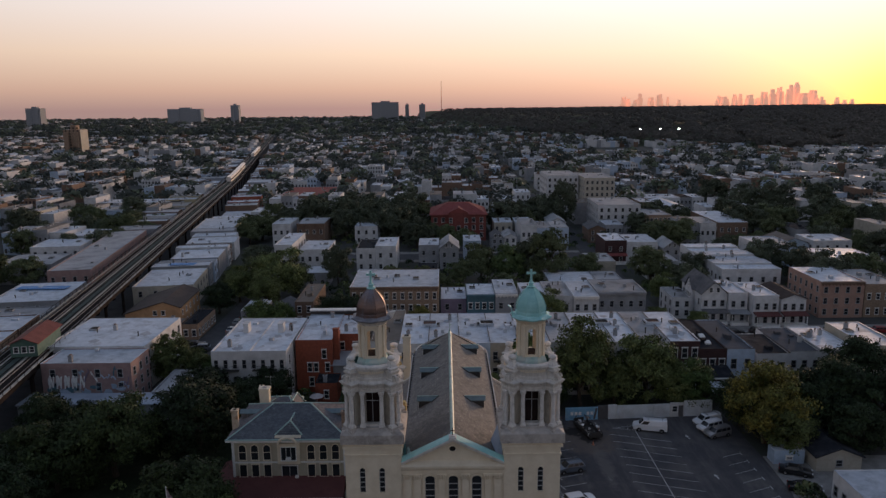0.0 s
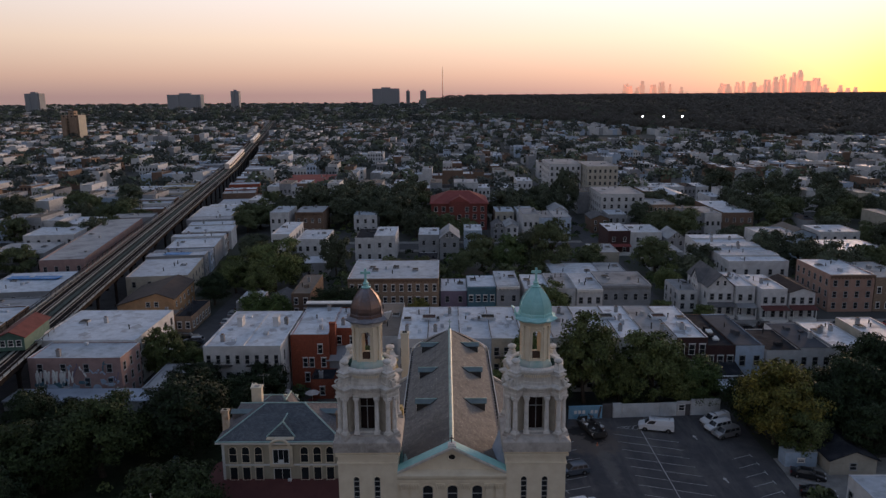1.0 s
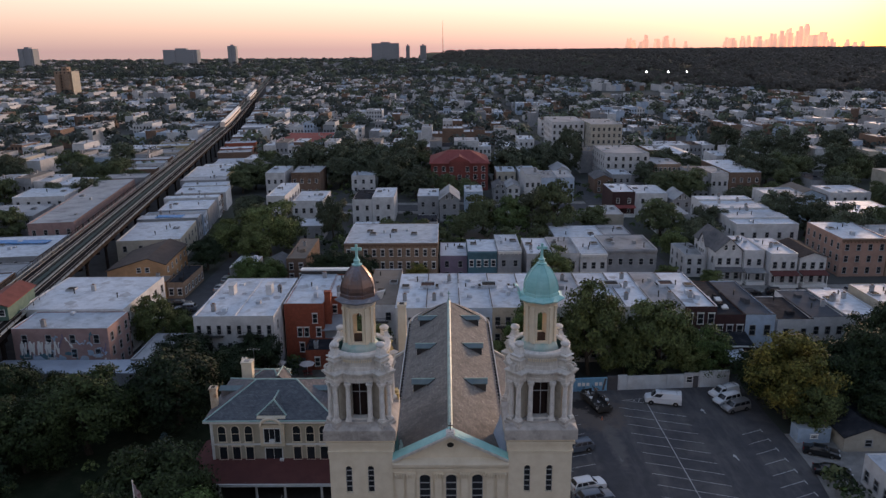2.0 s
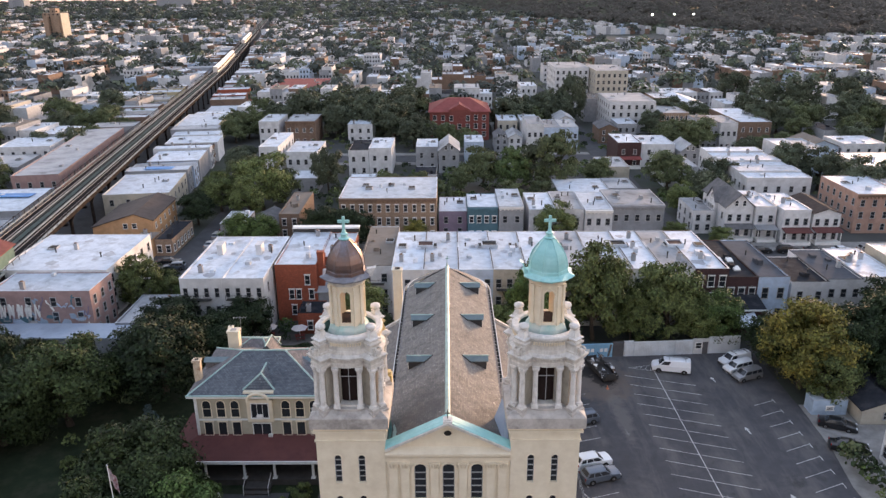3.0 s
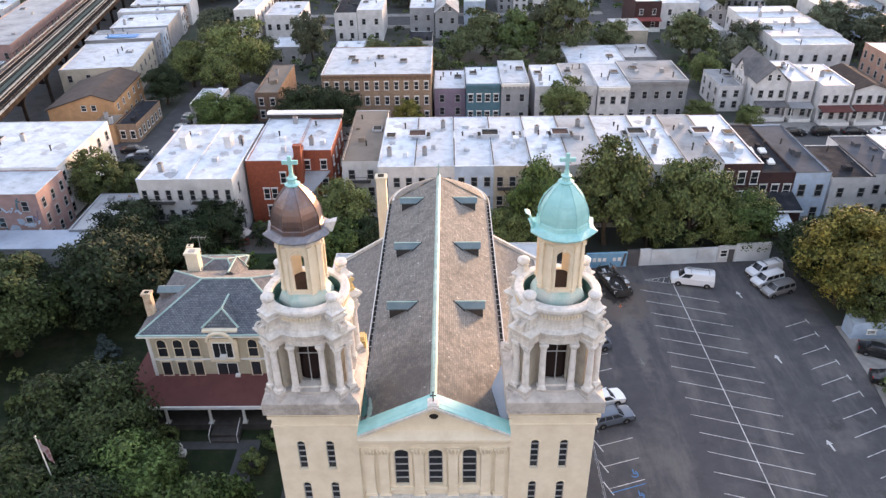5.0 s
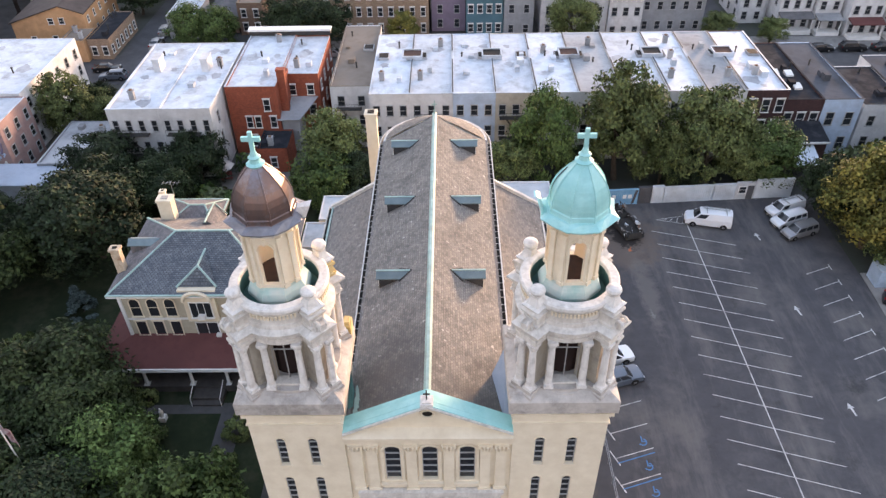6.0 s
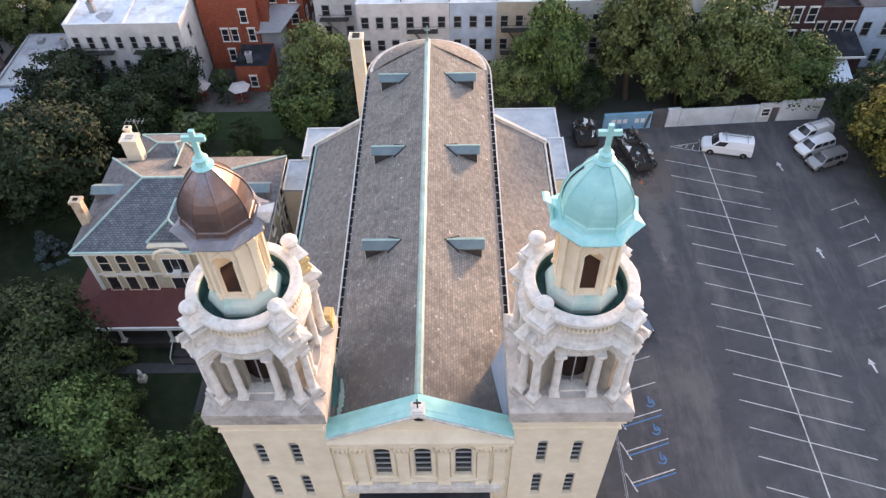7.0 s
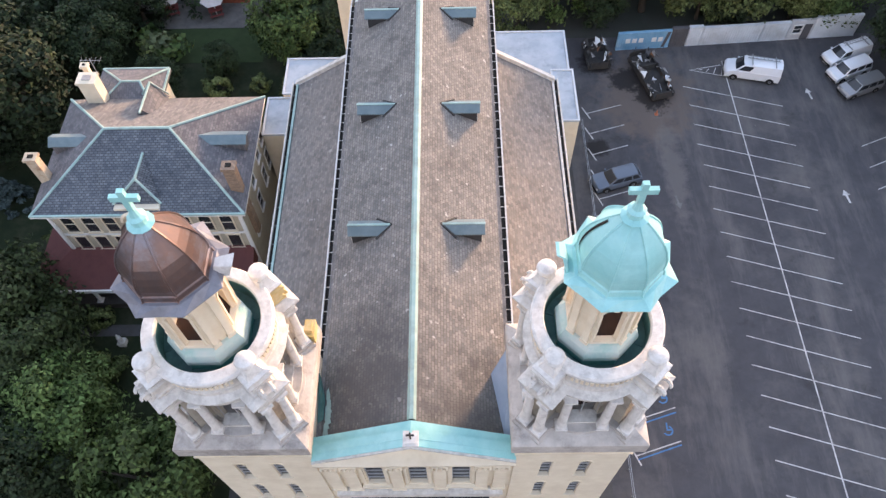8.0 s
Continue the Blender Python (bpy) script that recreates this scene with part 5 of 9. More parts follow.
tagged(part("garden_lawn", gl, surf("fresh_lawn", (0.024, 0.042, 0.014), (0.040, 0.060, 0.022), 0.9, 0.95, 0.3, stain=(0.03, 0.04, 0.016), stain_amt=0.5)), "green back garden lawn", "lawn", kind="structure")
hr = MB()
for y in range(-40, 40, 2):
    hr.box(15.55, y, 0.03, 15.61, y + 0.06, 1.25)
for z in (0.65, 1.2):
    hr.box(15.56, -40, z, 15.6, 39, z + 0.04)
tagged(part("lot_railing", hr, "grey_metal"), "thin grey steel railing along the parking lot", "railing")


# ---- vehicles
def car_paint(name, c, metal=0.2):
    m = surf(name, c, tuple(x * 0.9 for x in c), 0.4, 0.28, metal=metal, spec=0.5)
    m.node_tree.nodes["Principled BSDF"].inputs["Coat Weight"].default_value = 0.5
    return m


M["p_white"] = car_paint("white_car_paint", (0.78, 0.80, 0.83), 0)
M["p_silver"] = car_paint("silver_car_paint", (0.30, 0.30, 0.31), 0.4)
M["p_black"] = car_paint("black_car_paint", (0.016, 0.017, 0.02))
M["p_bluegrey"] = car_paint("blue_grey_car_paint", (0.12, 0.145, 0.185), 0.3)
M["p_red"] = car_paint("red_car_paint", (0.28, 0.03, 0.03))
M["p_tan"] = car_paint("tan_car_paint", (0.3, 0.27, 0.22))
M["tyre"] = surf("tyre_rubber", (0.012, 0.012, 0.012), (0.02, 0.02, 0.02), 3, 0.9)
M["rim"] = surf("alloy_rim", (0.3, 0.3, 0.31), (0.4, 0.4, 0.42), 3, 0.35, metal=0.8)
M["tail"] = surf("tail_lamp", (0.25, 0.01, 0.01), (0.3, 0.02, 0.02), 3, 0.2)
M["head"] = surf("head_lamp", (0.6, 0.62, 0.65), (0.7, 0.7, 0.7), 3, 0.15)

WHEEL = {}


def vehicle(label, x, y, rz, paint, style="suv", ladder=False):
    """A car or van with its nose along +x in its own axes."""
    L, W, hood, H, base = {"suv": (4.6, 1.85, 1.05, 1.7, 0.28), "sedan": (4.6, 1.8, 0.95, 1.43, 0.22), "van": (5.6, 2.0, 1.2, 2.1, 0.32), "minivan": (5.0, 2.0, 1.15, 1.95, 0.3)}[style]
    v = thing({"van": "van", "minivan": "van"}.get(style, "car"), label, "van" if "van" in style else "car", x, y, 0.03, rz, group="parked vehicles")
    side = {"suv": [(-L / 2, base), (L / 2, base), (L / 2, 0.75), (L / 2 - 0.15, hood - 0.12), (L / 2 - 1.15, hood), (-L / 2 + 0.05, hood), (-L / 2, 0.7)],
            "sedan": [(-L / 2, base), (L / 2, base), (L / 2, 0.62), (L / 2 - 0.2, hood - 0.17), (L / 2 - 1.25, hood - 0.02), (-L / 2 + 0.9, hood), (-L / 2 + 0.08, hood - 0.05), (-L / 2, 0.65)],
            "van": [(-L / 2, base), (L / 2, base), (L / 2, 0.85), (L / 2 - 0.15, hood - 0.15), (L / 2 - 0.95, hood + 0.05), (-L / 2 + 0.02, hood + 0.05), (-L / 2, 0.8)],
            "minivan": [(-L / 2, base), (L / 2, base), (L / 2, 0.8), (L / 2 - 0.15, hood - 0.15), (L / 2 - 0.9, hood), (-L / 2 + 0.02, hood), (-L / 2, 0.75)]}[style]
    b = MB()
    hw = W / 2
    rows = []
    for f in (-0.93, -1.0, -0.82, -0.45, 0.0, 0.45, 0.82, 1.0, 0.93):       # bowed nose and tail, crowned bonnet
        k = 1 - min(1.0, abs(f)) ** 2.2
        e0 = 0.06 if abs(f) == 0.93 else 0.0
        rows.append([(px + (0.14 * k if px > L / 2 - 0.3 else -0.08 * k if px < -L / 2 + 0.2 else 0), f * hw if e0 == 0 else math.copysign(hw - e0, f), pz + (0.06 * k if pz > 0.7 else 0)) for px, pz in side])
    b.loft(rows)
    part("body", b, paint, v, smooth=False)
    cab = {"suv": [(L / 2 - 1.2, hood), (L / 2 - 2.0, H - 0.08), (-L / 2 + 0.55, H - 0.05), (-L / 2 + 0.06, hood)],
           "sedan": [(L / 2 - 1.3, hood - 0.02), (L / 2 - 2.05, H - 0.05), (-L / 2 + 1.35, H - 0.06), (-L / 2 + 0.7, hood - 0.02)],
           "van": [(L / 2 - 0.98, hood + 0.05), (L / 2 - 1.75, H - 0.08), (-L / 2 + 0.1, H - 0.04), (-L / 2 + 0.02, hood + 0.05)],
           "minivan": [(L / 2 - 0.95, hood), (L / 2 - 1.65, H - 0.08), (-L / 2 + 0.2, H - 0.05), (-L / 2 + 0.03, hood)]}[style]
    i0, i1 = hw - 0.05, hw - 0.22

    def cabin_row(f, grow=0.0):
        k = 1 - abs(f) ** 2.4
        return [(px + (0.13 * k if q in (0, 1) else -0.06 * k) + (grow if q in (0, 1) else -grow), f * (i0 if q in (0, 3) else i1), pz + (0.08 * k if q in (1, 2) else 0.02 * k) + grow) for q, (px, pz) in enumerate(cab)]

    c = MB()
    c.loft([cabin_row(f) for f in (-1.0, -0.9, -0.6, 0.0, 0.6, 0.9, 1.0)])
    part("cabin", c, paint, v)
    (xa, za), (xb, zb), (xc, zc), (xd, zd) = cab
    e = 0.014
    def lerp(p, q, t):
        return p + (q - p) * t
    ws = MB()
    strips = [cabin_row(f, e) for f in (-0.88, -0.6, 0.0, 0.6, 0.88)]
    for r0, r1 in zip(strips, strips[1:]):
        lo0, lo1 = [tuple(lerp(u, w, 0.08) for u, w in zip(r[0], r[1])) for r in (r0, r1)]
        hi0, hi1 = [tuple(lerp(u, w, 0.93) for u, w in zip(r[0], r[1])) for r in (r0, r1)]
        ws.face([lo0, lo1, hi1, hi0])
    part("windscreen", ws, "glass", v)
    rw = MB()
    for r0, r1 in zip(strips, strips[1:]):
        lo0, lo1 = [tuple(lerp(u, w, 0.25) for u, w in zip(r[3], r[2])) for r in (r0, r1)]
        hi0, hi1 = [tuple(lerp(u, w, 0.88) for u, w in zip(r[3], r[2])) for r in (r0, r1)]
        rw.face([lo0, lo1, hi1, hi0])
    part("rear_window", rw, "glass", v)
    spans = [(0.03, 0.36), (0.4, 0.68), (0.72, 0.95)] if style != "van" else [(0.02, 0.28)]
    for s in (-1, 1):
        for a, q in spans:
            lo, hi = 0.14, 0.84
            pts = []
            for t, u in ((a, lo), (q, lo), (q, hi), (a, hi)):
                xl, xh = lerp(xa, xd, t), lerp(xb, xc, t)
                pts.append((lerp(xl, xh, u), s * (lerp(i0, i1, u) + e), lerp(lerp(za, zd, t), lerp(zb, zc, t), u)))
            sw = MB()
            sw.face(pts)
            part("side_window", sw, "glass", v)
    if not WHEEL:
        t, r = MB(), MB()
        t.lathe(0, 0, [(-0.11, 0.2), (-0.11, 0.31), (-0.08, 0.34), (0.08, 0.34), (0.11, 0.31), (0.11, 0.2)], 18)
        r.lathe(0, 0, [(-0.1, 0.05), (-0.105, 0.2), (0.105, 0.2), (0.12, 0.1), (0.1, 0.04)], 14)
        WHEEL["t"], WHEEL["r"] = t.mesh("wheel", ["tyre"]), r.mesh("rim", ["rim"])
    for px in (L / 2 - 0.95, -L / 2 + 0.9):
        for s in (-1, 1):
            w = part("wheel", WHEEL["t"], None, v)
            w.matrix_basis = pose(px, s * (hw - 0.08), 0.34, 90 * s * -1, 0, 0)
            part("rim", WHEEL["r"], None, w)
            ar_ = MB()
            ar_.loft([[(px + 0.43 * math.cos(math.pi * i / 8), y_, 0.3 + 0.43 * math.sin(math.pi * i / 8)) for i in range(9)] for y_ in (s * (hw - 0.1), s * (hw + 0.008))])
            part("wheel_arch", ar_, "tyre", v)
    for s in (-1, 1):
        h = MB()
        h.box(L / 2 - 0.12, s * hw * 0.72 - 0.18, 0.62, L / 2 + 0.075, s * hw * 0.72 + 0.16, 0.8)
        part("headlight", h, "head", v)
        h = MB()
        h.box(-L / 2 - 0.015, s * hw * 0.8 - 0.12, 0.75, -L / 2 + 0.1, s * hw * 0.8 + 0.12, 0.98)
        part("tail_light", h, "tail", v)
        m = MB()
        m.box(xa - 0.35, s * hw - 0.02, hood, xa - 0.2, s * hw + s * 0.2 if s > 0 else s * hw + 0.02, hood + 0.16) if s > 0 else m.box(xa - 0.35, -hw - 0.2, hood, xa - 0.2, -hw + 0.02, hood + 0.16)
        part("mirror", m, paint, v)
    bp = MB()
    bp.box(L / 2 - 0.05, -hw * 0.9, base + 0.05, L / 2 + 0.15, hw * 0.9, base + 0.25)
    part("bumper", bp, "tyre", v)
    if ladder:
        la = MB()
        for yy in (-0.45, -0.1):
            la.box(-2.4, yy - 0.03, H + 0.12, 0.9, yy + 0.03, H + 0.18)
        for k in range(9):
            la.box(-2.3 + k * 0.38, -0.42, H + 0.13, -2.26 + k * 0.38, -0.13, H + 0.17)
        for xx in (-2.0, 0.4):
            la.box(xx - 0.03, -0.8, H - 0.02, xx + 0.03, 0.8, H + 0.118)
        part("roof_rack", la.turned(Matrix.Translation((0, 0, 0.06))), "grey_metal", v)
    return v


vehicle("white work van with a roof ladder parked across the lot", 34.5, 45.95, 167, "p_white", "van", True)
v1_ = vehicle("white van with a roof rack parked at the lot's edge", 45.2, 48.3, 200, "p_white", "van", True)
v2_ = vehicle("white van parked between two others", 44.8, 45.9, 202, "p_white", "minivan")
v3_ = vehicle("silver passenger van parked at the lot's edge", 45.3, 43.5, 201, "p_silver", "minivan")
for v in (v1_, v2_, v3_):
    v.scale = (0.88, 0.88, 0.88)
vehicle("blue-grey hatchback parked beside the church", 18.2, 31.8, 196, "p_bluegrey", "suv")
vehicle("white sport utility car parked beside the church", 17.9, 22.4, 17, "p_white", "suv")
vehicle("dark blue-grey sport utility car parked beside the church", 18.3, 19.7, 17, "p_bluegrey", "suv")
vehicle("dark car parked beside a neighbouring garage", 52.2, 30.4, -24, "p_black", "sedan")
vehicle("dark sedan parked beside a neighbouring garage", 51.2, 25.4, -16, "p_black", "sedan")
vehicle("white sedan parked by the lot's far kerb", 46.3, 7.2, 205, "p_white", "sedan")


def wreck(x, y, rz, L, label, seed):
    """A burnt-out truck: low chassis, gutted tub, bent ribs and torn pale panels."""
    rnd = random.Random(seed)
    t = thing("wrecked_truck", label, "truck", x, y, 0.04, rz, group="wrecked trucks")
    b = MB()
    b.box(-L / 2, -1.1, 0.35, L / 2, 1.1, 0.6)
    for s in (-1, 1):
        b.box(-L / 2, s * 1.15 - 0.06, 0.4, L / 2 - 0.6, s * 1.15 + 0.06, 1.05)
    b.box(L / 2 - 0.1, -0.9, 0.5, L / 2, 0.9, 1.2).box(-L / 2, -0.9, 0.5, -L / 2 + 0.1, 0.9, 1.3).box(L * 0.12, -0.85, 0.6, L * 0.15, 0.85, 1.3)
    part("chassis", b, "steel", t)
    for k in range(7):
        xx = -L / 2 + 0.3 + k * (L - 0.6) / 6
        r = MB()
        h = rnd.uniform(0.3, 0.9)
        r.tube((xx, -1.15, 1.0), (xx + rnd.uniform(-.3, .3), -0.8, 1.1 + h), 0.05, 5).tube((xx, 1.15, 1.0), (xx + rnd.uniform(-.3, .3), 0.7, 1.1 + h * 0.8), 0.05, 5)
        part("bent_rib", r, "steel", t)
    for k in range(int(L * 6)):
        r = MB()
        n0 = Vector((rnd.choice((-1, 1)) * (L / 2 - 0.2) * rnd.random() ** 0.6, rnd.choice((-1.05, 1.05, rnd.uniform(-0.8, 0.8))), rnd.uniform(0.7, 1.7)))
        q = [n0 + Vector((rnd.uniform(-0.55, 0.55), rnd.uniform(-0.35, 0.35), rnd.uniform(-0.25, 0.3))) for i in range(4)]
        r.loft([q, [v + Vector((0.02, 0.02, 0.04)) for v in q]])
        part("torn_panel", r, rnd.choice(("trim", "steel", "scorched", "cont_white", "steel", "scorched", "rusty")), t)
    for px in (L / 2 - 0.8, -L / 2 + 0.8):
        for s in (-1, 1):
            w = part("wheel", WHEEL["t"], None, t)
            w.matrix_basis = pose(px, s * 0.85, 0.34, 90 * s * -1, 0, 0)
            part("rim", WHEEL["r"], None, w)
    return t


M["cont_blue"] = surf("faded_blue_steel", (0.16, 0.34, 0.50), (0.26, 0.45, 0.60), 0.8, 0.6, 0.05, stain=(0.42, 0.5, 0.56), stain_scale=0.4, stain_amt=0.6)
M["cont_white"] = surf("white_steel_panel", (0.56, 0.60, 0.63), (0.68, 0.71, 0.74), 0.7, 0.6, 0.05, stain=(0.36, 0.36, 0.36), stain_amt=0.5)
M["scorched"] = surf("scorched_panel", (0.16, 0.15, 0.145), (0.34, 0.33, 0.32), 1.5, 0.8, 0.1, stain=(0.05, 0.045, 0.042), stain_scale=1.2, stain_amt=0.8)
M["rusty"] = surf("rusted_panel", (0.12, 0.06, 0.035), (0.20, 0.10, 0.055), 1.5, 0.9, 0.1)
wreck(23.6, 45.6, 106, 6.6, "burnt-out dark truck wreck with torn pale panels", 4)
wreck(18.2, 48.9, 95, 4.0, "gutted dark wreck with a bent pale frame", 8)
cn = thing("traffic_cone", "small orange and white traffic cone", "cone", 23.6, 40.6, 0.03)
b = MB()
b.box(-0.18, -0.18, 0, 0.18, 0.18, 0.04).lathe(0, 0, [(0.04, 0.13), (0.6, 0.03)], 10)
part("cone_body", b, surf("orange_plastic", (0.42, 0.13, 0.06), (0.5, 0.2, 0.12), 1, 0.5), cn)
# containers and hoarding along the back of the lot


def hoard(x0, x1, h, mt, name, label, depth=0.35):
    y0 = 50.15 + (x0 - 20.9) * 0.064
    t = thing(name, label, name.replace("_", " "), x0, y0, 0.03, 3.7)
    L = (x1 - x0) / math.cos(radians(3.7)) - 0.06
    b = MB()
    b.box(0, 0.06, 0, L, depth, h)
    part("body", b, mt, t)
    prof, k = [(0, 0.058)], 0.1
    while k < L - 0.2:
        prof += [(k, 0.04), (k + 0.03, 0.0), (k + 0.14, 0.0), (k + 0.17, 0.04)]
        k += 0.28
    prof.append((L, 0.058))
    r = MB()
    r.prism(prof, 0.1, h - 0.1)
    part("ribbed_face", r, mt, t)
    for z in (0.0, h - 0.098):
        r = MB()
        r.box(0, -0.02, z, L, 0.058, z + 0.098)
        part("edge_rail", r, mt, t)
    return t, L


ct, L = hoard(20.6, 26.5, 2.3, "cont_blue", "shipping_container", "faded blue steel container with worn pale lettering bars")
xx = 0.9
for k, w in enumerate((0.5, 0.5, 0.5, 0.0, 0.5, 0.5)):
    if w:
        lb = MB()
        lb.box(xx, -0.035, 0.95, xx + w, -0.022, 1.55)
        part("lettering_bar", lb, "trim", ct)
    xx += 0.72
sl_ = MB()
sl_.loft([[(5.0, y, 0.1), (5.35, y, 0.1), (5.75, y, 2.2), (5.4, y, 2.2)] for y in (-0.03, -0.022)])
part("dark_stripe", sl_, "w_dark", ct)
hoard(26.52, 28.3, 2.5, "w_dark", "site_door", "dark steel site door in a pale frame", 0.5)
hoard(28.32, 29.9, 2.6, "cont_white", "hoarding_panel", "white steel hoarding panel", 0.4)
hoard(29.92, 36.6, 2.4, "cont_white", "shipping_container", "white steel container with dull stains")
hoard(36.62, 39.6, 2.4, "cont_white", "hoarding_panel", "white hoarding panel with worn paint", 0.4)
hoard(39.62, 42.2, 2.6, "w_white", "site_cabin", "small white site cabin with dark window")
hoard(42.22, 47.4, 2.9, "cont_white", "shipping_container", "white steel container under the trees")
sc = bpy.data.objects["site_cabin"]
window(sc, 0.8, -0.03, 1.0, 0.9, 1.0)
dd = MB()
dd.box(1.5, -0.05, 0, 2.35, -0.022, 2.1)
part("door", dd, "w_dark", sc)

# flagpole, statue and garden umbrellas
fp = thing("flagpole", "white flagpole with a limp flag on the lawn", "flagpole", -33.0, 5.5, 0)
b = MB()
b.cyl(0, 0, 0, 12.5, 0.09, 0.05, 10)
part("pole", b, "trim", fp)
b = MB()
b.lathe(0, 0, [(12.5, 0.03), (12.6, 0.12), (12.72, 0.03)], 8)
part("finial", b, "grey_metal", fp)
b = MB()
for k in range(6):
    xa, xb = 0.06 + k * 0.12, 0.06 + (k + 1) * 0.12
    ya, yb = 0.1 * math.sin(k * 1.7), 0.1 * math.sin((k + 1) * 1.7)
    b.loft([[(xa, ya, 12.3 - k * 0.22), (xa, ya + 0.02, 12.3 - k * 0.22), (xa, ya + 0.02, 10.9 - k * 0.3), (xa, ya, 10.9 - k * 0.3)],
            [(xb, yb, 12.3 - (k + 1) * 0.22), (xb, yb + 0.02, 12.3 - (k + 1) * 0.22), (xb, yb + 0.02, 10.9 - (k + 1) * 0.3), (xb, yb, 10.9 - (k + 1) * 0.3)]])
part("flag", b, surf("flag_cloth", (0.45, 0.44, 0.46), (0.2, 0.06, 0.07), 2.2, 0.9), fp)
sb = MB()
sb.box(-0.45, -0.45, 0.06, 0.45, 0.45, 0.9).lathe(0, 0, [(0.9, 0.32), (1.5, 0.26), (1.9, 0.3), (2.1, 0.16), (2.2, 0.1), (2.3, 0.15), (2.45, 0.14), (2.55, 0.03)], 12)
so = tagged(part("statue", sb, "whitestone"), "small white stone garden statue on a plinth", "statue")
so.matrix_basis = pose(-26.3, 15.2, 0)
so.scale = (0.7, 0.7, 0.7)


def umbrella(x, y, mt):
    t = thing("garden_umbrella", "pale open garden umbrella over a red picnic table", "umbrella", x, y, 0.09, 20, group="garden umbrellas")
    b = MB()
    b.cyl(0, 0, 0, 2.5, 0.04, n=8)
    part("pole", b, "trim", t)
    b = MB()
    b.loft([[(1.45 * math.cos(k * math.pi / 3), 1.45 * math.sin(k * math.pi / 3), 2.05) for k in range(6)], [(0.05 * math.cos(k * math.pi / 3), 0.05 * math.sin(k * math.pi / 3), 2.62) for k in range(6)]])
    part("canopy", b, mt, t)
    b = MB()
    b.box(-0.8, -0.45, 0.7, 0.8, 0.45, 0.76).box(-0.8, -0.95, 0.42, 0.8, -0.68, 0.46).box(-0.8, 0.68, 0.42, 0.8, 0.95, 0.46)
    for sx in (-0.6, 0.6):
        b.tube((sx, -0.75, 0), (sx, 0.2, 0.72), 0.05, 4).tube((sx, 0.75, 0), (sx, -0.2, 0.72), 0.05, 4)
    part("picnic_table", b, "redroof", t)


M["canvas"] = surf("faded_canvas", (0.45, 0.40, 0.38), (0.55, 0.50, 0.48), 1.5, 0.9)
umbrella(-30.2, 57.6, "canvas")
umbrella(-25.0, 57.2, "canvas")

# pale sheet hung behind the red brick house
sheet = thing("tarpaulin_awning", "pale blue-white sheet stretched as an awning behind a house", "awning", 50.2, 57.5, 0)
b = MB()
rows = [[(-1.7 + 3.4 * i / 6, -2.6 + 5.2 * j / 6, 3.0 + 0.25 * j - 0.35 * math.sin(math.pi * i / 6) * math.sin(math.pi * j / 6)) for i in range(7)] for j in range(7)]
b.loft(rows, cap0=False, cap1=False, closed=False)
b.loft([[(x, y, z + 0.02) for x, y, z in r] for r in rows], cap0=False, cap1=False, closed=False)
part("sheet", b, surf("pale_sheet", (0.52, 0.58, 0.66), (0.62, 0.68, 0.74), 0.8, 0.7), sheet)
for px, py, pz in ((-1.65, -2.55, 3.0), (1.65, -2.55, 3.0), (-1.65, 2.55, 4.5), (1.65, 2.55, 4.5)):
    b = MB()
    b.cyl(px, py, 0, pz, 0.05, n=6)
    part("post", b, "steel", sheet)


# ---- houses
FOOT = []          # footprints taken by houses, for the streets beyond


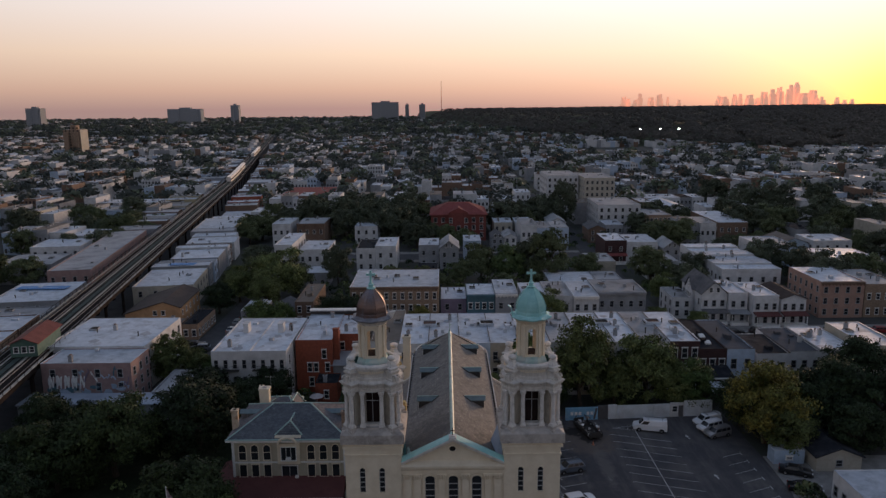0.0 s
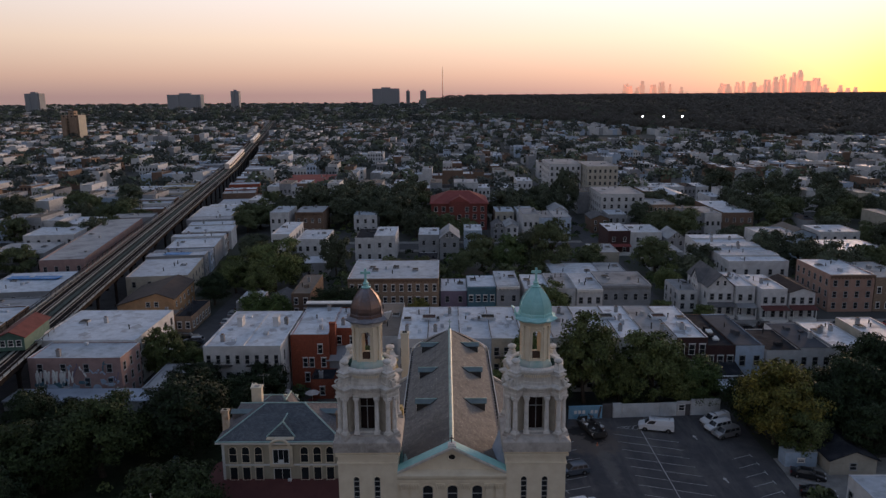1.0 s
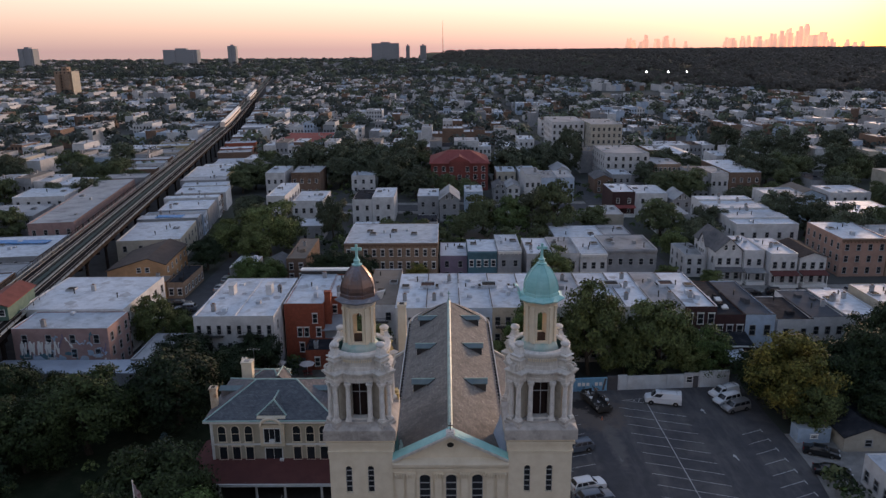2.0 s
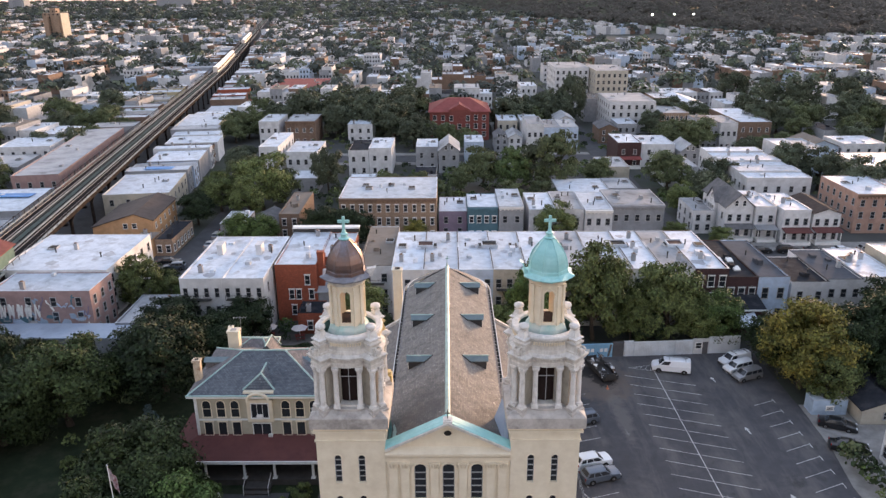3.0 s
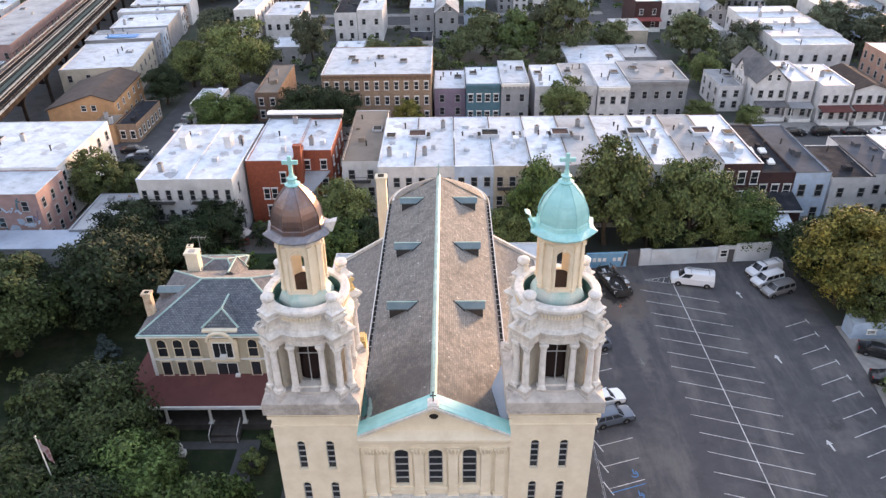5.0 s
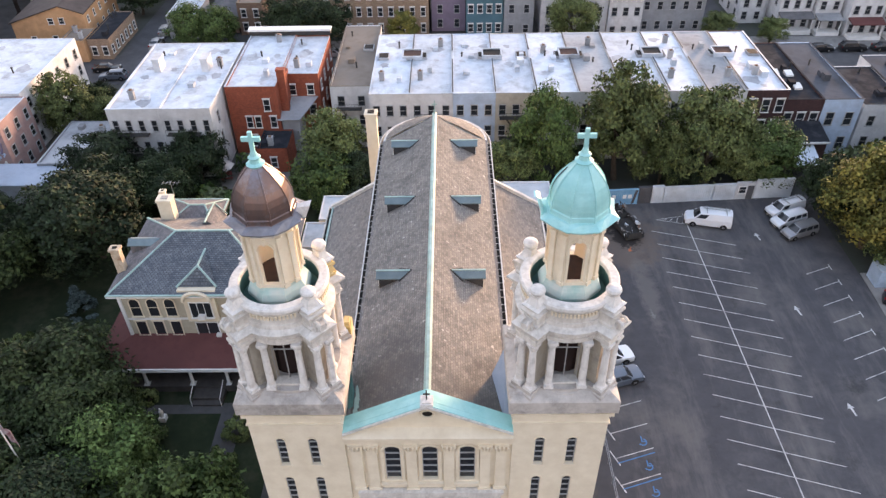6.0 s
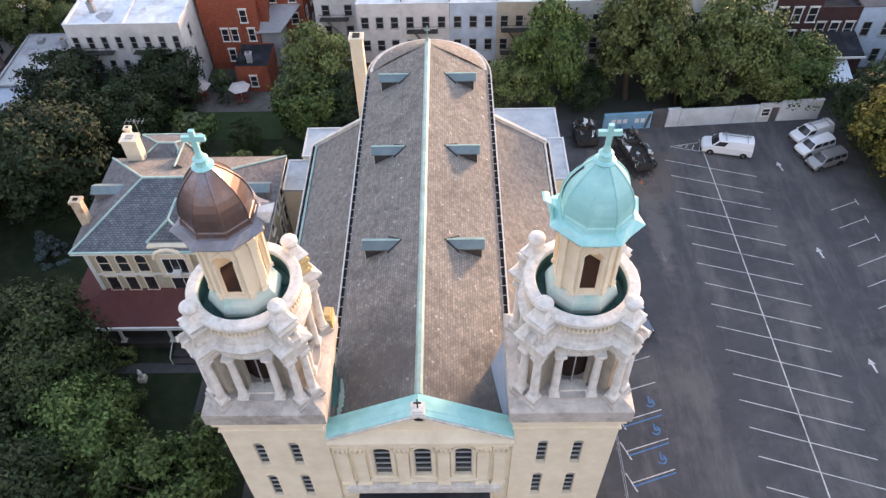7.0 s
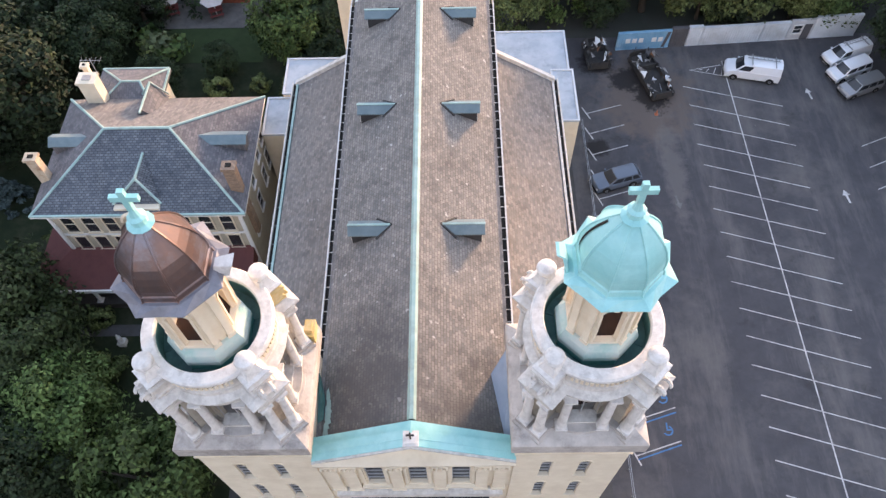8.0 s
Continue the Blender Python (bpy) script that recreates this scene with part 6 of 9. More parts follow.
def house(label, x0, x1, y0, y1, h, wall, roof="whiteroof", n=3, floors=3, rz=0, ww=0.9, wh=1.5, side_n=0, sides="S", cornice=None, front_porch=False,
          gable=False, pitch=0.75, parapet=0.35, hatch=True, fire=False, name="row_house", group="row houses", win_frame=None, plain=False, seed=0):
    """A town house: walls, flat roof within a parapet (or a gable roof), sash windows, chimney and roof fittings. Foot at its own origin, front along -y."""
    if win_frame is None:
        win_frame = "trim" if wall.startswith("b_") or wall in ("w_teal", "w_blue") else "window_rim"
    plain = plain or y0 > 150
    rnd = random.Random(seed or int(x0 * 7 + y0 * 13))
    cx, cy = (x0 + x1) / 2, (y0 + y1) / 2
    FOOT.append((x0, x1, y0, y1))
    t = thing(name, label, "house", cx, cy, 0, rz, group=group)
    hw, hd = (x1 - x0) / 2 - 0.015, (y1 - y0) / 2
    w = MB()
    if gable:
        w.box(-hw, -hd, 0, hw, hd, h)
        pk = h + hw * pitch
        w.loft([[(-hw, y, h), (hw, y, h), (0, y, pk)] for y in (-hd, hd)])
        part("wall", w, wall, t)
        for s in (-1, 1):
            r = MB()
            r.loft([[(s * (hw + 0.35), y, h - 0.25), (s * (hw + 0.35), y, h - 0.1), (0, y, pk + 0.16), (0, y, pk + 0.01)] for y in (-hd - 0.4, hd + 0.3)])
            part("roof_slope", r, roof, t)
        for s in (-0.9, 0.9):
            if pitch > 0.5:
                window(t, s, -hd, h + 0.3, 0.7, 1.2)
    else:
        p = 0.2
        w.box(-hw, -hd, 0, hw, hd, h - 0.01)
        rim = lambda k, z, zb: [(-hw + k * 0.8, -hd + k, z), (hw - k * 0.8, -hd + k, z), (hw - k * 0.8, hd - k, zb), (-hw + k * 0.8, hd - k, zb)]
        w.loft([rim(0, h - 0.01, h - 0.01), rim(0, h + parapet, h + parapet), rim(p, h + parapet, h + parapet), rim(p, h - 0.01, h - 0.01)], cap0=False, cap1=False)
        part("wall", w, wall, t)
        r = MB()
        r.loft([[(-hw + 0.17, -hd + 0.21, h), (hw - 0.17, -hd + 0.21, h), (hw - 0.17, -hd + 0.21, h + 0.05), (-hw + 0.17, -hd + 0.21, h + 0.05)],
                [(-hw + 0.17, hd - 0.21, h), (hw - 0.17, hd - 0.21, h), (hw - 0.17, hd - 0.21, h + parapet * 0.8), (-hw + 0.17, hd - 0.21, h + parapet * 0.8)]])
        part("roof", r, roof, t)
        cpn = MB()
        e = 0.03
        cpn.box(-hw - e, -hd - e, h + parapet + 0.002, hw + e, -hd + p + e, h + parapet + 0.07)
        cpn.box(-hw - e, -hd + p + e, h + parapet + 0.002, -hw + p, hd - p, h + parapet + 0.06).box(hw - p, -hd + p + e, h + parapet + 0.002, hw + e, hd - p, h + parapet + 0.06)
        part("coping", cpn, roof, t)
        # roof fittings
        for k in range(2 if plain or y0 > 130 or y1 - y0 < 12 else 4):
            f = MB()
            fx, fy = rnd.uniform(-hw * 0.6, hw * 0.6), rnd.uniform(-hd * 0.7, hd * 0.7)
            kind = rnd.random()
            if kind < 0.4:
                vh = rnd.uniform(0.7, 1.2)
                f.lathe(fx, fy, [(h, 0.12), (h + vh, 0.12), (h + vh + 0.02, 0.22), (h + vh + 0.22, 0.05)], 8)
                part("vent_pipe", f, "steel", t)
            elif kind < 0.75:
                s = rnd.uniform(0.3, 0.5)
                f.box(fx - s, fy - s * 1.3, h, fx + s, fy + s * 1.3, h + rnd.uniform(0.5, 1.1), 0)
                part("roof_hatch", f, roof, t)
            else:
                f.box(fx - 0.35, fy - 0.3, h, fx + 0.35, fy + 0.3, h + 1.3, 0).box(fx - 0.42, fy - 0.37, h + 1.3, fx + 0.42, fy + 0.37, h + 1.42, 0).box(fx - 0.2, fy - 0.18, h + 1.42, fx + 0.2, fy + 0.18, h + 1.6, 1)
                part("chimney", f, ["greyroof", "b_brown"], t)
        for k in range(0 if plain or y0 > 90 or roof != "whiteroof" or y1 - y0 < 12 else 5):       # dull patches where the coating has worn
            f = MB()
            px_, py_, pr_ = rnd.uniform(-hw * 0.7, hw * 0.7), rnd.uniform(-hd * 0.85, hd * 0.85), rnd.uniform(0.5, 1.5)
            rim_ = [(max(-hw + 0.2, min(hw - 0.2, px_ + pr_ * rnd.uniform(0.4, 1.1) * math.cos(q * 0.6283))), max(-hd + 0.25, min(hd - 0.25, py_ + 1.2 * pr_ * rnd.uniform(0.4, 1.1) * math.sin(q * 0.6283)))) for q in range(10)]
            at_ = lambda y: h + 0.05 + (y + hd - 0.21) / (2 * hd - 0.42) * (parapet * 0.8 - 0.05)
            f.loft([[(x, y, at_(y) + dz_) for x, y in rim_] for dz_ in (-0.03, 0.005 + 0.002 * k)])
            part("roof_patch", f, "dullcoat", t)
        if hatch:
            f = MB()
            fx = rnd.choice((-1, 1)) * hw * 0.55
            # dark top plate stands in for the shade inside the well
            f.box(fx - 0.8, hd * 0.1, h + 0.04, fx + 0.8, hd * 0.1 + 1.9, h + 0.55, 0).box(fx - 0.68, hd * 0.1 + 0.12, h + 0.55, fx + 0.68, hd * 0.1 + 1.78, h + 0.57, 1)
            part("light_well", f, ["greyroof" if roof not in ("darkroof", "tarroof") else "tarroof", "dark"], t)
        if cornice:
            c = MB()
            c.box(-hw, -hd - 0.4, h - 0.35, hw, -hd - 0.001, h + 0.1).box(-hw, -hd - 0.55, h + 0.102, hw, -hd - 0.001, h + 0.25)
            k = -hw + 0.3
            while k < hw - 0.2:
                c.box(k, -hd - 0.36, h - 0.7, k + 0.16, -hd - 0.002, h - 0.352)
                k += 0.9
            part("cornice", c, cornice, t)
    fh = (h - 0.6) / floors
    for i in range(floors):
        z = 0.9 + i * fh
        hh = min(wh, fh - 1.0)
        if 'S' in sides:
            for k in range(n):
                x = -hw + 2 * hw * (k + 0.5) / n
                window(t, x, -hd, z, ww, hh, 'S', frame_mat=win_frame, lintel=win_frame == "trim" and not plain, plain=plain)
        for sd, s in (("E", 1), ("W", -1)):
            if sd in sides:
                m = side_n or 4
                for k in range(m):
                    window(t, s * hw, -hd + 2 * hd * (k + 0.5) / m, z, ww, hh, sd, frame_mat=win_frame, plain=plain)
    if fire:
        for i in range(1, floors):
            z = 0.6 + i * fh
            f = MB()
            f.box(-hw * 0.8, -hd - 1.0, z, hw * 0.5, -hd - 0.005, z + 0.05)
            for xx in range(9):
                q = -hw * 0.8 + hw * 1.3 * xx / 8
                f.box(q - 0.015, -hd - 1.0, z, q + 0.015, -hd - 0.97, z + 0.95)
            f.box(-hw * 0.8, -hd - 1.0, z + 0.93, hw * 0.5, -hd - 0.96, z + 0.98)
            f.tube((-hw * 0.5, -hd - 0.8, z), (hw * 0.3, -hd - 0.8, z - fh), 0.05, 4).tube((-hw * 0.5, -hd - 0.4, z), (hw * 0.3, -hd - 0.4, z - fh), 0.05, 4)
            part("fire_escape", f, "steel", t)
    if front_porch:
        f = MB()
        f.box(-hw + 0.2, -hd - 2.2, 0, hw - 0.2, -hd - 0.002, 0.8)
        f.box(-hw * 0.9, -hd - 2.1, 0.8, -hw * 0.9 + 0.15, -hd - 1.95, 3.1).box(hw * 0.9 - 0.15, -hd - 2.1, 0.8, hw * 0.9, -hd - 1.95, 3.1)
        part("porch", f, "trim", t)
        f = MB()
        f.loft([[(-hw, -hd - 2.4, 3.1), (hw, -hd - 2.4, 3.1), (hw, -hd - 2.4, 3.25), (-hw, -hd - 2.4, 3.25)], [(-hw, -hd - 0.003, 3.5), (hw, -hd - 0.003, 3.5), (hw, -hd - 0.003, 3.8), (-hw, -hd - 0.003, 3.8)]])
        part("porch_roof", f, front_porch, t)
    return t


# row whose backs face the church
ROWX = [-9.6, -4.0, 2.0, 7.9, 13.6, 19.4, 25.4, 31.8, 37.0, 42.4, 48.2]
ROWW = ["w_white", "w_white", "w_lblue", "w_cream", "w_white", "w_white", "w_cream", "w_white", "w_white", "b_maroon"]
ROWR = ["whiteroof", "whiteroof", "whiteroof", "whiteroof", "whiteroof", "greyroof", "whiteroof", "whiteroof", "greyroof", "whiteroof"]
for i in range(10):
    house("row house with a silvered flat roof and " + {"w_white": "white painted rear wall", "w_lblue": "pale blue rear wall", "w_cream": "cream rear wall", "b_maroon": "dark red brick wall"}[ROWW[i]],
          ROWX[i], ROWX[i + 1], 62.0, 82.8, 10.3, ROWW[i], ROWR[i], 3, 3, fire=i in (1, 3, 5), ww=1.0 if i == 9 else 0.85, wh=1.9 if i == 9 else 1.5, sides="SE" if i == 9 else "S")
for k, x in enumerate((-4.0, 7.9, 19.4, 31.8, 42.4)):     # light wells astride the party walls
    lw_ = thing("roof_light_well", "boxed roof light well with a dark mouth", "light well", x, 74.5, 10.3, group="roof light wells")
    b = MB()
    b.box(-1.5, -1.3, 0.0, 1.5, -1.1, 0.85).box(-1.5, 1.1, 0.0, 1.5, 1.3, 0.95).box(-1.5, -1.1, 0.0, -1.3, 1.1, 0.9).box(1.3, -1.1, 0.0, 1.5, 1.1, 0.9)
    part("curb", b, "whiteroof", lw_)
    b = MB()
    # lid painted dark for the shade down the open shaft
    b.box(-1.3, -1.1, 0.72, 1.3, 1.1, 0.78, 0)
    part("mouth", b, "dark" if k % 2 else surf("rusty_mouth", (0.06, 0.035, 0.03), (0.09, 0.05, 0.04), 1, 0.9), lw_)
for i in range(1, 10):
    cp_ = MB()
    cp_.box(ROWX[i] - 0.1, 62.3, 10.74, ROWX[i] + 0.06, 73.0, 10.8).box(ROWX[i] - 0.1, 76.2, 10.74, ROWX[i] + 0.06, 82.4, 10.8)
    tagged(part("party_wall_cap", cp_, "steel"), "thin dark capping on the party wall", "wall cap", group="party wall caps")
house("narrow house with tan roof and white rear wall", -15.6, -9.7, 66.0, 88.5, 9.6, "w_white", "tanroof", 2, 3, fire=True)
house("red brick house with white sash windows and white roof", -30.2, -23.0, 64.6, 83.4, 10.4, "b_red", "whiteroof", 3, 3, sides="", group="brick houses", name="brick_house", hatch=False)
bh = bpy.data.objects["brick_house"]
for x, z in ((2.0, 7.0), (-0.9, 4.3), (0.35, 4.3), (2.6, 4.3), (-0.6, 1.3)):
    window(bh, x, -9.4, z, 0.8, 1.7, lintel=True)
window(bh, 3.585, -4.0, 7.0, 0.8, 1.6, 'E')
ln = MB()
ln.loft([[(2.9, -9.6, 5.4), (6.4, -9.6, 5.4), (6.4, -9.6, 5.55), (2.9, -9.6, 5.55)], [(3.6, -4.5, 7.0), (8.9, -4.5, 7.0), (8.9, -4.5, 7.15), (3.6, -4.5, 7.15)]])
ln.box(3.62, -9.0, 0, 6.2, -4.5, 5.3)
part("lean_to", ln, "w_grey", bh, "grey lean-to extension")
house("red brick rear wing with a tall chimney", -22.98, -17.6, 69.0, 83.0, 10.2, "b_red", "whiteroof", 2, 3, sides="SE", group="brick houses", name="brick_house", hatch=False)
cm = thing("brick_chimney", "tall red brick chimney stack on the house roof", "chimney", -22.4, 66.6, 0)
b = MB()
b.box(-0.55, -0.45, 0, 0.55, 0.45, 12.2).box(-0.62, -0.52, 12.2, 0.62, 0.52, 12.5).box(-0.4, 0.46, 0, 0.4, 3.0, 11.2)
part("chimney_shaft", b, "b_red", cm)
cb = MB()
cb.box(-30.4, 82.6, 10.8, -17.4, 83.7, 11.5).box(-30.5, 82.4, 11.5, -17.3, 83.9, 11.8, 1)
tagged(part("roof_cornice", cb, ["steel", "trim"]), "dark bracketed cornice with a white top edge", "cornice")
house("low red brick porch building with flat roof", -25.6, -21.4, 59.2, 64.5, 3.6, "b_red", "darkroof", 1, 1, group="brick houses", name="brick_house", hatch=False, ww=0.8)
for k in range(2):
    house("white twin house with silvered roof and rear fire escape", -44.7 + k * 7.05, -37.65 + k * 7.05, 58.2, 80.1, 10.4, "w_white", "whiteroof", 4, 3, fire=True, hatch=False, ww=0.68, wh=1.6, group="twin houses", sides="SE" if k else "SW")
    b = MB()
    b.box(-0.55, 0.8, 10.4, 0.45, 3.0, 12.4).box(-0.65, 0.7, 12.4, 0.55, 3.1, 12.55)
    o = part("stair_bulkhead", b, "w_white", [q for q in bpy.data.objects if q.name.startswith("row_house") and q.parent is None][-1])
house("graffiti-covered pink brick building with a silvered roof", -80.5, -60.4, 66.0, 86.0, 9.0, "w_white", "whiteroof", 5, 3, sides="SE", side_n=6, group="corner building", name="corner_building")
house("graffiti-covered pink brick rear part with silvered roof", -76.5, -59.6, 57.5, 65.95, 8.6, "w_pink", "whiteroof", 4, 3, sides="SE", side_n=3, group="corner building", name="corner_building", hatch=False)
gf = thing("graffiti", "pale blue and white spray-painted graffiti on a wall", "graffiti", -68.0, 57.46, 0)
rnd = random.Random(5)
for k in range(26):
    b = MB()
    x, z = rnd.uniform(-7.6, 7.4), rnd.choice((rnd.uniform(0.5, 3.2), rnd.uniform(4.5, 7.0)))
    p = [(x, z)]
    for q in range(5):
        p.append((p[-1][0] + rnd.uniform(-0.5, 0.8), p[-1][1] + rnd.uniform(-0.9, 0.9)))
    for a, c in zip(p, p[1:]):
        b.tube((a[0], -0.02, a[1]), (c[0], -0.02, c[1]), rnd.uniform(0.06, 0.16), 4)
    part("spray_stroke", b, rnd.choice(["w_lblue", "trim", "w_teal", "w_blue", "w_purple"]), gf)
for k in range(15):
    x, z, w_, h_ = rnd.uniform(-7.6, 6.6), rnd.uniform(3.0, 4.6), rnd.uniform(0.7, 1.7), rnd.uniform(0.4, 0.8)
    if k > 10:
        x, z = -7.0 + (k - 11) * 1.5, 5.4
        w_, h_ = 0.55, 1.3
    blob = [(x + w_ * math.cos(a * 0.6283) * rnd.uniform(0.6, 1.1), z + h_ * math.sin(a * 0.6283) * rnd.uniform(0.6, 1.1)) for a in range(10)]
    b = MB()
    b.loft([[(q[0], y, q[1]) for q in blob] for y in (0.03, -0.004 - 0.0008 * k)])
    part("spray_patch", b, "trim" if k > 10 else rnd.choice(["w_lblue", "w_lblue", "w_blue", "w_white", "w_teal"]), gf)
for k in range(5):      # tall pale letter-like strokes, not readable
    b = MB()
    x = -7.2 + k * 1.45
    for a, c in (((0, 0), (0.25, 2.6)), ((0.25, 2.6), (0.7, 0.2)), ((0.7, 0.2), (0.95, 2.4)), ((0.1, 1.2), (0.9, 1.4)))[:3 + k % 2]:
        b.tube((x + a[0], -0.03, 4.0 + a[1]), (x + c[0], -0.03, 4.0 + c[1]), 0.13, 5)
    part("spray_stroke", b, "trim", gf)
sh = thing("low_shed", "low flat-roofed shed with pale blue-grey roof", "shed", -60.0, 53.3, 0)
b = MB()
b.box(-18, -1.9, 0, 9.3, 3.2, 3.2)
part("wall", b, "w_grey", sh)
b = MB()
b.box(-18.2, -2.1, 3.2, 9.5, 3.4, 3.4)
part("roof", b, surf("pale_blue_grey_roof", (0.30, 0.35, 0.43), (0.42, 0.47, 0.55), 0.5, 0.7, 0.1, stain=(0.20, 0.22, 0.26), stain_amt=0.6), sh)
house("low grey garage with flat dark roof", -55.5, -47.0, 56.0, 68.0, 3.4, "w_grey", "greyroof", 2, 1, group="garages", name="garage", hatch=False)
house("dark red brick row house with a black roof", 48.3, 53.8, 62.8, 82.4, 8.4, "b_maroon", "darkroof", 3, 2, ww=1.0, wh=1.9, hatch=False)
lt_ = [q for q in bpy.data.objects if q.name.startswith("row_house") and q.parent is None][-1]
b = MB()
b.box(-2.7, -14.0, 0, 2.7, -9.802, 4.4)
lw_ = part("rear_extension", b, "b_maroon", lt_)
b = MB()
b.loft([[(-2.9, -14.3, 4.4), (2.9, -14.3, 4.4), (2.9, -14.3, 4.6), (-2.9, -14.3, 4.6)], [(-2.9, -9.802, 5.3), (2.9, -9.802, 5.3), (2.9, -9.802, 5.5), (-2.9, -9.802, 5.5)]])
part("extension_roof", b, "darkroof", lw_)
b = MB()
b.box(-2.95, -14.42, 4.35, 2.95, -14.302, 4.62)
part("gutter", b, "trim", lw_)
for k, (sx_, sy_) in enumerate(((-1.2, -1.0), (0.7, -1.4), (0.4, -5.6))):     # white skylights
    b = MB()
    b.loft([[(sx_ - 0.55, sy_ - 0.7, 8.4), (sx_ + 0.55, sy_ - 0.7, 8.4), (sx_ + 0.55, sy_ - 0.7, 8.75), (sx_ - 0.55, sy_ - 0.7, 8.75)], [(sx_ - 0.55, sy_ + 0.7, 8.4), (sx_ + 0.55, sy_ + 0.7, 8.4), (sx_ + 0.55, sy_ + 0.7, 9.0), (sx_ - 0.55, sy_ + 0.7, 9.0)]])
    part("skylight", b, "trim", lt_, "white skylight")
house("pale blue row house with a dark roof", 53.85, 59.2, 62.8, 82.4, 8.4, "w_lblue", "tarroof", 2, 2, hatch=False, ww=1.0, wh=1.9)
house("white row house with grey roof", 60.0, 66.5, 63.5, 76.0, 7.2, "w_white", "darkroof", 2, 2, sides="SW", hatch=False)
house("white row house with worn tar roof", 66.6, 73.0, 64.5, 80.0, 7.2, "w_white", "tarroof", 3, 2, hatch=False)
house("white row house with pale roof", 73.1, 80.0, 65.0, 80.0, 7.4, "w_white", "whiteroof", 3, 2, sides="SE")
house("cream row house with pale roof", 81.5, 88.5, 64.0, 80.0, 8.4, "w_cream", "whiteroof", 3, 2)

# across the street
house("long tan brick apartment house with a white roof", -25.0, -2.4, 107.8, 128.0, 10.2, "b_tan", "whiteroof", 11, 3, cornice="b_brown", side_n=3, sides="SW", name="apartment_house", group="apartment houses", ww=0.8, wh=1.6)
for k in range(3):
    f = MB()
    # dark plate on top imitates the shaded well opening
    f.box(-6 + k * 5.2, -2 + (k % 2) * 3, 10.2, -4.4 + k * 5.2, 0 + (k % 2) * 3, 10.8, 0).box(-5.9 + k * 5.2, -1.9 + (k % 2) * 3, 10.8, -4.5 + k * 5.2, -0.1 + (k % 2) * 3, 10.82, 1)
    part("light_well", f, ["greyroof", "dark"], bpy.data.objects["apartment_house"])
house("small purple row house with pale roof", -1.9, 4.7, 110.2, 123.0, 6.2, "w_purple", "whiteroof", 2, 2)
house("dark teal row house with pale roof", 4.8, 11.9, 107.6, 119.4, 8.0, "w_teal", "whiteroof", 4, 2, cornice="w_teal")
house("grey stone row house with white roof", 12.0, 17.7, 106.9, 122.5, 8.4, "w_grey", "whiteroof", 2, 2, cornice="trim")
house("white row house with pale roof", 19.0, 25.0, 107.0, 122.0, 7.5, "w_white", "whiteroof", 2, 2)
house("white row house with grey roof", 25.2, 31.5, 106.0, 122.0, 7.8, "w_white", "greyroof", 2, 2)
house("white two-storey row house with cornice", 31.6, 38.0, 105.5, 121.0, 7.9, "w_white", "whiteroof", 3, 2, cornice="trim")
house("cream stone row house with worn grey roof", 38.1, 50.5, 108.0, 122.0, 8.2, "w_grey", "greyroof", 5, 2, cornice="w_grey", sides="SE", side_n=3)
# white gabled villa with a cross gable, and its neighbours
house("white clapboard gabled villa with a grey shingle roof and bay porch", 64.9, 71.3, 108.4, 124.0, 7.8, "w_white", "shingle", 3, 2, gable=True, pitch=0.95, front_porch="shingle", name="gabled_house", group="gabled houses", sides="SW", side_n=4)
va_ = [q for q in bpy.data.objects if q.name.startswith("gabled_house") and q.parent is None][-1]
b = MB()
b.loft([[(x, -2.6, 7.8), (x, 2.6, 7.8), (x, 0, 10.6)] for x in (-3.9, 0.0)]).box(-3.9, -2.4, 0, -3.21, 2.4, 7.79)
cg_ = part("cross_gable", b, "w_white", va_)
for sy in (-1, 1):
    b = MB()
    b.loft([[(x, sy * 2.95, 7.5), (x, sy * 2.95, 7.64), (x, 0, 10.78), (x, 0, 10.62)] for x in (-4.2, 0.0)])
    part("cross_gable_roof", b, "shingle", cg_)
window(cg_, -3.9, 0, 8.1, 0.7, 1.2, 'W')
for z in (1.2, 4.8):
    for y in (-1.3, 0, 1.3):
        window(cg_, -3.9, y, z, 0.7, 1.7, 'W')
house("low white flat-roofed house beside the villa", 58.8, 63.8, 112.5, 124.0, 5.4, "w_white", "greyroof", 2, 2, sides="SW", side_n=3)
house("narrow white house with two-storey porch", 71.5, 76.3, 107.5, 122.0, 7.8, "w_white", "whiteroof", 2, 2, front_porch="greyroof")
house("white house with red porch roof", 76.9, 83.2, 105.2, 120.0, 7.6, "w_white", "whiteroof", 3, 2, front_porch="maroonroof")
house("white house with a dark brown roof and maroon porch roof", 83.9, 90.2, 105.4, 119.0, 7.2, "w_white", "brownshingle", 3, 2, front_porch="maroonroof", gable=True, pitch=0.30)
house("salmon painted corner building with white roof", 97.0, 108.4, 112.0, 130.0, 9.4, "w_salmon", "whiteroof", 4, 3, cornice="b_brown", sides="SW", side_n=6, name="corner_building", group="corner building")
house("tan corner building beside the salmon one", 108.6, 118.0, 112.0, 130.0, 8.6, "b_tan", "greyroof", 4, 2, sides="S")
for k in range(6):
    house("white painted row house with stepped silver roof", 79.2, 96.2, 132.6 + k * 6.35, 138.9 + k * 6.35, 8.2 + (k % 2) * 0.4, "w_white", "whiteroof", 5, 2, sides="SW", side_n=2, hatch=False)

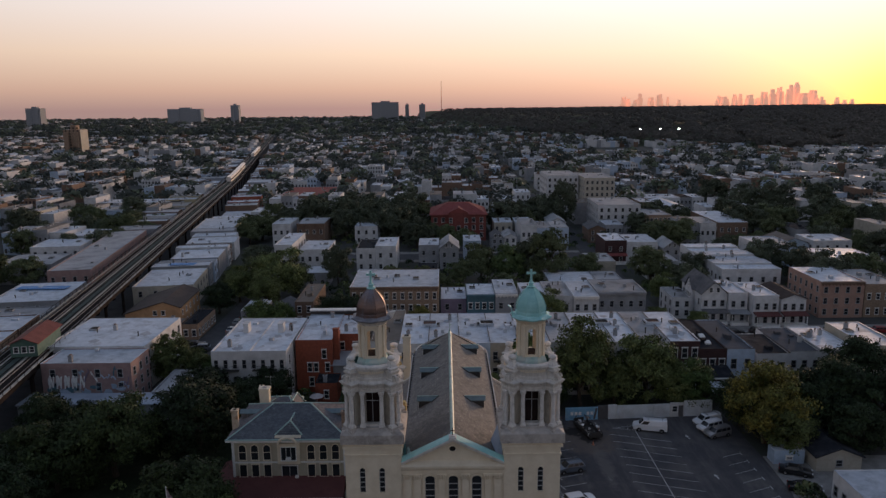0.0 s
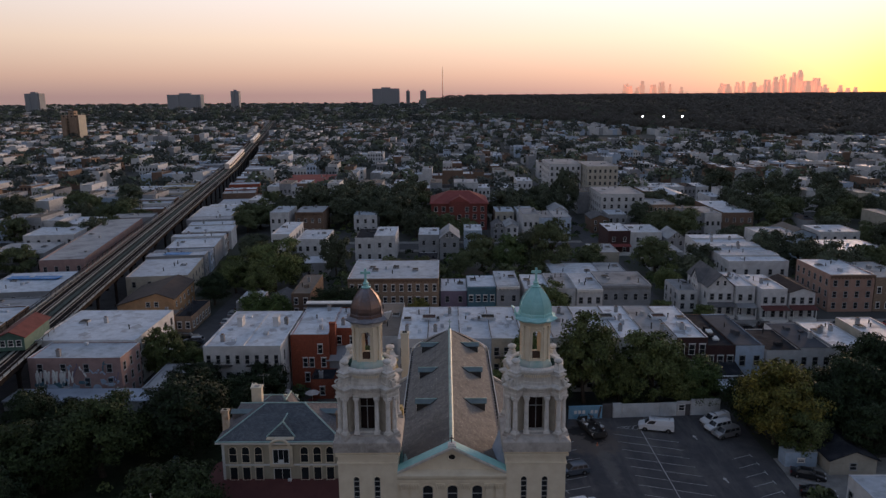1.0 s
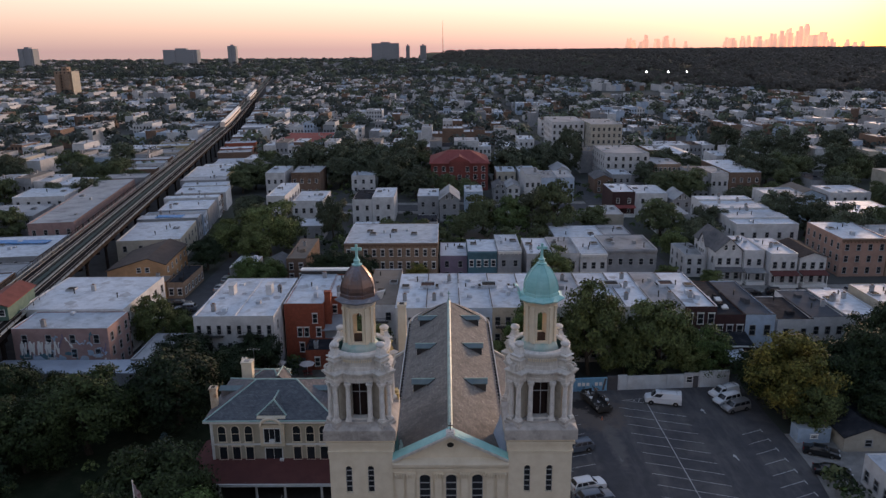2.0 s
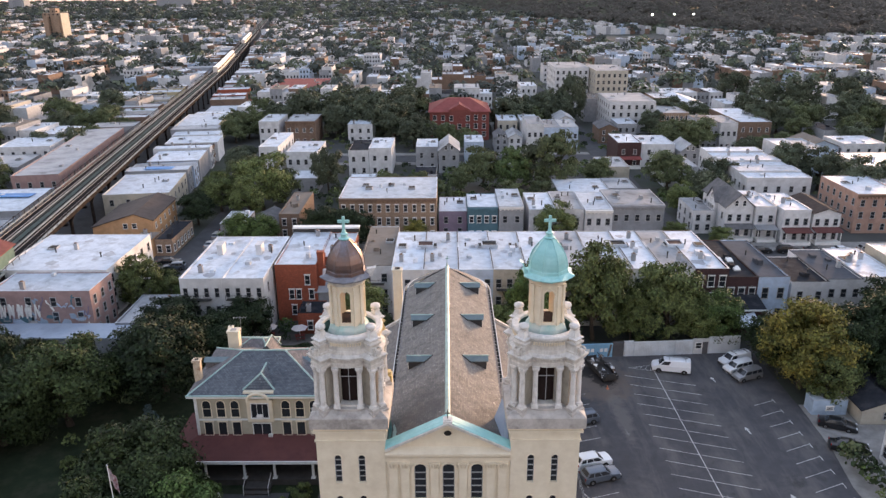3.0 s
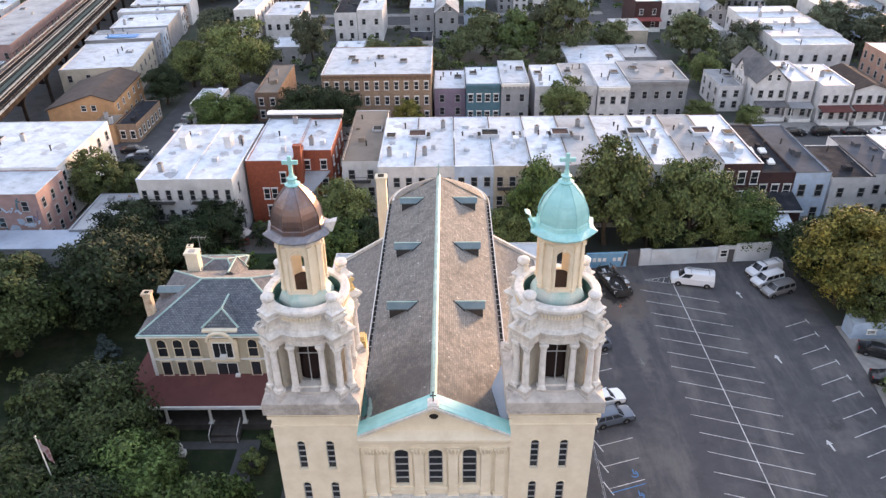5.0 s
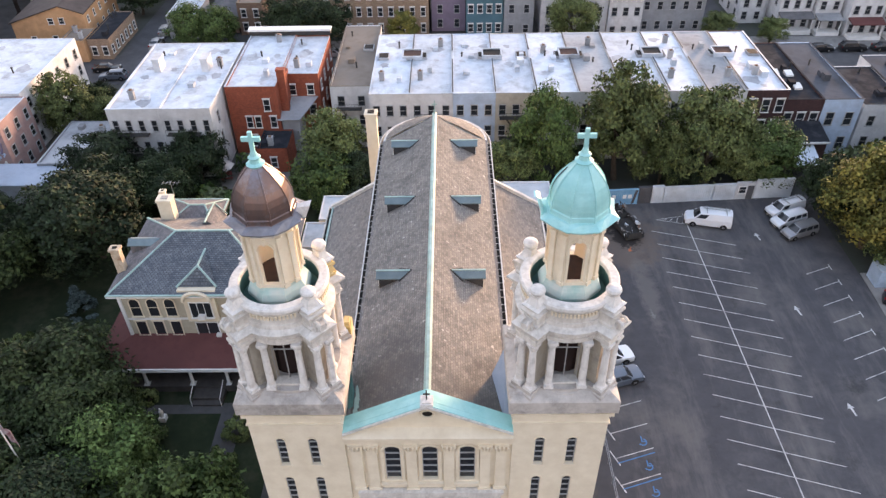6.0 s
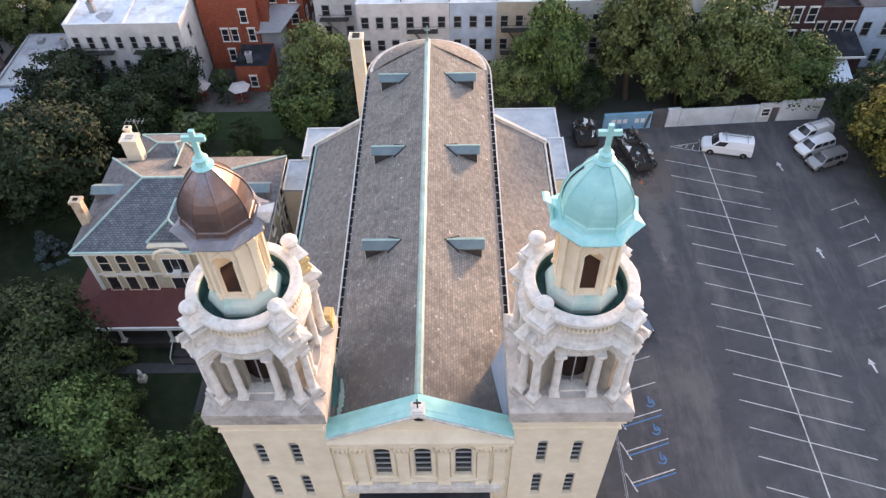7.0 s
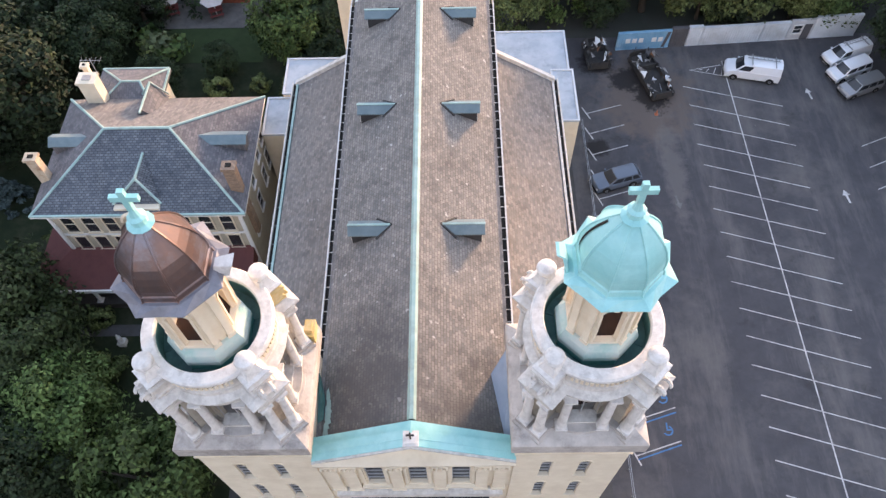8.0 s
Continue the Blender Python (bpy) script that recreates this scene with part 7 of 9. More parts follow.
# houses beyond the gardens
house("tall narrow white house with flat roof", -57.6, -51.6, 165.4, 189.0, 10.5, "w_white", "whiteroof", 3, 3, sides="SE", side_n=5)
house("white house with pale roof", -49.9, -40.1, 167.5, 184.8, 8.4, "w_white", "whiteroof", 4, 2)
house("white twin house, dark-roofed half", -31.2, -24.8, 172.5, 190.0, 7.8, "w_white", "darkroof", 2, 2)
house("white twin house, pale-roofed half", -24.7, -17.5, 172.5, 190.0, 8.4, "w_white", "whiteroof", 2, 2)
house("grey house with pale roof", -10.0, -2.9, 178.0, 192.0, 7.6, "w_grey", "whiteroof", 2, 2)
house("grey gabled house with shingle roof", -2.6, 4.0, 174.6, 189.0, 7.4, "w_grey", "greyroof", 2, 2, gable=True, name="gabled_house", group="gabled houses")
house("pale blue house with white roof", 6.1, 12.4, 187.3, 200.0, 7.2, "w_lblue", "whiteroof", 2, 2)
house("brown brick house with dark roof", -61.3, -50.0, 221.0, 238.0, 8.8, "b_brown", "greyroof", 4, 2, cornice="b_brown")
house("white house with pale grey roof", -71.0, -63.6, 219.5, 237.0, 9.0, "w_white", "whiteroof", 3, 2)
house("white house in the trees", -38.0, -28.5, 224.0, 236.0, 7.0, "w_white", "whiteroof", 3, 2)
house("pale low garage with grey roof", 30.0, 44.0, 126.0, 150.0, 4.0, "w_grey", "whiteroof", 3, 1, name="garage", group="garages")
house("low grey garage with a flat roof", 44.5, 52.5, 140.0, 152.0, 3.6, "w_grey", "greyroof", 3, 1, name="garage", group="garages")
ob_ = thing("orange_building", "orange stucco building with a brown lopsided gable roof", "building", -75.0, 113.5, 0, 4)
FOOT.append((-84, -66, 103, 125))
b = MB()
b.loft([[(-6.8, y, 0), (6.8, y, 0), (6.8, y, 6.4), (2.8, y, 7.9), (-6.8, y, 5.0)] for y in (-9.2, 9.2)])
part("wall", b, "w_orange", ob_)
b = MB()
b.loft([[(2.8, y, 7.92), (7.1, y, 6.3), (7.1, y, 6.5), (2.8, y, 8.12), (-7.2, y, 5.12), (-7.2, y, 4.92)] for y in (-9.5, 9.5)])
part("roof", b, surf("brown_roofing", (0.062, 0.048, 0.044), (0.095, 0.074, 0.066), 0.6, 0.9, 0.1), ob_)
for x, z in ((-3.5, 1.2), (0.5, 1.2), (0.6, 4.6), (2.6, 4.6), (4.2, 1.2)):
    window(ob_, x, -9.2, z, 0.9, 1.1)
for k in range(5):
    window(ob_, 6.8, -7.2 + k * 3.5, 4.1, 0.8, 1.2, 'E')
    window(ob_, 6.8, -7.2 + k * 3.5, 1.2, 0.8, 1.2, 'E')
house("low orange block in front of the stucco building", -69.6, -65.3, 97.5, 103.5, 3.8, "w_orange", "tanroof", 1, 1, name="annex_building", group="orange building", hatch=False)
house("low garages with dark flat roofs", -65.2, -61.2, 98.6, 112.4, 3.6, "b_tan", "darkroof", 2, 1, sides="SE", side_n=6, name="garage", group="garages", hatch=False)
house("small pale house with flat roof", -53.2, -47.6, 107.9, 118.3, 4.2, "w_grey", "whiteroof", 2, 1, hatch=False)
house("small dark gabled house with a shingle roof", -46.4, -40.2, 110.5, 121.0, 3.4, "b_brown", "shingle", 2, 1, gable=True, pitch=0.45, name="gabled_house", group="gabled houses")
house("dark brown house with tan roof", -39.6, -34.8, 109.4, 129.2, 6.0, "b_brown", "tanroof", 2, 2, hatch=False)

# red school with a tiled hip roof
sc = thing("school", "red brick school with a red tiled hip roof", "school", 5.0, 240.0, 0)
b = MB()
b.box(-11.5, -11, 0, 11.5, 11, 11.0).box(-4.0, -12.4, 0, 4.0, -11.002, 12.0)
part("wall", b, "b_school", sc)
b = MB()
b.loft([[(-12.2, -11.8, 11.0), (12.2, -11.8, 11.0), (12.2, 11.8, 11.0), (-12.2, 11.8, 11.0)], [(-12.0, -11.6, 11.3), (12.0, -11.6, 11.3), (12.0, 11.6, 11.3), (-12.0, 11.6, 11.3)], [(-4.5, -1.0, 15.0), (4.5, -1.0, 15.0), (4.5, 1.0, 15.0), (-4.5, 1.0, 15.0)]])
b.loft([[(-4.3, y, 12.0), (4.3, y, 12.0), (0, y, 14.2)] for y in (-12.6, -4)])
part("roof", b, "redroof", sc)
for i in range(3):
    for k in range(7):
        if i < 2 or k != 3:
            window(sc, -9.6 + k * 3.2, -12.4 if 2 <= k <= 4 else -11.0, 1.5 + i * 3.2, 1.3, 1.9)
# more houses to the sunset side, and shops by the avenue
house("pale blue house with a tan hipped roof", 118.8, 129.2, 183.0, 197.5, 6.4, "w_blue", "tanroof", 3, 2, gable=True, pitch=0.35, name="gabled_house", group="gabled houses", sides="SW", side_n=3)
house("white house with stepped pale roof", 130.2, 144.0, 182.0, 196.0, 7.0, "w_white", "whiteroof", 4, 2, sides="SW")
house("cream house with pale roof", 120.0, 136.0, 150.0, 169.0, 7.0, "w_cream", "whiteroof", 4, 2, sides="SW")
house("long brown brick terrace with white roof", 110.0, 122.0, 218.5, 252.0, 8.0, "b_brown", "whiteroof", 4, 2, sides="SW", side_n=9)
house("dark red house with red porch and white roof", 56.0, 63.7, 181.0, 197.0, 8.0, "b_maroon", "whiteroof", 2, 2, front_porch="redroof", sides="SE")
house("white house with flat pale roof", 63.8, 75.0, 182.0, 198.0, 7.2, "w_white", "whiteroof", 2, 2)
house("small grey gabled house", 76.0, 82.0, 178.5, 190.0, 6.0, "w_grey", "greyroof", 2, 2, gable=True, name="gabled_house", group="gabled houses")
house("wide white hall with a low pale gable", 103.5, 118.0, 277.0, 306.0, 6.0, "w_white", "whiteroof", 4, 1, gable=True, pitch=0.25, name="gabled_house", group="gabled houses", sides="SW")
house("brown brick house with a dark shallow gable", 58.0, 65.2, 221.0, 234.0, 5.8, "b_brown", "shingle", 2, 2, gable=True, pitch=0.4, name="gabled_house", group="gabled houses")
house("pale grey house with a flat pale roof", 65.3, 72.6, 223.0, 236.0, 6.8, "w_grey", "whiteroof", 3, 2)
house("cream house among trees", 20.0, 27.8, 230.5, 245.0, 7.0, "w_cream", "whiteroof", 3, 2)
house("white house among trees", 29.0, 36.0, 230.0, 245.0, 7.0, "w_white", "whiteroof", 3, 2)
house("white house with gabled top", 43.8, 51.0, 235.0, 249.0, 6.6, "w_white", "greyroof", 2, 2, gable=True, pitch=0.5, name="gabled_house", group="gabled houses")
house("tall white house with flat roof", 37.0, 45.0, 313.0, 330.0, 10.0, "w_white", "whiteroof", 3, 3)
house("blue and red shop building", -94.0, -66.0, 334.0, 380.0, 7.0, "w_blue", "redroof", 8, 2, name="shop_building", group="shops along the avenue")
house("pale-roofed shop beside the railway", -90.0, -73.5, 126.5, 149.0, 6.4, "w_cream", "whiteroof", 4, 2, rz=8, name="shop_building", group="shops along the avenue", sides="SE", side_n=5)
house("white-roofed shop beside the railway", -93.0, -77.5, 164.5, 180.5, 6.4, "w_grey", "whiteroof", 4, 2, rz=8, name="shop_building", group="shops along the avenue")
house("silver-roofed shop beside the railway", -97.5, -80.0, 192.5, 205.5, 6.4, "w_white", "whiteroof", 5, 2, rz=8, name="shop_building", group="shops along the avenue")
house("pale yellow shop beside the railway", -106.0, -90.0, 223.0, 252.0, 7.0, "w_yellow", "whiteroof", 5, 2, rz=8, name="shop_building", group="shops along the avenue")
house("low grey garage beside the railway", -108.0, -95.0, 262.0, 288.0, 5.0, "w_grey", "whiteroof", 4, 1, rz=8, name="shop_building", group="shops along the avenue")
house("grey shop west of the railway", -148.0, -130.5, 158.0, 177.0, 6.0, "w_grey", "greyroof", 5, 2, rz=8, name="shop_building", group="shops along the avenue", sides="SE")
house("grey-roofed shop west of the railway", -151.0, -134.0, 184.5, 202.0, 7.0, "w_white", "whiteroof", 5, 2, rz=8, name="shop_building", group="shops along the avenue", sides="SE")
house("blue-tarped low shop west of the railway", -122.0, -104.0, 112.0, 134.0, 6.0, "w_grey", "whiteroof", 5, 2, rz=8, name="shop_building", group="shops along the avenue", sides="SE")
tp = MB()
tp.box(-121.0, 125.0, 6.5, -107.0, 128.5, 6.6)
M["tarp"] = surf("blue_tarpaulin", (0.03, 0.16, 0.42), (0.05, 0.24, 0.55), 0.6, 0.5)
tagged(part("blue_tarpaulin", tp, M["tarp"]), "bright blue tarpaulin on a flat roof", "tarpaulin")
house("pinkish brick shop with a long painted wall", -127.2, -114.7, 142.0, 216.0, 7.6, "w_pink", "greyroof", 4, 2, rz=9.7, name="shop_building", group="shops along the avenue", sides="SE", side_n=14)
for x0, x1, y0, y1, h, wl, rf, lb in ((-93, -75.5, 150.5, 156.5, 6.8, "w_grey", "whiteroof", "low grey shop with a silvered roof"), (-94, -76.0, 157, 163.5, 6.2, "w_lblue", "greyroof", "pale blue shop with a worn grey roof"),
                                     (-96.5, -78.5, 181, 186.3, 6.9, "w_white", "whiteroof", "white shop with a silvered roof"), (-97.5, -79.5, 186.6, 192, 6.1, "b_brown", "darkroof", "brown brick shop with a black roof"),
                                     (-99.5, -83.0, 206, 214, 6.6, "w_white", "whiteroof", "white shop with a pale flat roof"), (-103, -86.0, 214.3, 222.5, 7.2, "w_grey", "greyroof", "grey shop with a worn roof"), (-107, -92.5, 252.5, 261.5, 6.4, "w_white", "whiteroof", "white low shop with a silvered roof")):
    house(lb + " beside the railway", x0, x1, y0, y1, h, wl, rf, 3, 2, rz=8, name="shop_building", group="shops along the avenue", sides="SE", side_n=2, hatch=False)
tp = MB()
tp.box(-88.0, 151.5, 7.25, -80.0, 155.0, 7.33)
tagged(part("blue_tarpaulin", tp, M["tarp"]), "bright blue tarpaulin over a shop roof", "tarpaulin")
house("small grey gabled house in a back garden", 17.4, 22.2, 206.5, 219.0, 5.0, "w_grey", "shingle", 2, 2, gable=True, pitch=0.6, name="gabled_house", group="gabled houses")
house("white house with a shallow grey gable", 22.4, 27.2, 206.8, 219.0, 5.4, "w_white", "greyroof", 2, 2, gable=True, pitch=0.5, name="gabled_house", group="gabled houses")
house("pale flat-roofed garden building", 46.2, 54.5, 158.0, 172.0, 5.4, "w_cream", "greyroof", 3, 1, name="garage", group="garages")
house("low white house with a worn pale roof", 64.5, 74.5, 156.5, 170.0, 5.6, "w_white", "greyroof", 3, 2)
house("white house with a dark shallow roof", -9.5, -3.2, 156.0, 166.0, 4.0, "w_white", "darkroof", 2, 1, hatch=False)
house("low pale house in a back garden", -44.5, -37.5, 150.0, 160.0, 4.4, "w_grey", "whiteroof", 2, 1, hatch=False)
house("low garden garage with a pale roof", -28.5, -21.0, 150.5, 158.5, 3.6, "w_grey", "whiteroof", 2, 1, hatch=False, name="garage", group="garages")
# grey apartment blocks
for x, y, wd, dp, h, mt in ((61.8, 326, 16.5, 30, 19, "w_white"), (78.2, 311, 15.2, 30, 19, "w_cream"), (75.2, 254, 18.4, 26, 12.6, "w_white"), (90.2, 244, 11.0, 20, 9, "b_tan")):
    t = house("pale grey apartment block with flat roof", x - wd / 2, x + wd / 2, y - dp / 2, y + dp / 2, h, mt, "greyroof", 6, max(2, int(h / 3)), sides="SW", side_n=6, name="apartment_block", group="apartment blocks", ww=1.0)
# neighbour's sheds right of the lot
house("small cream garage with brown roof", 55.6, 62.5, 31.0, 41.0, 2.6, "w_cream", "darkroof", 1, 1, gable=True, pitch=0.35, name="garage", group="garages")
house("pale blue lean-to shed beside the lot", 50.2, 55.0, 33.4, 35.6, 2.0, "w_blue", "pale_metal", 1, 1, name="shed", group="sheds", hatch=False)
house("white workshop beside the lot with a flat roof", 54.0, 66.0, 15.0, 23.5, 4.0, "w_white", "whiteroof", 3, 1, sides="SW", name="workshop", group="sheds", hatch=False)
yd = MB()
yd.loft([[(49.7, 36.0, z), (49.1, 25.0, z), (47.9, 18.0, z), (47.9, 6.0, z), (70.0, 6.0, z), (70.0, 36.0, z)] for z in (0.0, 0.1)])
tagged(part("side_yard", yd, "paving"), "pale concrete yard beside the lot", "yard", kind="structure")

# streets and pavements near the church
for nm, x0, x1, y0, y1 in (("cross_street", -72, 140, 88.5, 100.0), ("side_street", -60.6, -54.0, 88.0, 400), ("side_street", 51.8, 58.0, 84.0, 400), ("cross_street", -70, 190, 190.5, 201.0)):
    b = MB()
    b.box(x0, y0, 0, x1, y1, 0.008 if nm == "side_street" else 0.012)
    tagged(part(nm, b, "road"), "dark asphalt street", "road", kind="structure")
for x0, x1, y0, y1 in ((-46.5, 51, 84.0, 88.3), (-46.5, 51, 100.2, 105.5), (58.5, 140, 100.2, 105.5), (59, 140, 84, 88.3), (-46.5, 51, 186.5, 190.3), (-46.5, 51, 201.2, 205)):
    b = MB()
    b.box(x0, y0, 0, x1, y1, 0.14)
    tagged(part("pavement", b, "paving"), "grey concrete pavement with a kerb", "pavement", kind="structure")
rnd = random.Random(11)
cols = ["p_white", "p_black", "p_silver", "p_bluegrey", "p_red", "p_tan", "p_black", "p_silver"]
names = dict(p_white="white", p_black="black", p_silver="silver", p_bluegrey="blue-grey", p_red="red", p_tan="tan")
for k in range(30):
    c = rnd.choice(cols)
    x = -44 + k * 6.0
    if -12 < x < 58 and k % 2 == 0:
        continue
    if 50.5 < x < 60:
        continue
    vehicle(names[c] + " car parked along the street kerb", x, 98.9, 0 if rnd.random() < 0.7 else 180, c, rnd.choice(("sedan", "suv")))
for k in range(4):
    c = rnd.choice(cols)
    vehicle(names[c] + " car parked in the side street", -54.9, 104.5 + k * 6.2, 90, c, rnd.choice(("sedan", "suv")))
vehicle("black car parked in the cross street", -60.5, 93.6, 5, "p_black", "sedan")
vehicle("dark blue-grey car parked in the cross street", -58.0, 90.2, 184, "p_bluegrey", "suv")


# ---- elevated railway
EL_SLOPE = -0.172


def el_x(y):
    """The middle of the line: straight past the church, with one slight bend further on."""
    return -87.6 + EL_SLOPE * (y - 90) - 0.03 * max(0.0, y - 420)


M["rust"] = surf("rusty_girder", (0.022, 0.018, 0.017), (0.038, 0.031, 0.028), 0.5, 0.9, 0.1, stain=(0.06, 0.045, 0.04), stain_amt=0.6, spec=0.02)
M["ties"] = surf("timber_sleepers", (0.018, 0.016, 0.016), (0.036, 0.032, 0.030), 0.8, 1.0, 0.2, stretch=(1, 6, 1), spec=0.0)
M["netting"] = surf("green_grey_walk_mesh", (0.055, 0.075, 0.068), (0.10, 0.125, 0.115), 1.2, 0.9, 0.1, stain=(0.03, 0.03, 0.03), stain_scale=0.6, stain_amt=0.7, spec=0.05)
M["rail"] = surf("worn_rail_steel", (0.20, 0.19, 0.18), (0.30, 0.285, 0.27), 1, 0.6, spec=0.1)
M["walkboard"] = surf("pale_walk_boards", (0.30, 0.30, 0.275), (0.42, 0.415, 0.385), 0.6, 0.9, 0.1, stain=(0.12, 0.11, 0.10), spec=0.05)


def el_strip(mb, d0, d1, z0, z1, y0=-60, y1=1300):
    k = math.cos(math.atan(EL_SLOPE))
    ys = [y0, 420, y1]
    mb.loft([[(el_x(q) + d / k, q, z) for d, z in ((d0, z0), (d1, z0), (d1, z1), (d0, z1))] for q in ys])


el = thing("elevated_railway", "rusty steel elevated railway with three tracks above the street", "railway", 0, 0, 0)
d = MB()
el_strip(d, -4.7, 4.7, 7.6, 8.6)
part("deck_girder", d, "rust", el)
for c in (-3.1, 0.0, 3.1):
    d = MB()
    el_strip(d, c - 1.2, c + 1.2, 8.602, 8.85)
    part("sleeper_bed", d, "ties" if c else "netting", el)
for c in (-3.1, 0.0, 3.1):
    for s in (-0.72, 0.72):
        d = MB()
        el_strip(d, c + s - 0.065, c + s + 0.065, 8.852, 8.98)
        part("rail", d, "rail" if c else "ties", el)
for a, b in ((-5.15, -4.8), (-1.75, -1.4), (1.35, 1.75), (4.6, 5.15)):
    d = MB()
    el_strip(d, a, b, 8.9 if abs(a) < 3 else 8.95, 9.0 if abs(a) < 3 else 9.05)
    part("walkway", d, "walkboard", el)
for s in (-5.15, 5.15):
    d = MB()
    el_strip(d, s - 0.03, s + 0.03, 9.9, 10.0)
    y = -60
    while y < 700:
        d.box(el_x(y) + s * 1.011 - 0.04, y, 9.0, el_x(y) + s * 1.011 + 0.04, y + 0.08, 10.0)
        y += 3
    part("side_railing", d, "rust", el)
PIL = MB()
PIL.box(-0.3, -0.3, 0, 0.3, 0.3, 7.0).box(-0.6, -0.6, 0, 0.6, 0.6, 0.5)
PIL.loft([[(-0.3, -0.3, 6.2), (0.3, -0.3, 6.2), (0.3, 0.3, 6.2), (-0.3, 0.3, 6.2)], [(-1.0, -0.3, 7.6), (1.0, -0.3, 7.6), (1.0, 0.3, 7.6), (-1.0, 0.3, 7.6)]])
pm = PIL.mesh("pillar", ["rust"])
y = -55
while y < 700:
    for s in (-3.8, 3.8):
        o = part("pillar", pm, None, el)
        o.matrix_basis = pose(el_x(y) + s, y, 0, 0, 0, 9.8)
    y += 16
# street under it
st = MB()
st.loft([[(el_x(y) - 11, y, 0.004), (el_x(y) + 11, y, 0.004)] for y in (-70, 420, 800, 1300)], cap0=False, cap1=False, closed=False)
tagged(part("avenue", st, "road"), "dark asphalt avenue beneath the railway", "road", kind="structure")
# platform canopy and a train far along the line
pc = thing("station_house", "green-walled station house with a dull red gable roof on the railway", "station", el_x(67) + 1.4, 67, 9.06, 8.5)
b = MB()
b.loft([[(-2.4, y, 0), (2.4, y, 0), (2.4, y, 2.6), (0, y, 3.6), (-2.4, y, 2.6)] for y in (-6, 6)])
part("wall", b, surf("green_paint", (0.06, 0.12, 0.10), (0.10, 0.17, 0.14), 1, 0.7), pc)
b = MB()
b.loft([[(-2.8, y, 2.5), (0, y, 3.68), (2.8, y, 2.5), (2.8, y, 2.65), (0, y, 3.85), (-2.8, y, 2.65)] for y in (-6.4, 6.4)])
part("roof", b, surf("dull_red_roof", (0.13, 0.04, 0.035), (0.18, 0.06, 0.05), 0.8, 0.8), pc)
for k in range(3):
    window(pc, -1.4 + k * 1.4, -6.0, 0.9, 0.8, 1.1)
tr = thing("train", "long silver train with bright roofs on the elevated line", "train", 0, 0, 0)
TRM = surf("bright_steel_roof", (0.62, 0.58, 0.55), (0.75, 0.72, 0.70), 0.6, 0.35, metal=0.5)
y = 396
for k in range(22):
    if k < 7 or 14 <= k < 21:
        b = MB()
        for z0, z1, w in ((9.4, 12.3, 1.5), (12.3, 12.7, 1.25)):
            b.loft([[(el_x(q) + 0.1 + s * w, q, z) for s, z in ((-1, z0), (1, z0), (1, z1), (-1, z1))] for q in (y, y + 17.5)])
        part("carriage", b, TRM, tr)
        b = MB()
        for s in (-1.52, 1.52):
            b.loft([[(el_x(q) + 0.1 + s + u, q, z) for u, z in ((-0.01, 10.6), (0.01, 10.6), (0.01, 11.5), (-0.01, 11.5))] for q in (y + 1, y + 16.5)])
        part("window_band", b, "glass", tr)
    y += 18.3


# ---- trees
def leafmat(name, c1, c2, vary=0.6):
    m = surf(name, c1, c2, 0.3, 0.75, 0, isl=vary, obj=0.2, spec=0.25, detail=3)
    m.node_tree.nodes["Principled BSDF"].inputs["Subsurface Weight"].default_value = 0.0
    return m


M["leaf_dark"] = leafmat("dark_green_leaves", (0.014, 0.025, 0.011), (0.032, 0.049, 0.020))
M["leaf_mid"] = leafmat("green_leaves", (0.070, 0.094, 0.032), (0.150, 0.178, 0.064))
M["leaf_bright"] = leafmat("bright_green_leaves", (0.046, 0.080, 0.022), (0.098, 0.140, 0.044))
M["leaf_lawn"] = leafmat("sunlit_green_leaves", (0.024, 0.038, 0.013), (0.053, 0.072, 0.025))
M["leaf_yellow"] = leafmat("yellowing_leaves", (0.075, 0.098, 0.028), (0.235, 0.195, 0.042))
# leaves of far trees: distance haze put in as a paler, greyer green
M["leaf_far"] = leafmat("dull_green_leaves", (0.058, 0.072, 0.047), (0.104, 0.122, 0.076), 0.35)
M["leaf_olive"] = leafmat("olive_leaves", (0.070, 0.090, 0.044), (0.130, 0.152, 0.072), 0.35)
M["leaf_green"] = leafmat("soft_green_leaves", (0.062, 0.098, 0.036), (0.120, 0.165, 0.062), 0.35)
M["leaf_dist"] = leafmat("dull_dark_leaves", (0.033, 0.040, 0.035), (0.058, 0.067, 0.056), 0.3)
# brown leaf colour carries the warm haze over the ridge
M["leaf_wood"] = leafmat("dark_wood_leaves", (0.052, 0.046, 0.036), (0.072, 0.062, 0.048), 0.12)
M["leaf_blue"] = leafmat("blue_spruce_needles", (0.05, 0.075, 0.075), (0.085, 0.115, 0.11))
M["bark"] = surf("bark", (0.05, 0.04, 0.03), (0.09, 0.07, 0.055), 2, 0.95, 0.5, stretch=(3, 3, 1))


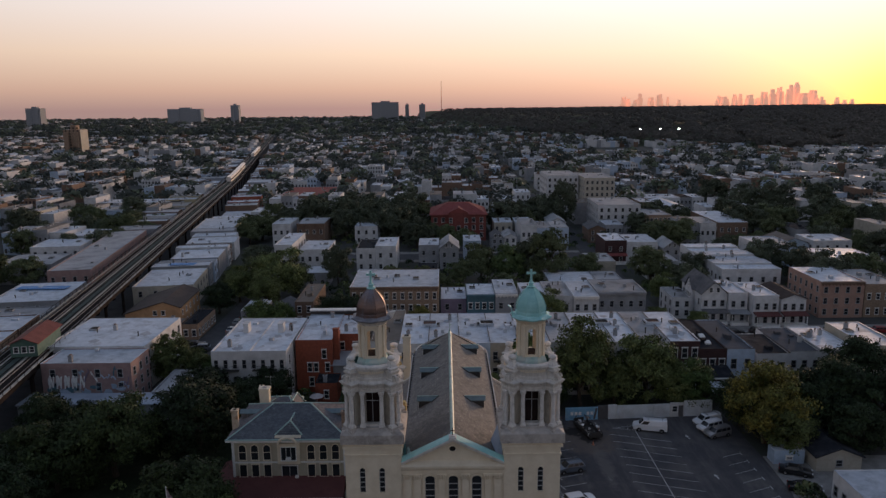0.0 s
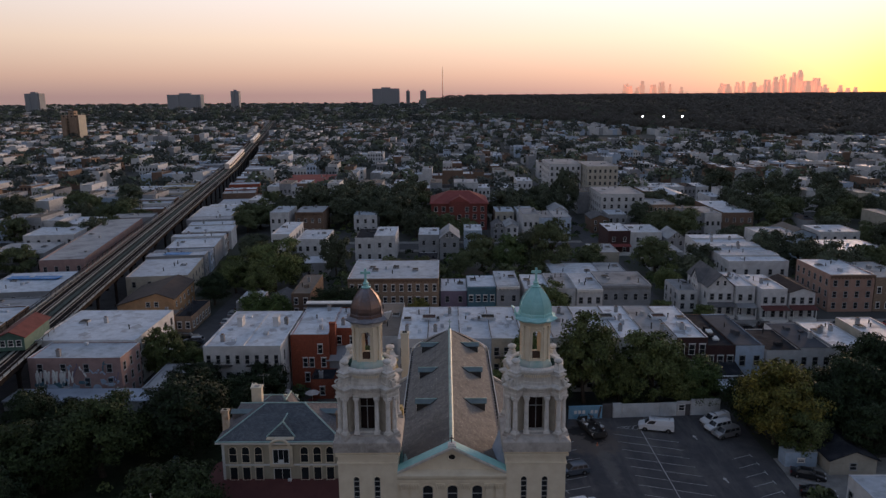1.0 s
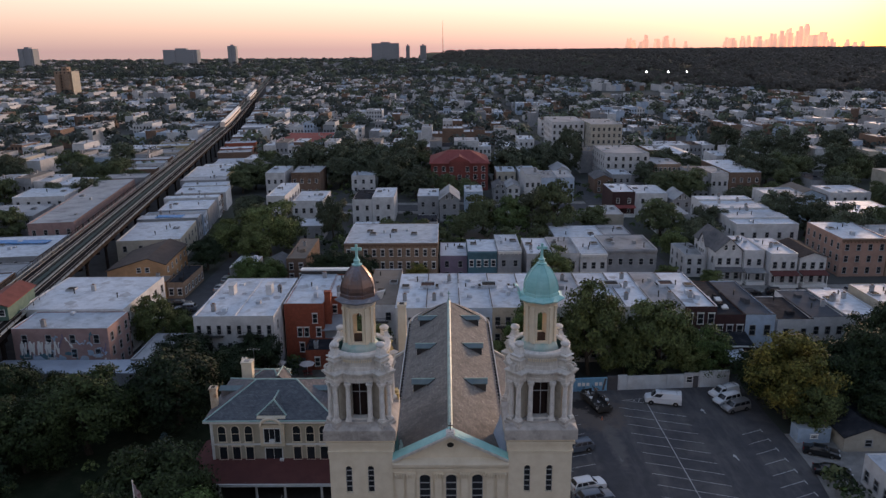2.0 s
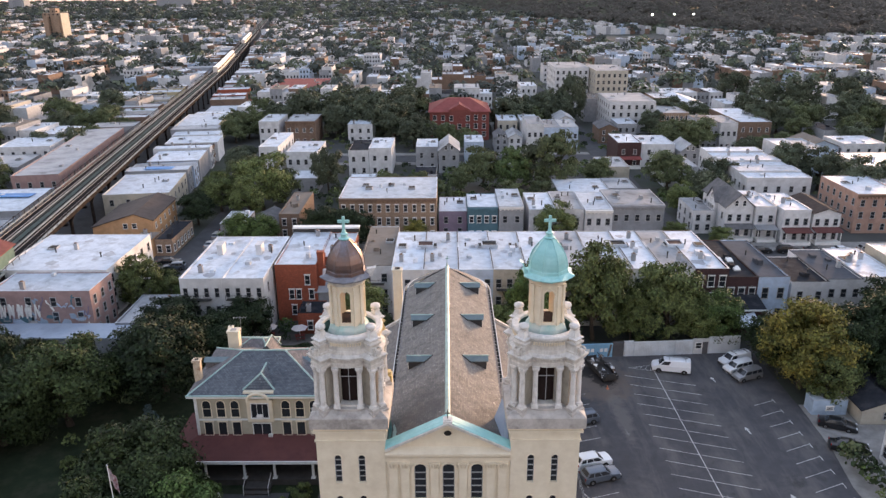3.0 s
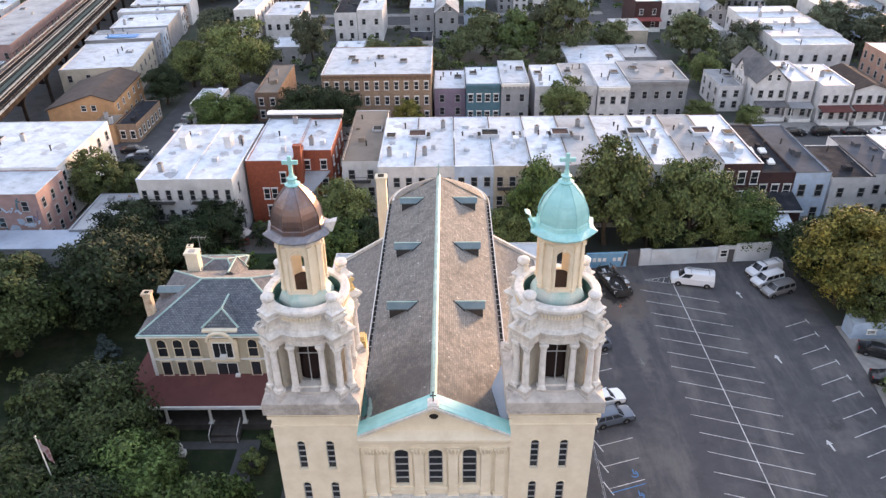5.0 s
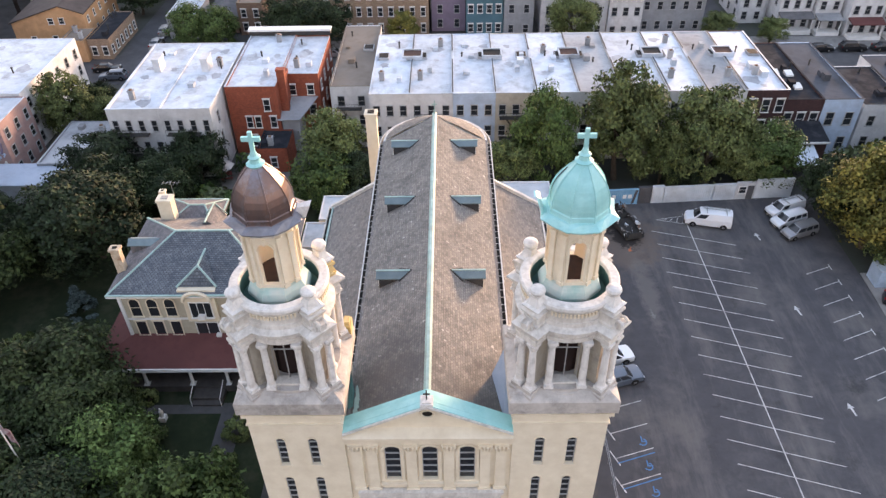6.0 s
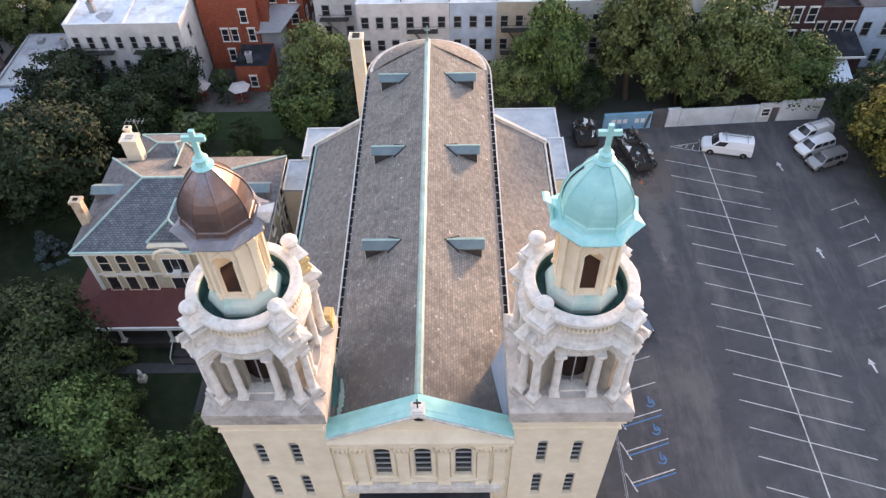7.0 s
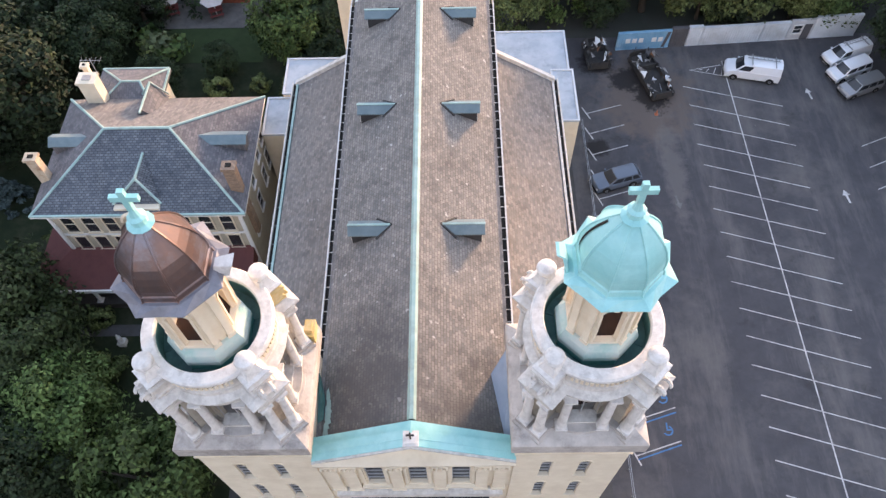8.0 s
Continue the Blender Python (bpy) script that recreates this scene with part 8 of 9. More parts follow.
def crown_mesh(name, mat_name, seed, rx, rz, clumps, per, leaf, zc, droop=False, cone=False):
    rg = np.random.default_rng(seed)
    P, Nn = [], []
    for i in range(clumps):
        u = rg.normal(size=3)
        u /= np.linalg.norm(u)
        if u[2] < -0.8:
            u[2] *= -0.5
        q = (0.55 + 0.52 * rg.random() ** 0.6)
        lump = 1 + 0.22 * math.sin(3.1 * u[0] + seed) * math.cos(2.3 * u[1] + seed * 0.7)
        c = np.array([u[0] * rx * q * lump, u[1] * rx * q * lump, zc + u[2] * rz * q * lump])
        if cone:
            hgt = rg.random()
            a = rg.random() * 6.283
            rr = rx * (1 - hgt) * (0.6 + 0.4 * rg.random())
            c = np.array([rr * math.cos(a), rr * math.sin(a), zc - rz + 2 * rz * hgt])
        cr = rx * (0.18 + 0.14 * rg.random()) * (0.5 if cone else 1)
        v = rg.normal(size=(per, 3))
        v /= np.linalg.norm(v, axis=1)[:, None]
        v[:, 2] = np.where(v[:, 2] < -0.4, -v[:, 2], v[:, 2])
        pts = c + v * cr * (0.35 + 0.95 * rg.random((per, 1))) * np.array([1, 1, 0.75])
        if droop:
            pts[:, 2] -= rg.random(per) * 2.2
        P.append(pts)
        Nn.append(v * 0.55 + u * 0.55 + rg.normal(size=(per, 3)) * 0.5)
    P, Nn = np.concatenate(P), np.concatenate(Nn)
    Nn /= np.linalg.norm(Nn, axis=1)[:, None]
    T = np.cross(Nn, rg.normal(size=P.shape))
    T /= np.linalg.norm(T, axis=1)[:, None]
    B = np.cross(Nn, T)
    s = leaf * (0.6 + 0.8 * rg.random((len(P), 1)))
    V = np.stack([P + T * s, P - T * s * 0.6 + B * s * 0.62, P - T * s * 0.6 - B * s * 0.62], axis=1).reshape(-1, 3)
    n = len(P)
    me = bpy.data.meshes.new(name)
    me.vertices.add(3 * n)
    me.vertices.foreach_set("co", V.astype(np.float32).ravel())
    me.loops.add(3 * n)
    me.loops.foreach_set("vertex_index", np.arange(3 * n, dtype=np.int32))
    me.polygons.add(n)
    me.polygons.foreach_set("loop_start", np.arange(0, 3 * n, 3, dtype=np.int32))
    me.materials.append(M[mat_name])
    me.update(calc_edges=True)
    return me


def trunk_mesh(seed, h, r, spread):
    rnd = random.Random(seed)
    b = MB()
    pts, p = [], Vector((0, 0, 0))
    for i in range(5):
        pts.append((p.copy(), r * (1 - i * 0.15)))
        p += Vector((rnd.uniform(-0.25, 0.25), rnd.uniform(-0.25, 0.25), h * 0.6 / 4))
    for (a, ra), (c, rc) in zip(pts, pts[1:]):
        b.tube(a, c, ra, 8, 0, rc)
    for i in range(7):
        a = i * 0.9 + rnd.random()
        s = pts[rnd.choice((2, 3, 4))][0]
        m = s + Vector((math.cos(a) * spread * 0.35, math.sin(a) * spread * 0.35, h * 0.14))
        e = m + Vector((math.cos(a) * spread * 0.35, math.sin(a) * spread * 0.35, h * 0.16))
        b.tube(s, m, r * 0.45, 6, 0, r * 0.28)
        b.tube(m, e, r * 0.28, 5, 0, r * 0.08)
    return b.mesh("trunk", ["bark"])


TREES = {}
for key, mt, seed, rx, rz, cl, per, leaf, zc, kw in (
        ("dark", "leaf_dark", 1, 4.6, 4.4, 90, 165, 0.215, 5.4, {}), ("dark2", "leaf_dark", 2, 5.0, 4.8, 95, 165, 0.215, 5.8, {}),
        ("mid", "leaf_mid", 3, 4.6, 4.3, 90, 165, 0.215, 5.2, {}), ("mid2", "leaf_mid", 4, 4.2, 4.7, 90, 165, 0.215, 5.6, {}),
        ("bright", "leaf_bright", 5, 4.4, 4.0, 90, 165, 0.205, 4.8, {}), ("yellow", "leaf_yellow", 6, 4.6, 4.8, 100, 165, 0.215, 5.6, {}),
        ("willow", "leaf_bright", 7, 3.6, 3.0, 60, 190, 0.22, 5.2, dict(droop=True)), ("spruce", "leaf_blue", 8, 1.5, 2.2, 70, 80, 0.17, 2.3, dict(cone=True)),
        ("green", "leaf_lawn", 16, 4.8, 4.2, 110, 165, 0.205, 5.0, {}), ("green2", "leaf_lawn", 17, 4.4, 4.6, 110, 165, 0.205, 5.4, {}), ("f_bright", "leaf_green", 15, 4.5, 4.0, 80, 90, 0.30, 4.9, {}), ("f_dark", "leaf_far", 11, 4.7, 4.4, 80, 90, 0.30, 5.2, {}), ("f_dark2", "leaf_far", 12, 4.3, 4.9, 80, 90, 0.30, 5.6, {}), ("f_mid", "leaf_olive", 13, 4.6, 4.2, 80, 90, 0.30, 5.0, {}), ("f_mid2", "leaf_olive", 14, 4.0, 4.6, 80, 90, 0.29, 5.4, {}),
        ("shrub", "leaf_mid", 9, 1.2, 0.9, 22, 100, 0.14, 0.8, {})):
    TREES[key] = (crown_mesh("crown", mt, seed, rx, rz, cl, per, leaf, zc, **kw), trunk_mesh(seed, zc + rz * 0.4, 0.09 * rx if key not in ("shrub", "spruce") else 0.06, rx * 0.8))
LABEL = dict(green="round green broadleaf tree on the lawn", green2="tall green tree with a full crown", dark="dark green broadleaf tree with a dense crown", dark2="tall dark green broadleaf tree", mid="green broadleaf tree with an uneven crown", mid2="tall green broadleaf tree",
             bright="bright green young tree", yellow="large tree with yellowing autumn leaves", f_bright="fresh green tree in a garden", f_dark="dark green tree in a garden", f_dark2="tall dark green garden tree", f_mid="green tree among the houses", f_mid2="tall green tree among houses", willow="drooping light green willow", spruce="small blue spruce on the lawn", shrub="low green garden shrub")
trnd = random.Random(21)


def tree(kind, x, y, s=1.0, sz=None):
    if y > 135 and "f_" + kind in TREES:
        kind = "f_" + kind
    FOOT.append((x - 3, x + 3, y - 3, y + 3))
    t = thing("tree" if kind not in ("shrub",) else "shrub", LABEL[kind], "tree" if kind != "shrub" else "shrub", x, y, 0, trnd.uniform(0, 360), group="trees" if kind != "shrub" else "shrubs")
    t.scale = (s, s, sz or s)
    part("crown", TREES[kind][0], None, t)
    part("trunk", TREES[kind][1], None, t)
    return t


for k, x, y, s, *hs in (
        # behind the lot and the church
        ("bright", 14.3, 55.8, 0.95, 1.45), ("mid2", 24.4, 56.5, 1.18, 1.5), ("mid2", 30.4, 55.0, 0.62, 0.85), ("mid", 36.4, 56.2, 1.16, 1.36), ("mid2", 41.0, 55.0, 0.8, 0.85), ("bright", 44.6, 55.0, 0.95, 0.95), ("dark", 19.0, 55.0, 0.55), ("mid", 9.8, 54.0, 0.75), ("dark", 33.0, 54.6, 0.55),
        # large yellowing tree and its neighbours
        ("yellow", 52.0, 40.8, 1.22, 1.25), ("mid", 54.0, 37.2, 0.85), ("dark", 50.6, 47.5, 0.85), ("dark", 60.0, 44.0, 1.1), ("dark2", 66.0, 47.0, 1.15), ("dark", 57.5, 48.0, 0.9), ("dark2", 72.0, 42.0, 1.1), ("dark", 64, 36, 0.9), ("dark2", 75, 56, 1.2), ("dark", 84, 50, 1.1),
        # behind the rectory
        ("mid2", -14.6, 57.0, 0.95), ("willow", -15.2, 50.5, 1.0), ("dark", -11.5, 52.0, 0.7), ("dark", -33.0, 56.0, 0.8), ("dark", -36.5, 53.0, 0.75), ("dark", -45.2, 54.0, 1.0, 0.9), ("dark2", -41.6, 40.0, 1.4, 1.15), ("dark", -36.0, 48.0, 0.8),
        ("green2", -51.5, 31.5, 1.3, 1.25), ("green", -58.0, 27.0, 1.1), ("dark", -60.0, 39.0, 0.75, 0.85), ("dark2", -67.0, 41.0, 0.8, 0.9), ("dark", -57.0, 46.6, 0.5), ("mid", -62.5, 46.8, 0.5), ("dark", -69.0, 47.0, 0.55), ("green2", -64.0, 30.0, 0.9), ("dark", -50.5, 40.5, 0.6), ("dark", -47.5, 46.5, 0.65), ("dark", -40.0, 49.5, 0.6), ("mid2", -57.2, 70.5, 0.9), ("mid", -52.5, 72.5, 0.6), ("bright", -48.8, 71.5, 0.5), ("dark", -55.0, 78.0, 0.5), ("dark", -28.5, 44.0, 0.5),
        ("dark", -66.0, 22.0, 1.0), ("dark2", -70.0, 14.0, 1.1), ("dark", -58, 14, 1.0), ("dark", -22.5, 47.5, 0.4), ("dark", -10.5, 46.5, 0.5),
        # front lawn
        ("green", -35.2, 15.0, 1.2, 1.1), ("green2", -31.8, 11.5, 0.95), ("bright", -27.6, 7.5, 0.95), ("dark2", -30.5, 3.0, 0.9), ("willow", -20.0, 3.0, 1.1), ("green", -36.0, 5.0, 1.0), ("dark", -40, 0, 1.0), ("bright", -17.5, -3.0, 0.8),
        # street and garden trees
        ("bright", -47.5, 103.8, 0.85), ("bright", -42.0, 103.5, 0.8), ("dark2", -21.5, 101.5, 0.9), ("dark", -27.5, 101.0, 1.05), ("yellow", -7.0, 103.0, 0.6), ("mid", 24.5, 103.0, 1.0), ("mid", 52.0, 103.0, 0.6), ("mid", -49.5, 134.0, 1.5), ("mid", -59.5, 150.0, 1.15), ("dark2", -66.0, 171.0, 0.9), ("mid2", -51.0, 124.5, 1.0), ("dark", -63.0, 121.0, 0.85), ("mid", -60.5, 133.0, 1.0), ("mid", -64.5, 141.0, 0.9), ("mid", -46.0, 142.0, 0.95), ("dark2", -34.5, 151.0, 0.9, 1.25), ("dark", -67.0, 186.0, 0.7),
        ("mid", -16.0, 145.0, 0.8), ("mid", -8.0, 150.0, 0.7), ("mid", 11.0, 158.0, 1.2), ("bright", 20.0, 158.0, 1.2), ("mid2", 32.0, 153.0, 1.25, 1.75), ("dark2", 26.5, 158.0, 0.9, 1.3), ("mid", 64.0, 150.5, 1.25), ("mid", 18.0, 138.0, 0.7), ("mid", 26.0, 140.0, 0.7), ("mid2", 101.0, 234.0, 0.9), ("mid", 108.5, 196.0, 0.8), ("dark2", 158.0, 275.0, 1.7), ("dark", 148.0, 288.0, 1.6), ("dark2", 185.0, 287.0, 1.6), ("dark2", 142.0, 312.0, 1.6), ("dark", 132.0, 262.0, 1.4), ("mid", 140.0, 240.0, 1.3), ("dark", 168.0, 250.0, 1.5), ("mid2", 131.0, 216.0, 1.1), ("dark", 100.0, 266.0, 1.0), ("mid", 150.0, 215.0, 1.2), ("mid", 45.0, 158.0, 0.9), ("dark", 99.5, 176.0, 0.7), ("mid", 8, 205, 0.9), ("dark2", 38, 262, 1.3), ("mid", 61.0, 129.0, 0.8), ("mid", -2, 138, 0.7), ("mid", 62, 102.5, 0.5), ("mid", 4, 152, 0.8),
        ("dark2", 55.0, 266.0, 1.4, 2.0), ("dark", 46.0, 262.0, 1.5), ("dark2", 26.0, 250.0, 1.4), ("dark2", 62, 212, 0.6),
        # park by the school
        ("dark", -12.0, 214.0, 1.2), ("dark2", -22.0, 228.0, 1.4), ("dark", -32.0, 240.0, 1.6), ("dark2", -44.0, 252.0, 1.7), ("dark", -20.0, 252.0, 1.6), ("dark2", -58.0, 250.0, 1.5), ("dark", -44.0, 238.0, 1.4), ("mid", -8.0, 222.0, 0.9), ("mid", 0.0, 219.0, 0.9), ("dark", -34.0, 262.0, 1.6), ("dark2", -16.0, 270.0, 1.6), ("mid", -79.0, 234.0, 1.2), ("mid", -82.0, 226.0, 1.1), ("dark", -62, 268, 1.5)):
    tree(k, x, y, s, *hs)
tree("spruce", -40.0, 30.3, 1.25, 0.85)
for x, y in ((-26.8, 12.6), (-18.5, 13.5), (-19.6, 10.0), (-28.5, 17.5), (-33.5, 20.5), (-35.0, 26.0), (-44, 24), (-17.2, 16.5), (-22.6, 44.6), (-18.0, 45.2), (-14.5, 44.0), (-47, 22)):
    tree("shrub", x, y, trnd.uniform(0.8, 1.3))


# ---- the city beyond
NEAR_FOOT = list(FOOT)


def in_keepout(x, y):
    if abs(x - el_x(y)) < 13:
        return True
    if -86 < x < 116 and y < 125 or -86 < x < 55 and y < 205 or x < -70 and y < 20 and x > -130:
        return True
    if -72 < x < 22 and 195 < y < 285:
        return True
    if y < 400 and abs(x) < 260:
        return any(a - 4.2 < x < b + 4.2 and c - 9.5 < y < d + 9.5 for a, b, c, d in NEAR_FOOT)
    return False


def hill_z(x, y):
    """The wooded ridge towards the sunset."""
    foot = 600 + max(0, 380 - x) * 2.6
    if x < 120:
        foot += (120 - x) * 6
    t = (y - foot) / 900.0
    s = max(0.0, min(1.0, t))
    z = 36 * s * s * (3 - 2 * s)
    return z


frnd = random.Random(77)
walls = ["w_white", "w_cream", "b_brown", "w_grey", "w_white", "w_white", "b_brown", "w_lblue", "w_grey", "w_white"]
roofs = ["whiteroof", "greyroof", "whiteroof", "darkroof", "whiteroof", "greyroof", "whiteroof", "greyroof", "tanroof", "whiteroof"]
vw = []
for k in range(10):
    nm = "terraced_house"
    o = house({"w_white": "white", "w_cream": "cream", "b_brown": "brown brick", "w_grey": "grey", "b_tan": "tan brick", "b_red": "red brick", "w_lblue": "pale blue", "w_yellow": "pale yellow"}[walls[k]] + " terraced house with a flat " + {"whiteroof": "silvered", "greyroof": "grey", "darkroof": "black", "tanroof": "brown"}[roofs[k]] + " roof",
              -3.1, 3.1, 0, 17, 7.0 + (k % 3) * 1.4, walls[k], roofs[k], 3, 2, hatch=k % 2 == 0, name=nm, group="terraced houses", plain=True, seed=100 + k)
    vw.append(o)
nhouse = 0
farboxes = MB()
WK = ["w_white", "w_cream", "b_brown", "w_grey", "b_tan", "w_lblue", "whiteroof", "greyroof", "darkroof", "tanroof", "b_red", "glass", "w_dark"]
used = set()
fartrees = []


def place(x, y, rz):
    """One house with its front towards the street, as a thing when near, else part of the far roofs."""
    global nhouse
    if in_keepout(x, y) or hill_z(x, y) > 2:
        return
    if frnd.random() < 0.13:
        fartrees.append((x, y, frnd.uniform(0.8, 1.5)))
        return
    if nhouse < 210 and y < 330 and abs(x) < 215:
        k = frnd.choice((0, 0, 1, 2, 3, 4, 5, 5, 6, 7, 8, 9, 9))
        if k not in used:
            used.add(k)
            vw[k].matrix_basis = pose(x, y, 0, 0, 0, rz)
        else:
            copy_thing(vw[k], pose(x, y, 0, 0, 0, rz))
        nhouse += 1
        return
    w, d, h = 3.1, 8.5, frnd.choice((6.5, 7.5, 8.5, 9.5, 10.5))
    wi, ri = frnd.choice((0, 0, 0, 0, 2, 2, 3, 3, 5)), frnd.choice((6, 6, 6, 7, 7, 8, 9))
    n0 = len(farboxes.v)
    farboxes.box(-w, -d, 0, w, d, h, wi, ri)
    farboxes.box(-w, -d, h, w, -d + 0.3, h + 0.4, wi).box(-w, d - 0.3, h, w, d, h + 0.5, wi).box(-w, -d + 0.3, h, -w + 0.25, d - 0.3, h + 0.35, wi)
    qx, qy = frnd.uniform(-2, 1.5), frnd.uniform(-5, 5)
    farboxes.box(qx, qy, h, qx + 0.9, qy + 1.1, h + 1.2, frnd.choice((6, 7, 2)))
    if y < 620:
        for fz in (1.2, 4.2, 7.2):
            if fz + 1.8 < h:
                for fx in (-2.0, 0, 2.0):
                    farboxes.box(fx - 0.45, -d - 0.03, fz, fx + 0.45, -d - 0.001, fz + 1.5, 11)
    farboxes.turned(pose(x, y, 0, 0, 0, rz), n0)


def yard_trees(x, y, p):
    if frnd.random() < p and abs(x - el_x(y)) > 14 and not (-86 < x < 116 and y < 125 or -86 < x < 55 and y < 205) and not (y < 400 and any(a - 1 < x < b + 1 and c - 1 < y < d + 1 for a, b, c, d in NEAR_FOOT)):
        fartrees.append((x, y, frnd.uniform(0.75, 1.4)))


for j in range(-1, 13):
    y0 = 105 + 101.5 * j
    for i in range(-12, 14):
        xa = -46.5 + 107 * i
        if y0 > 450 and frnd.random() < 0.06:
            continue
        x = xa + 3.5
        while x < xa + 95:
            if -153 < x < -49 and y0 > 150 and x > -75:
                x += 6.25
                continue
            if abs(x) < 330 + y0 * 0.62:
                sh = 0.0
                xs = x
                if x < -75:
                    sh = EL_SLOPE * (y0 - 85)
                    xs = x + sh
                j1 = frnd.uniform(-1, 1)
                place(xs, y0 + 9 + j1, 0)
                place(xs, y0 + 72 + j1, 180)
                yard_trees(xs + frnd.uniform(-3, 3), y0 + frnd.uniform(26, 40), 0.62)
                yard_trees(xs + frnd.uniform(-3, 3), y0 + frnd.uniform(42, 56), 0.62)
                yard_trees(xs, y0 - 3, 0.25)
                yard_trees(xs, y0 + 84, 0.25)
            x += 6.25
for j in range(1, 13):                # the wedge between the avenue and the square blocks
    y0 = 105 + 101.5 * j
    for dy, rz in ((9, 0), (72, 180)):
        x = el_x(y0 + dy) + 30
        while x < -53 and x < el_x(y0 + dy) + 240:
            if not -156 < x < -150:
                place(x, y0 + dy, rz)
            yard_trees(x, y0 + frnd.uniform(26, 40), 0.6)
            yard_trees(x, y0 + frnd.uniform(42, 56), 0.6)
            x += 6.25
def in_keepout_shop(x, y):
    return y < 400 and any(a - 7 < x < b + 7 and c - 12 < y < d + 2 for a, b, c, d in NEAR_FOOT)


# low buildings along the avenue
for side in (-1, 1):
    y = -20.0
    while y < 900:
        d = frnd.uniform(7, 13)
        xx = el_x(y) + side * 17.5
        skip = side > 0 and y < 128
        if not skip and not in_keepout_shop(xx, y):
            h = frnd.choice((4.5, 7.0, 7.5, 8.0))
            if y < 330 and nhouse < 250:
                wl = frnd.choice(("b_brown", "w_cream", "w_grey", "b_tan", "w_white", "w_yellow", "b_red"))
                rf = frnd.choice(("whiteroof", "whiteroof", "greyroof"))
                house("low shop building with a pale flat roof beside the railway", -d / 2, d / 2, -8, 8, h, wl, rf, 3, 2 if h > 5 else 1, name="shop_building", group="shops along the avenue", plain=True, seed=int(y * 3 + side))
                q = [o for o in bpy.data.objects if o.name.startswith("shop_building")]
                q = max(q, key=lambda o: o.name)
                q.matrix_basis = pose(xx, y + d / 2, 0, 0, 0, 9.8 - side * 90)
                nhouse += 1
            else:
                n0 = len(farboxes.v)
                farboxes.box(-d / 2, -8, 0, d / 2, 8, h, frnd.choice((0, 1, 2, 3, 4)), frnd.choice((6, 6, 7)))
                farboxes.turned(pose(xx, y + d / 2, 0, 0, 0, 9.8 - side * 90), n0)
        y += d + 0.05
# the far town: scattered flat roofs to the horizon
for k in range(5200):
    y = 1420 + (frnd.random() ** 1.6) * 3000
    x = frnd.uniform(-0.72, 0.72) * y
    if hill_z(x, y) > 2:
        continue
    w, d, h = frnd.uniform(4, 14), frnd.uniform(5, 14), frnd.choice((6, 7, 8, 9, 10, 12, 14))
    n0 = len(farboxes.v)
    # wall mix kept grey and dark in place of distance haze
    farboxes.box(-w, -d, 0, w, d, h, frnd.choice((0, 2, 3, 3, 3, 12, 12)), frnd.choice((6, 7, 7, 8, 8, 9)))
    farboxes.turned(pose(x, y, 0, 0, 0, frnd.choice((0, 8, 30, 90))), n0)
tagged(part("distant_houses", farboxes, WK), "pale flat roofs of distant houses in rows", "houses", kind="stuff")
for k in range(10):
    if k not in used:
        vw[k].matrix_basis = pose(-190 - 8 * k, 60, 0)

# larger blocks on the horizon
FARB = [(-1290, 2250, 46, 34, 66, "brown"), (-939, 2600, 120, 40, 60, "brown"), (-786, 2700, 30, 26, 72, "brown"), (-250, 3050, 112, 40, 80, "brown"), (-160, 3100, 16, 16, 70, "brown"), (-95, 3100, 26, 20, 70, "brown"),
        (-440, 800, 20, 18, 34, "tan")]
for x, y, w, d, h, c in FARB:
    t = thing("apartment_tower", "distant grey apartment tower block" if c == "brown" else "tan brick apartment tower with a pale side", "apartment block", x, y, 0, group="distant towers")
    b = MB()
    b.box(-w / 2, -d / 2, 0, w / 2, d / 2, h).box(-w / 6, -d / 4, h, w / 6, d / 4, h + 5)
    b.box(-w / 2 + w * 0.1, -d / 2 - 3, 0, -w / 2 + w * 0.35, -d / 2, h - 3).box(w / 2 - w * 0.35, -d / 2 - 3, 0, w / 2 - w * 0.1, -d / 2, h - 3)
    # grey instead of brown walls: haze put into the colour of the far towers
    part("wall", b, "w_grey" if c == "brown" else "b_tan", t)
    if c == "tan":
        # cream sheet paints the sunset light that falls on the east face
        b = MB()
        b.box(w / 2, -d / 2, 0, w / 2 + 0.4, d / 2, h)
        part("pale_side", b, "w_cream", t)
        for i in range(11):
            for q in range(4):
                g2 = MB()
                g2.box(-w / 2 + 2.5 + q * 4.6, -d / 2 - 0.1, 2 + i * 3.3, -w / 2 + 4 + q * 4.6, -d / 2 - 0.02, 3.8 + i * 3.3)
                part("window", g2, "glass", t)
mast = MB()
mast.tube((-12, 3000, 0), (-12, 3000, 165), 1.6, 6, 0, 0.5)
tagged(part("radio_mast", mast, "steel"), "thin distant radio mast above the roofs", "mast")

# wooded ridge
nx, ny = 120, 60
hv, hf = [], []
for j in range(ny):
    for i in range(nx):
        y = 560 + (j / (ny - 1)) ** 1.5 * 3600
        x = -150 + i / (nx - 1) * (150 + 0.95 * y + 300)
        hv.append((x, y, hill_z(x, y) - 0.6 + (6 * noise.noise(Vector((x / 60, y / 60, 0))) if hill_z(x, y) > 4 else 0)))
for j in range(ny - 1):
    for i in range(nx - 1):
        a = j * nx + i
        hf.append((a, a + 1, a + nx + 1, a + nx))
hm = MB()
hm.v, hm.f, hm.m = hv, hf, [0] * len(hf)
tagged(part("wooded_ridge", hm, surf("forest_floor", (0.022, 0.032, 0.014), (0.04, 0.05, 0.022), 0.02, 0.95)), "dark wooded ridge below the sunset", "hill", kind="structure")

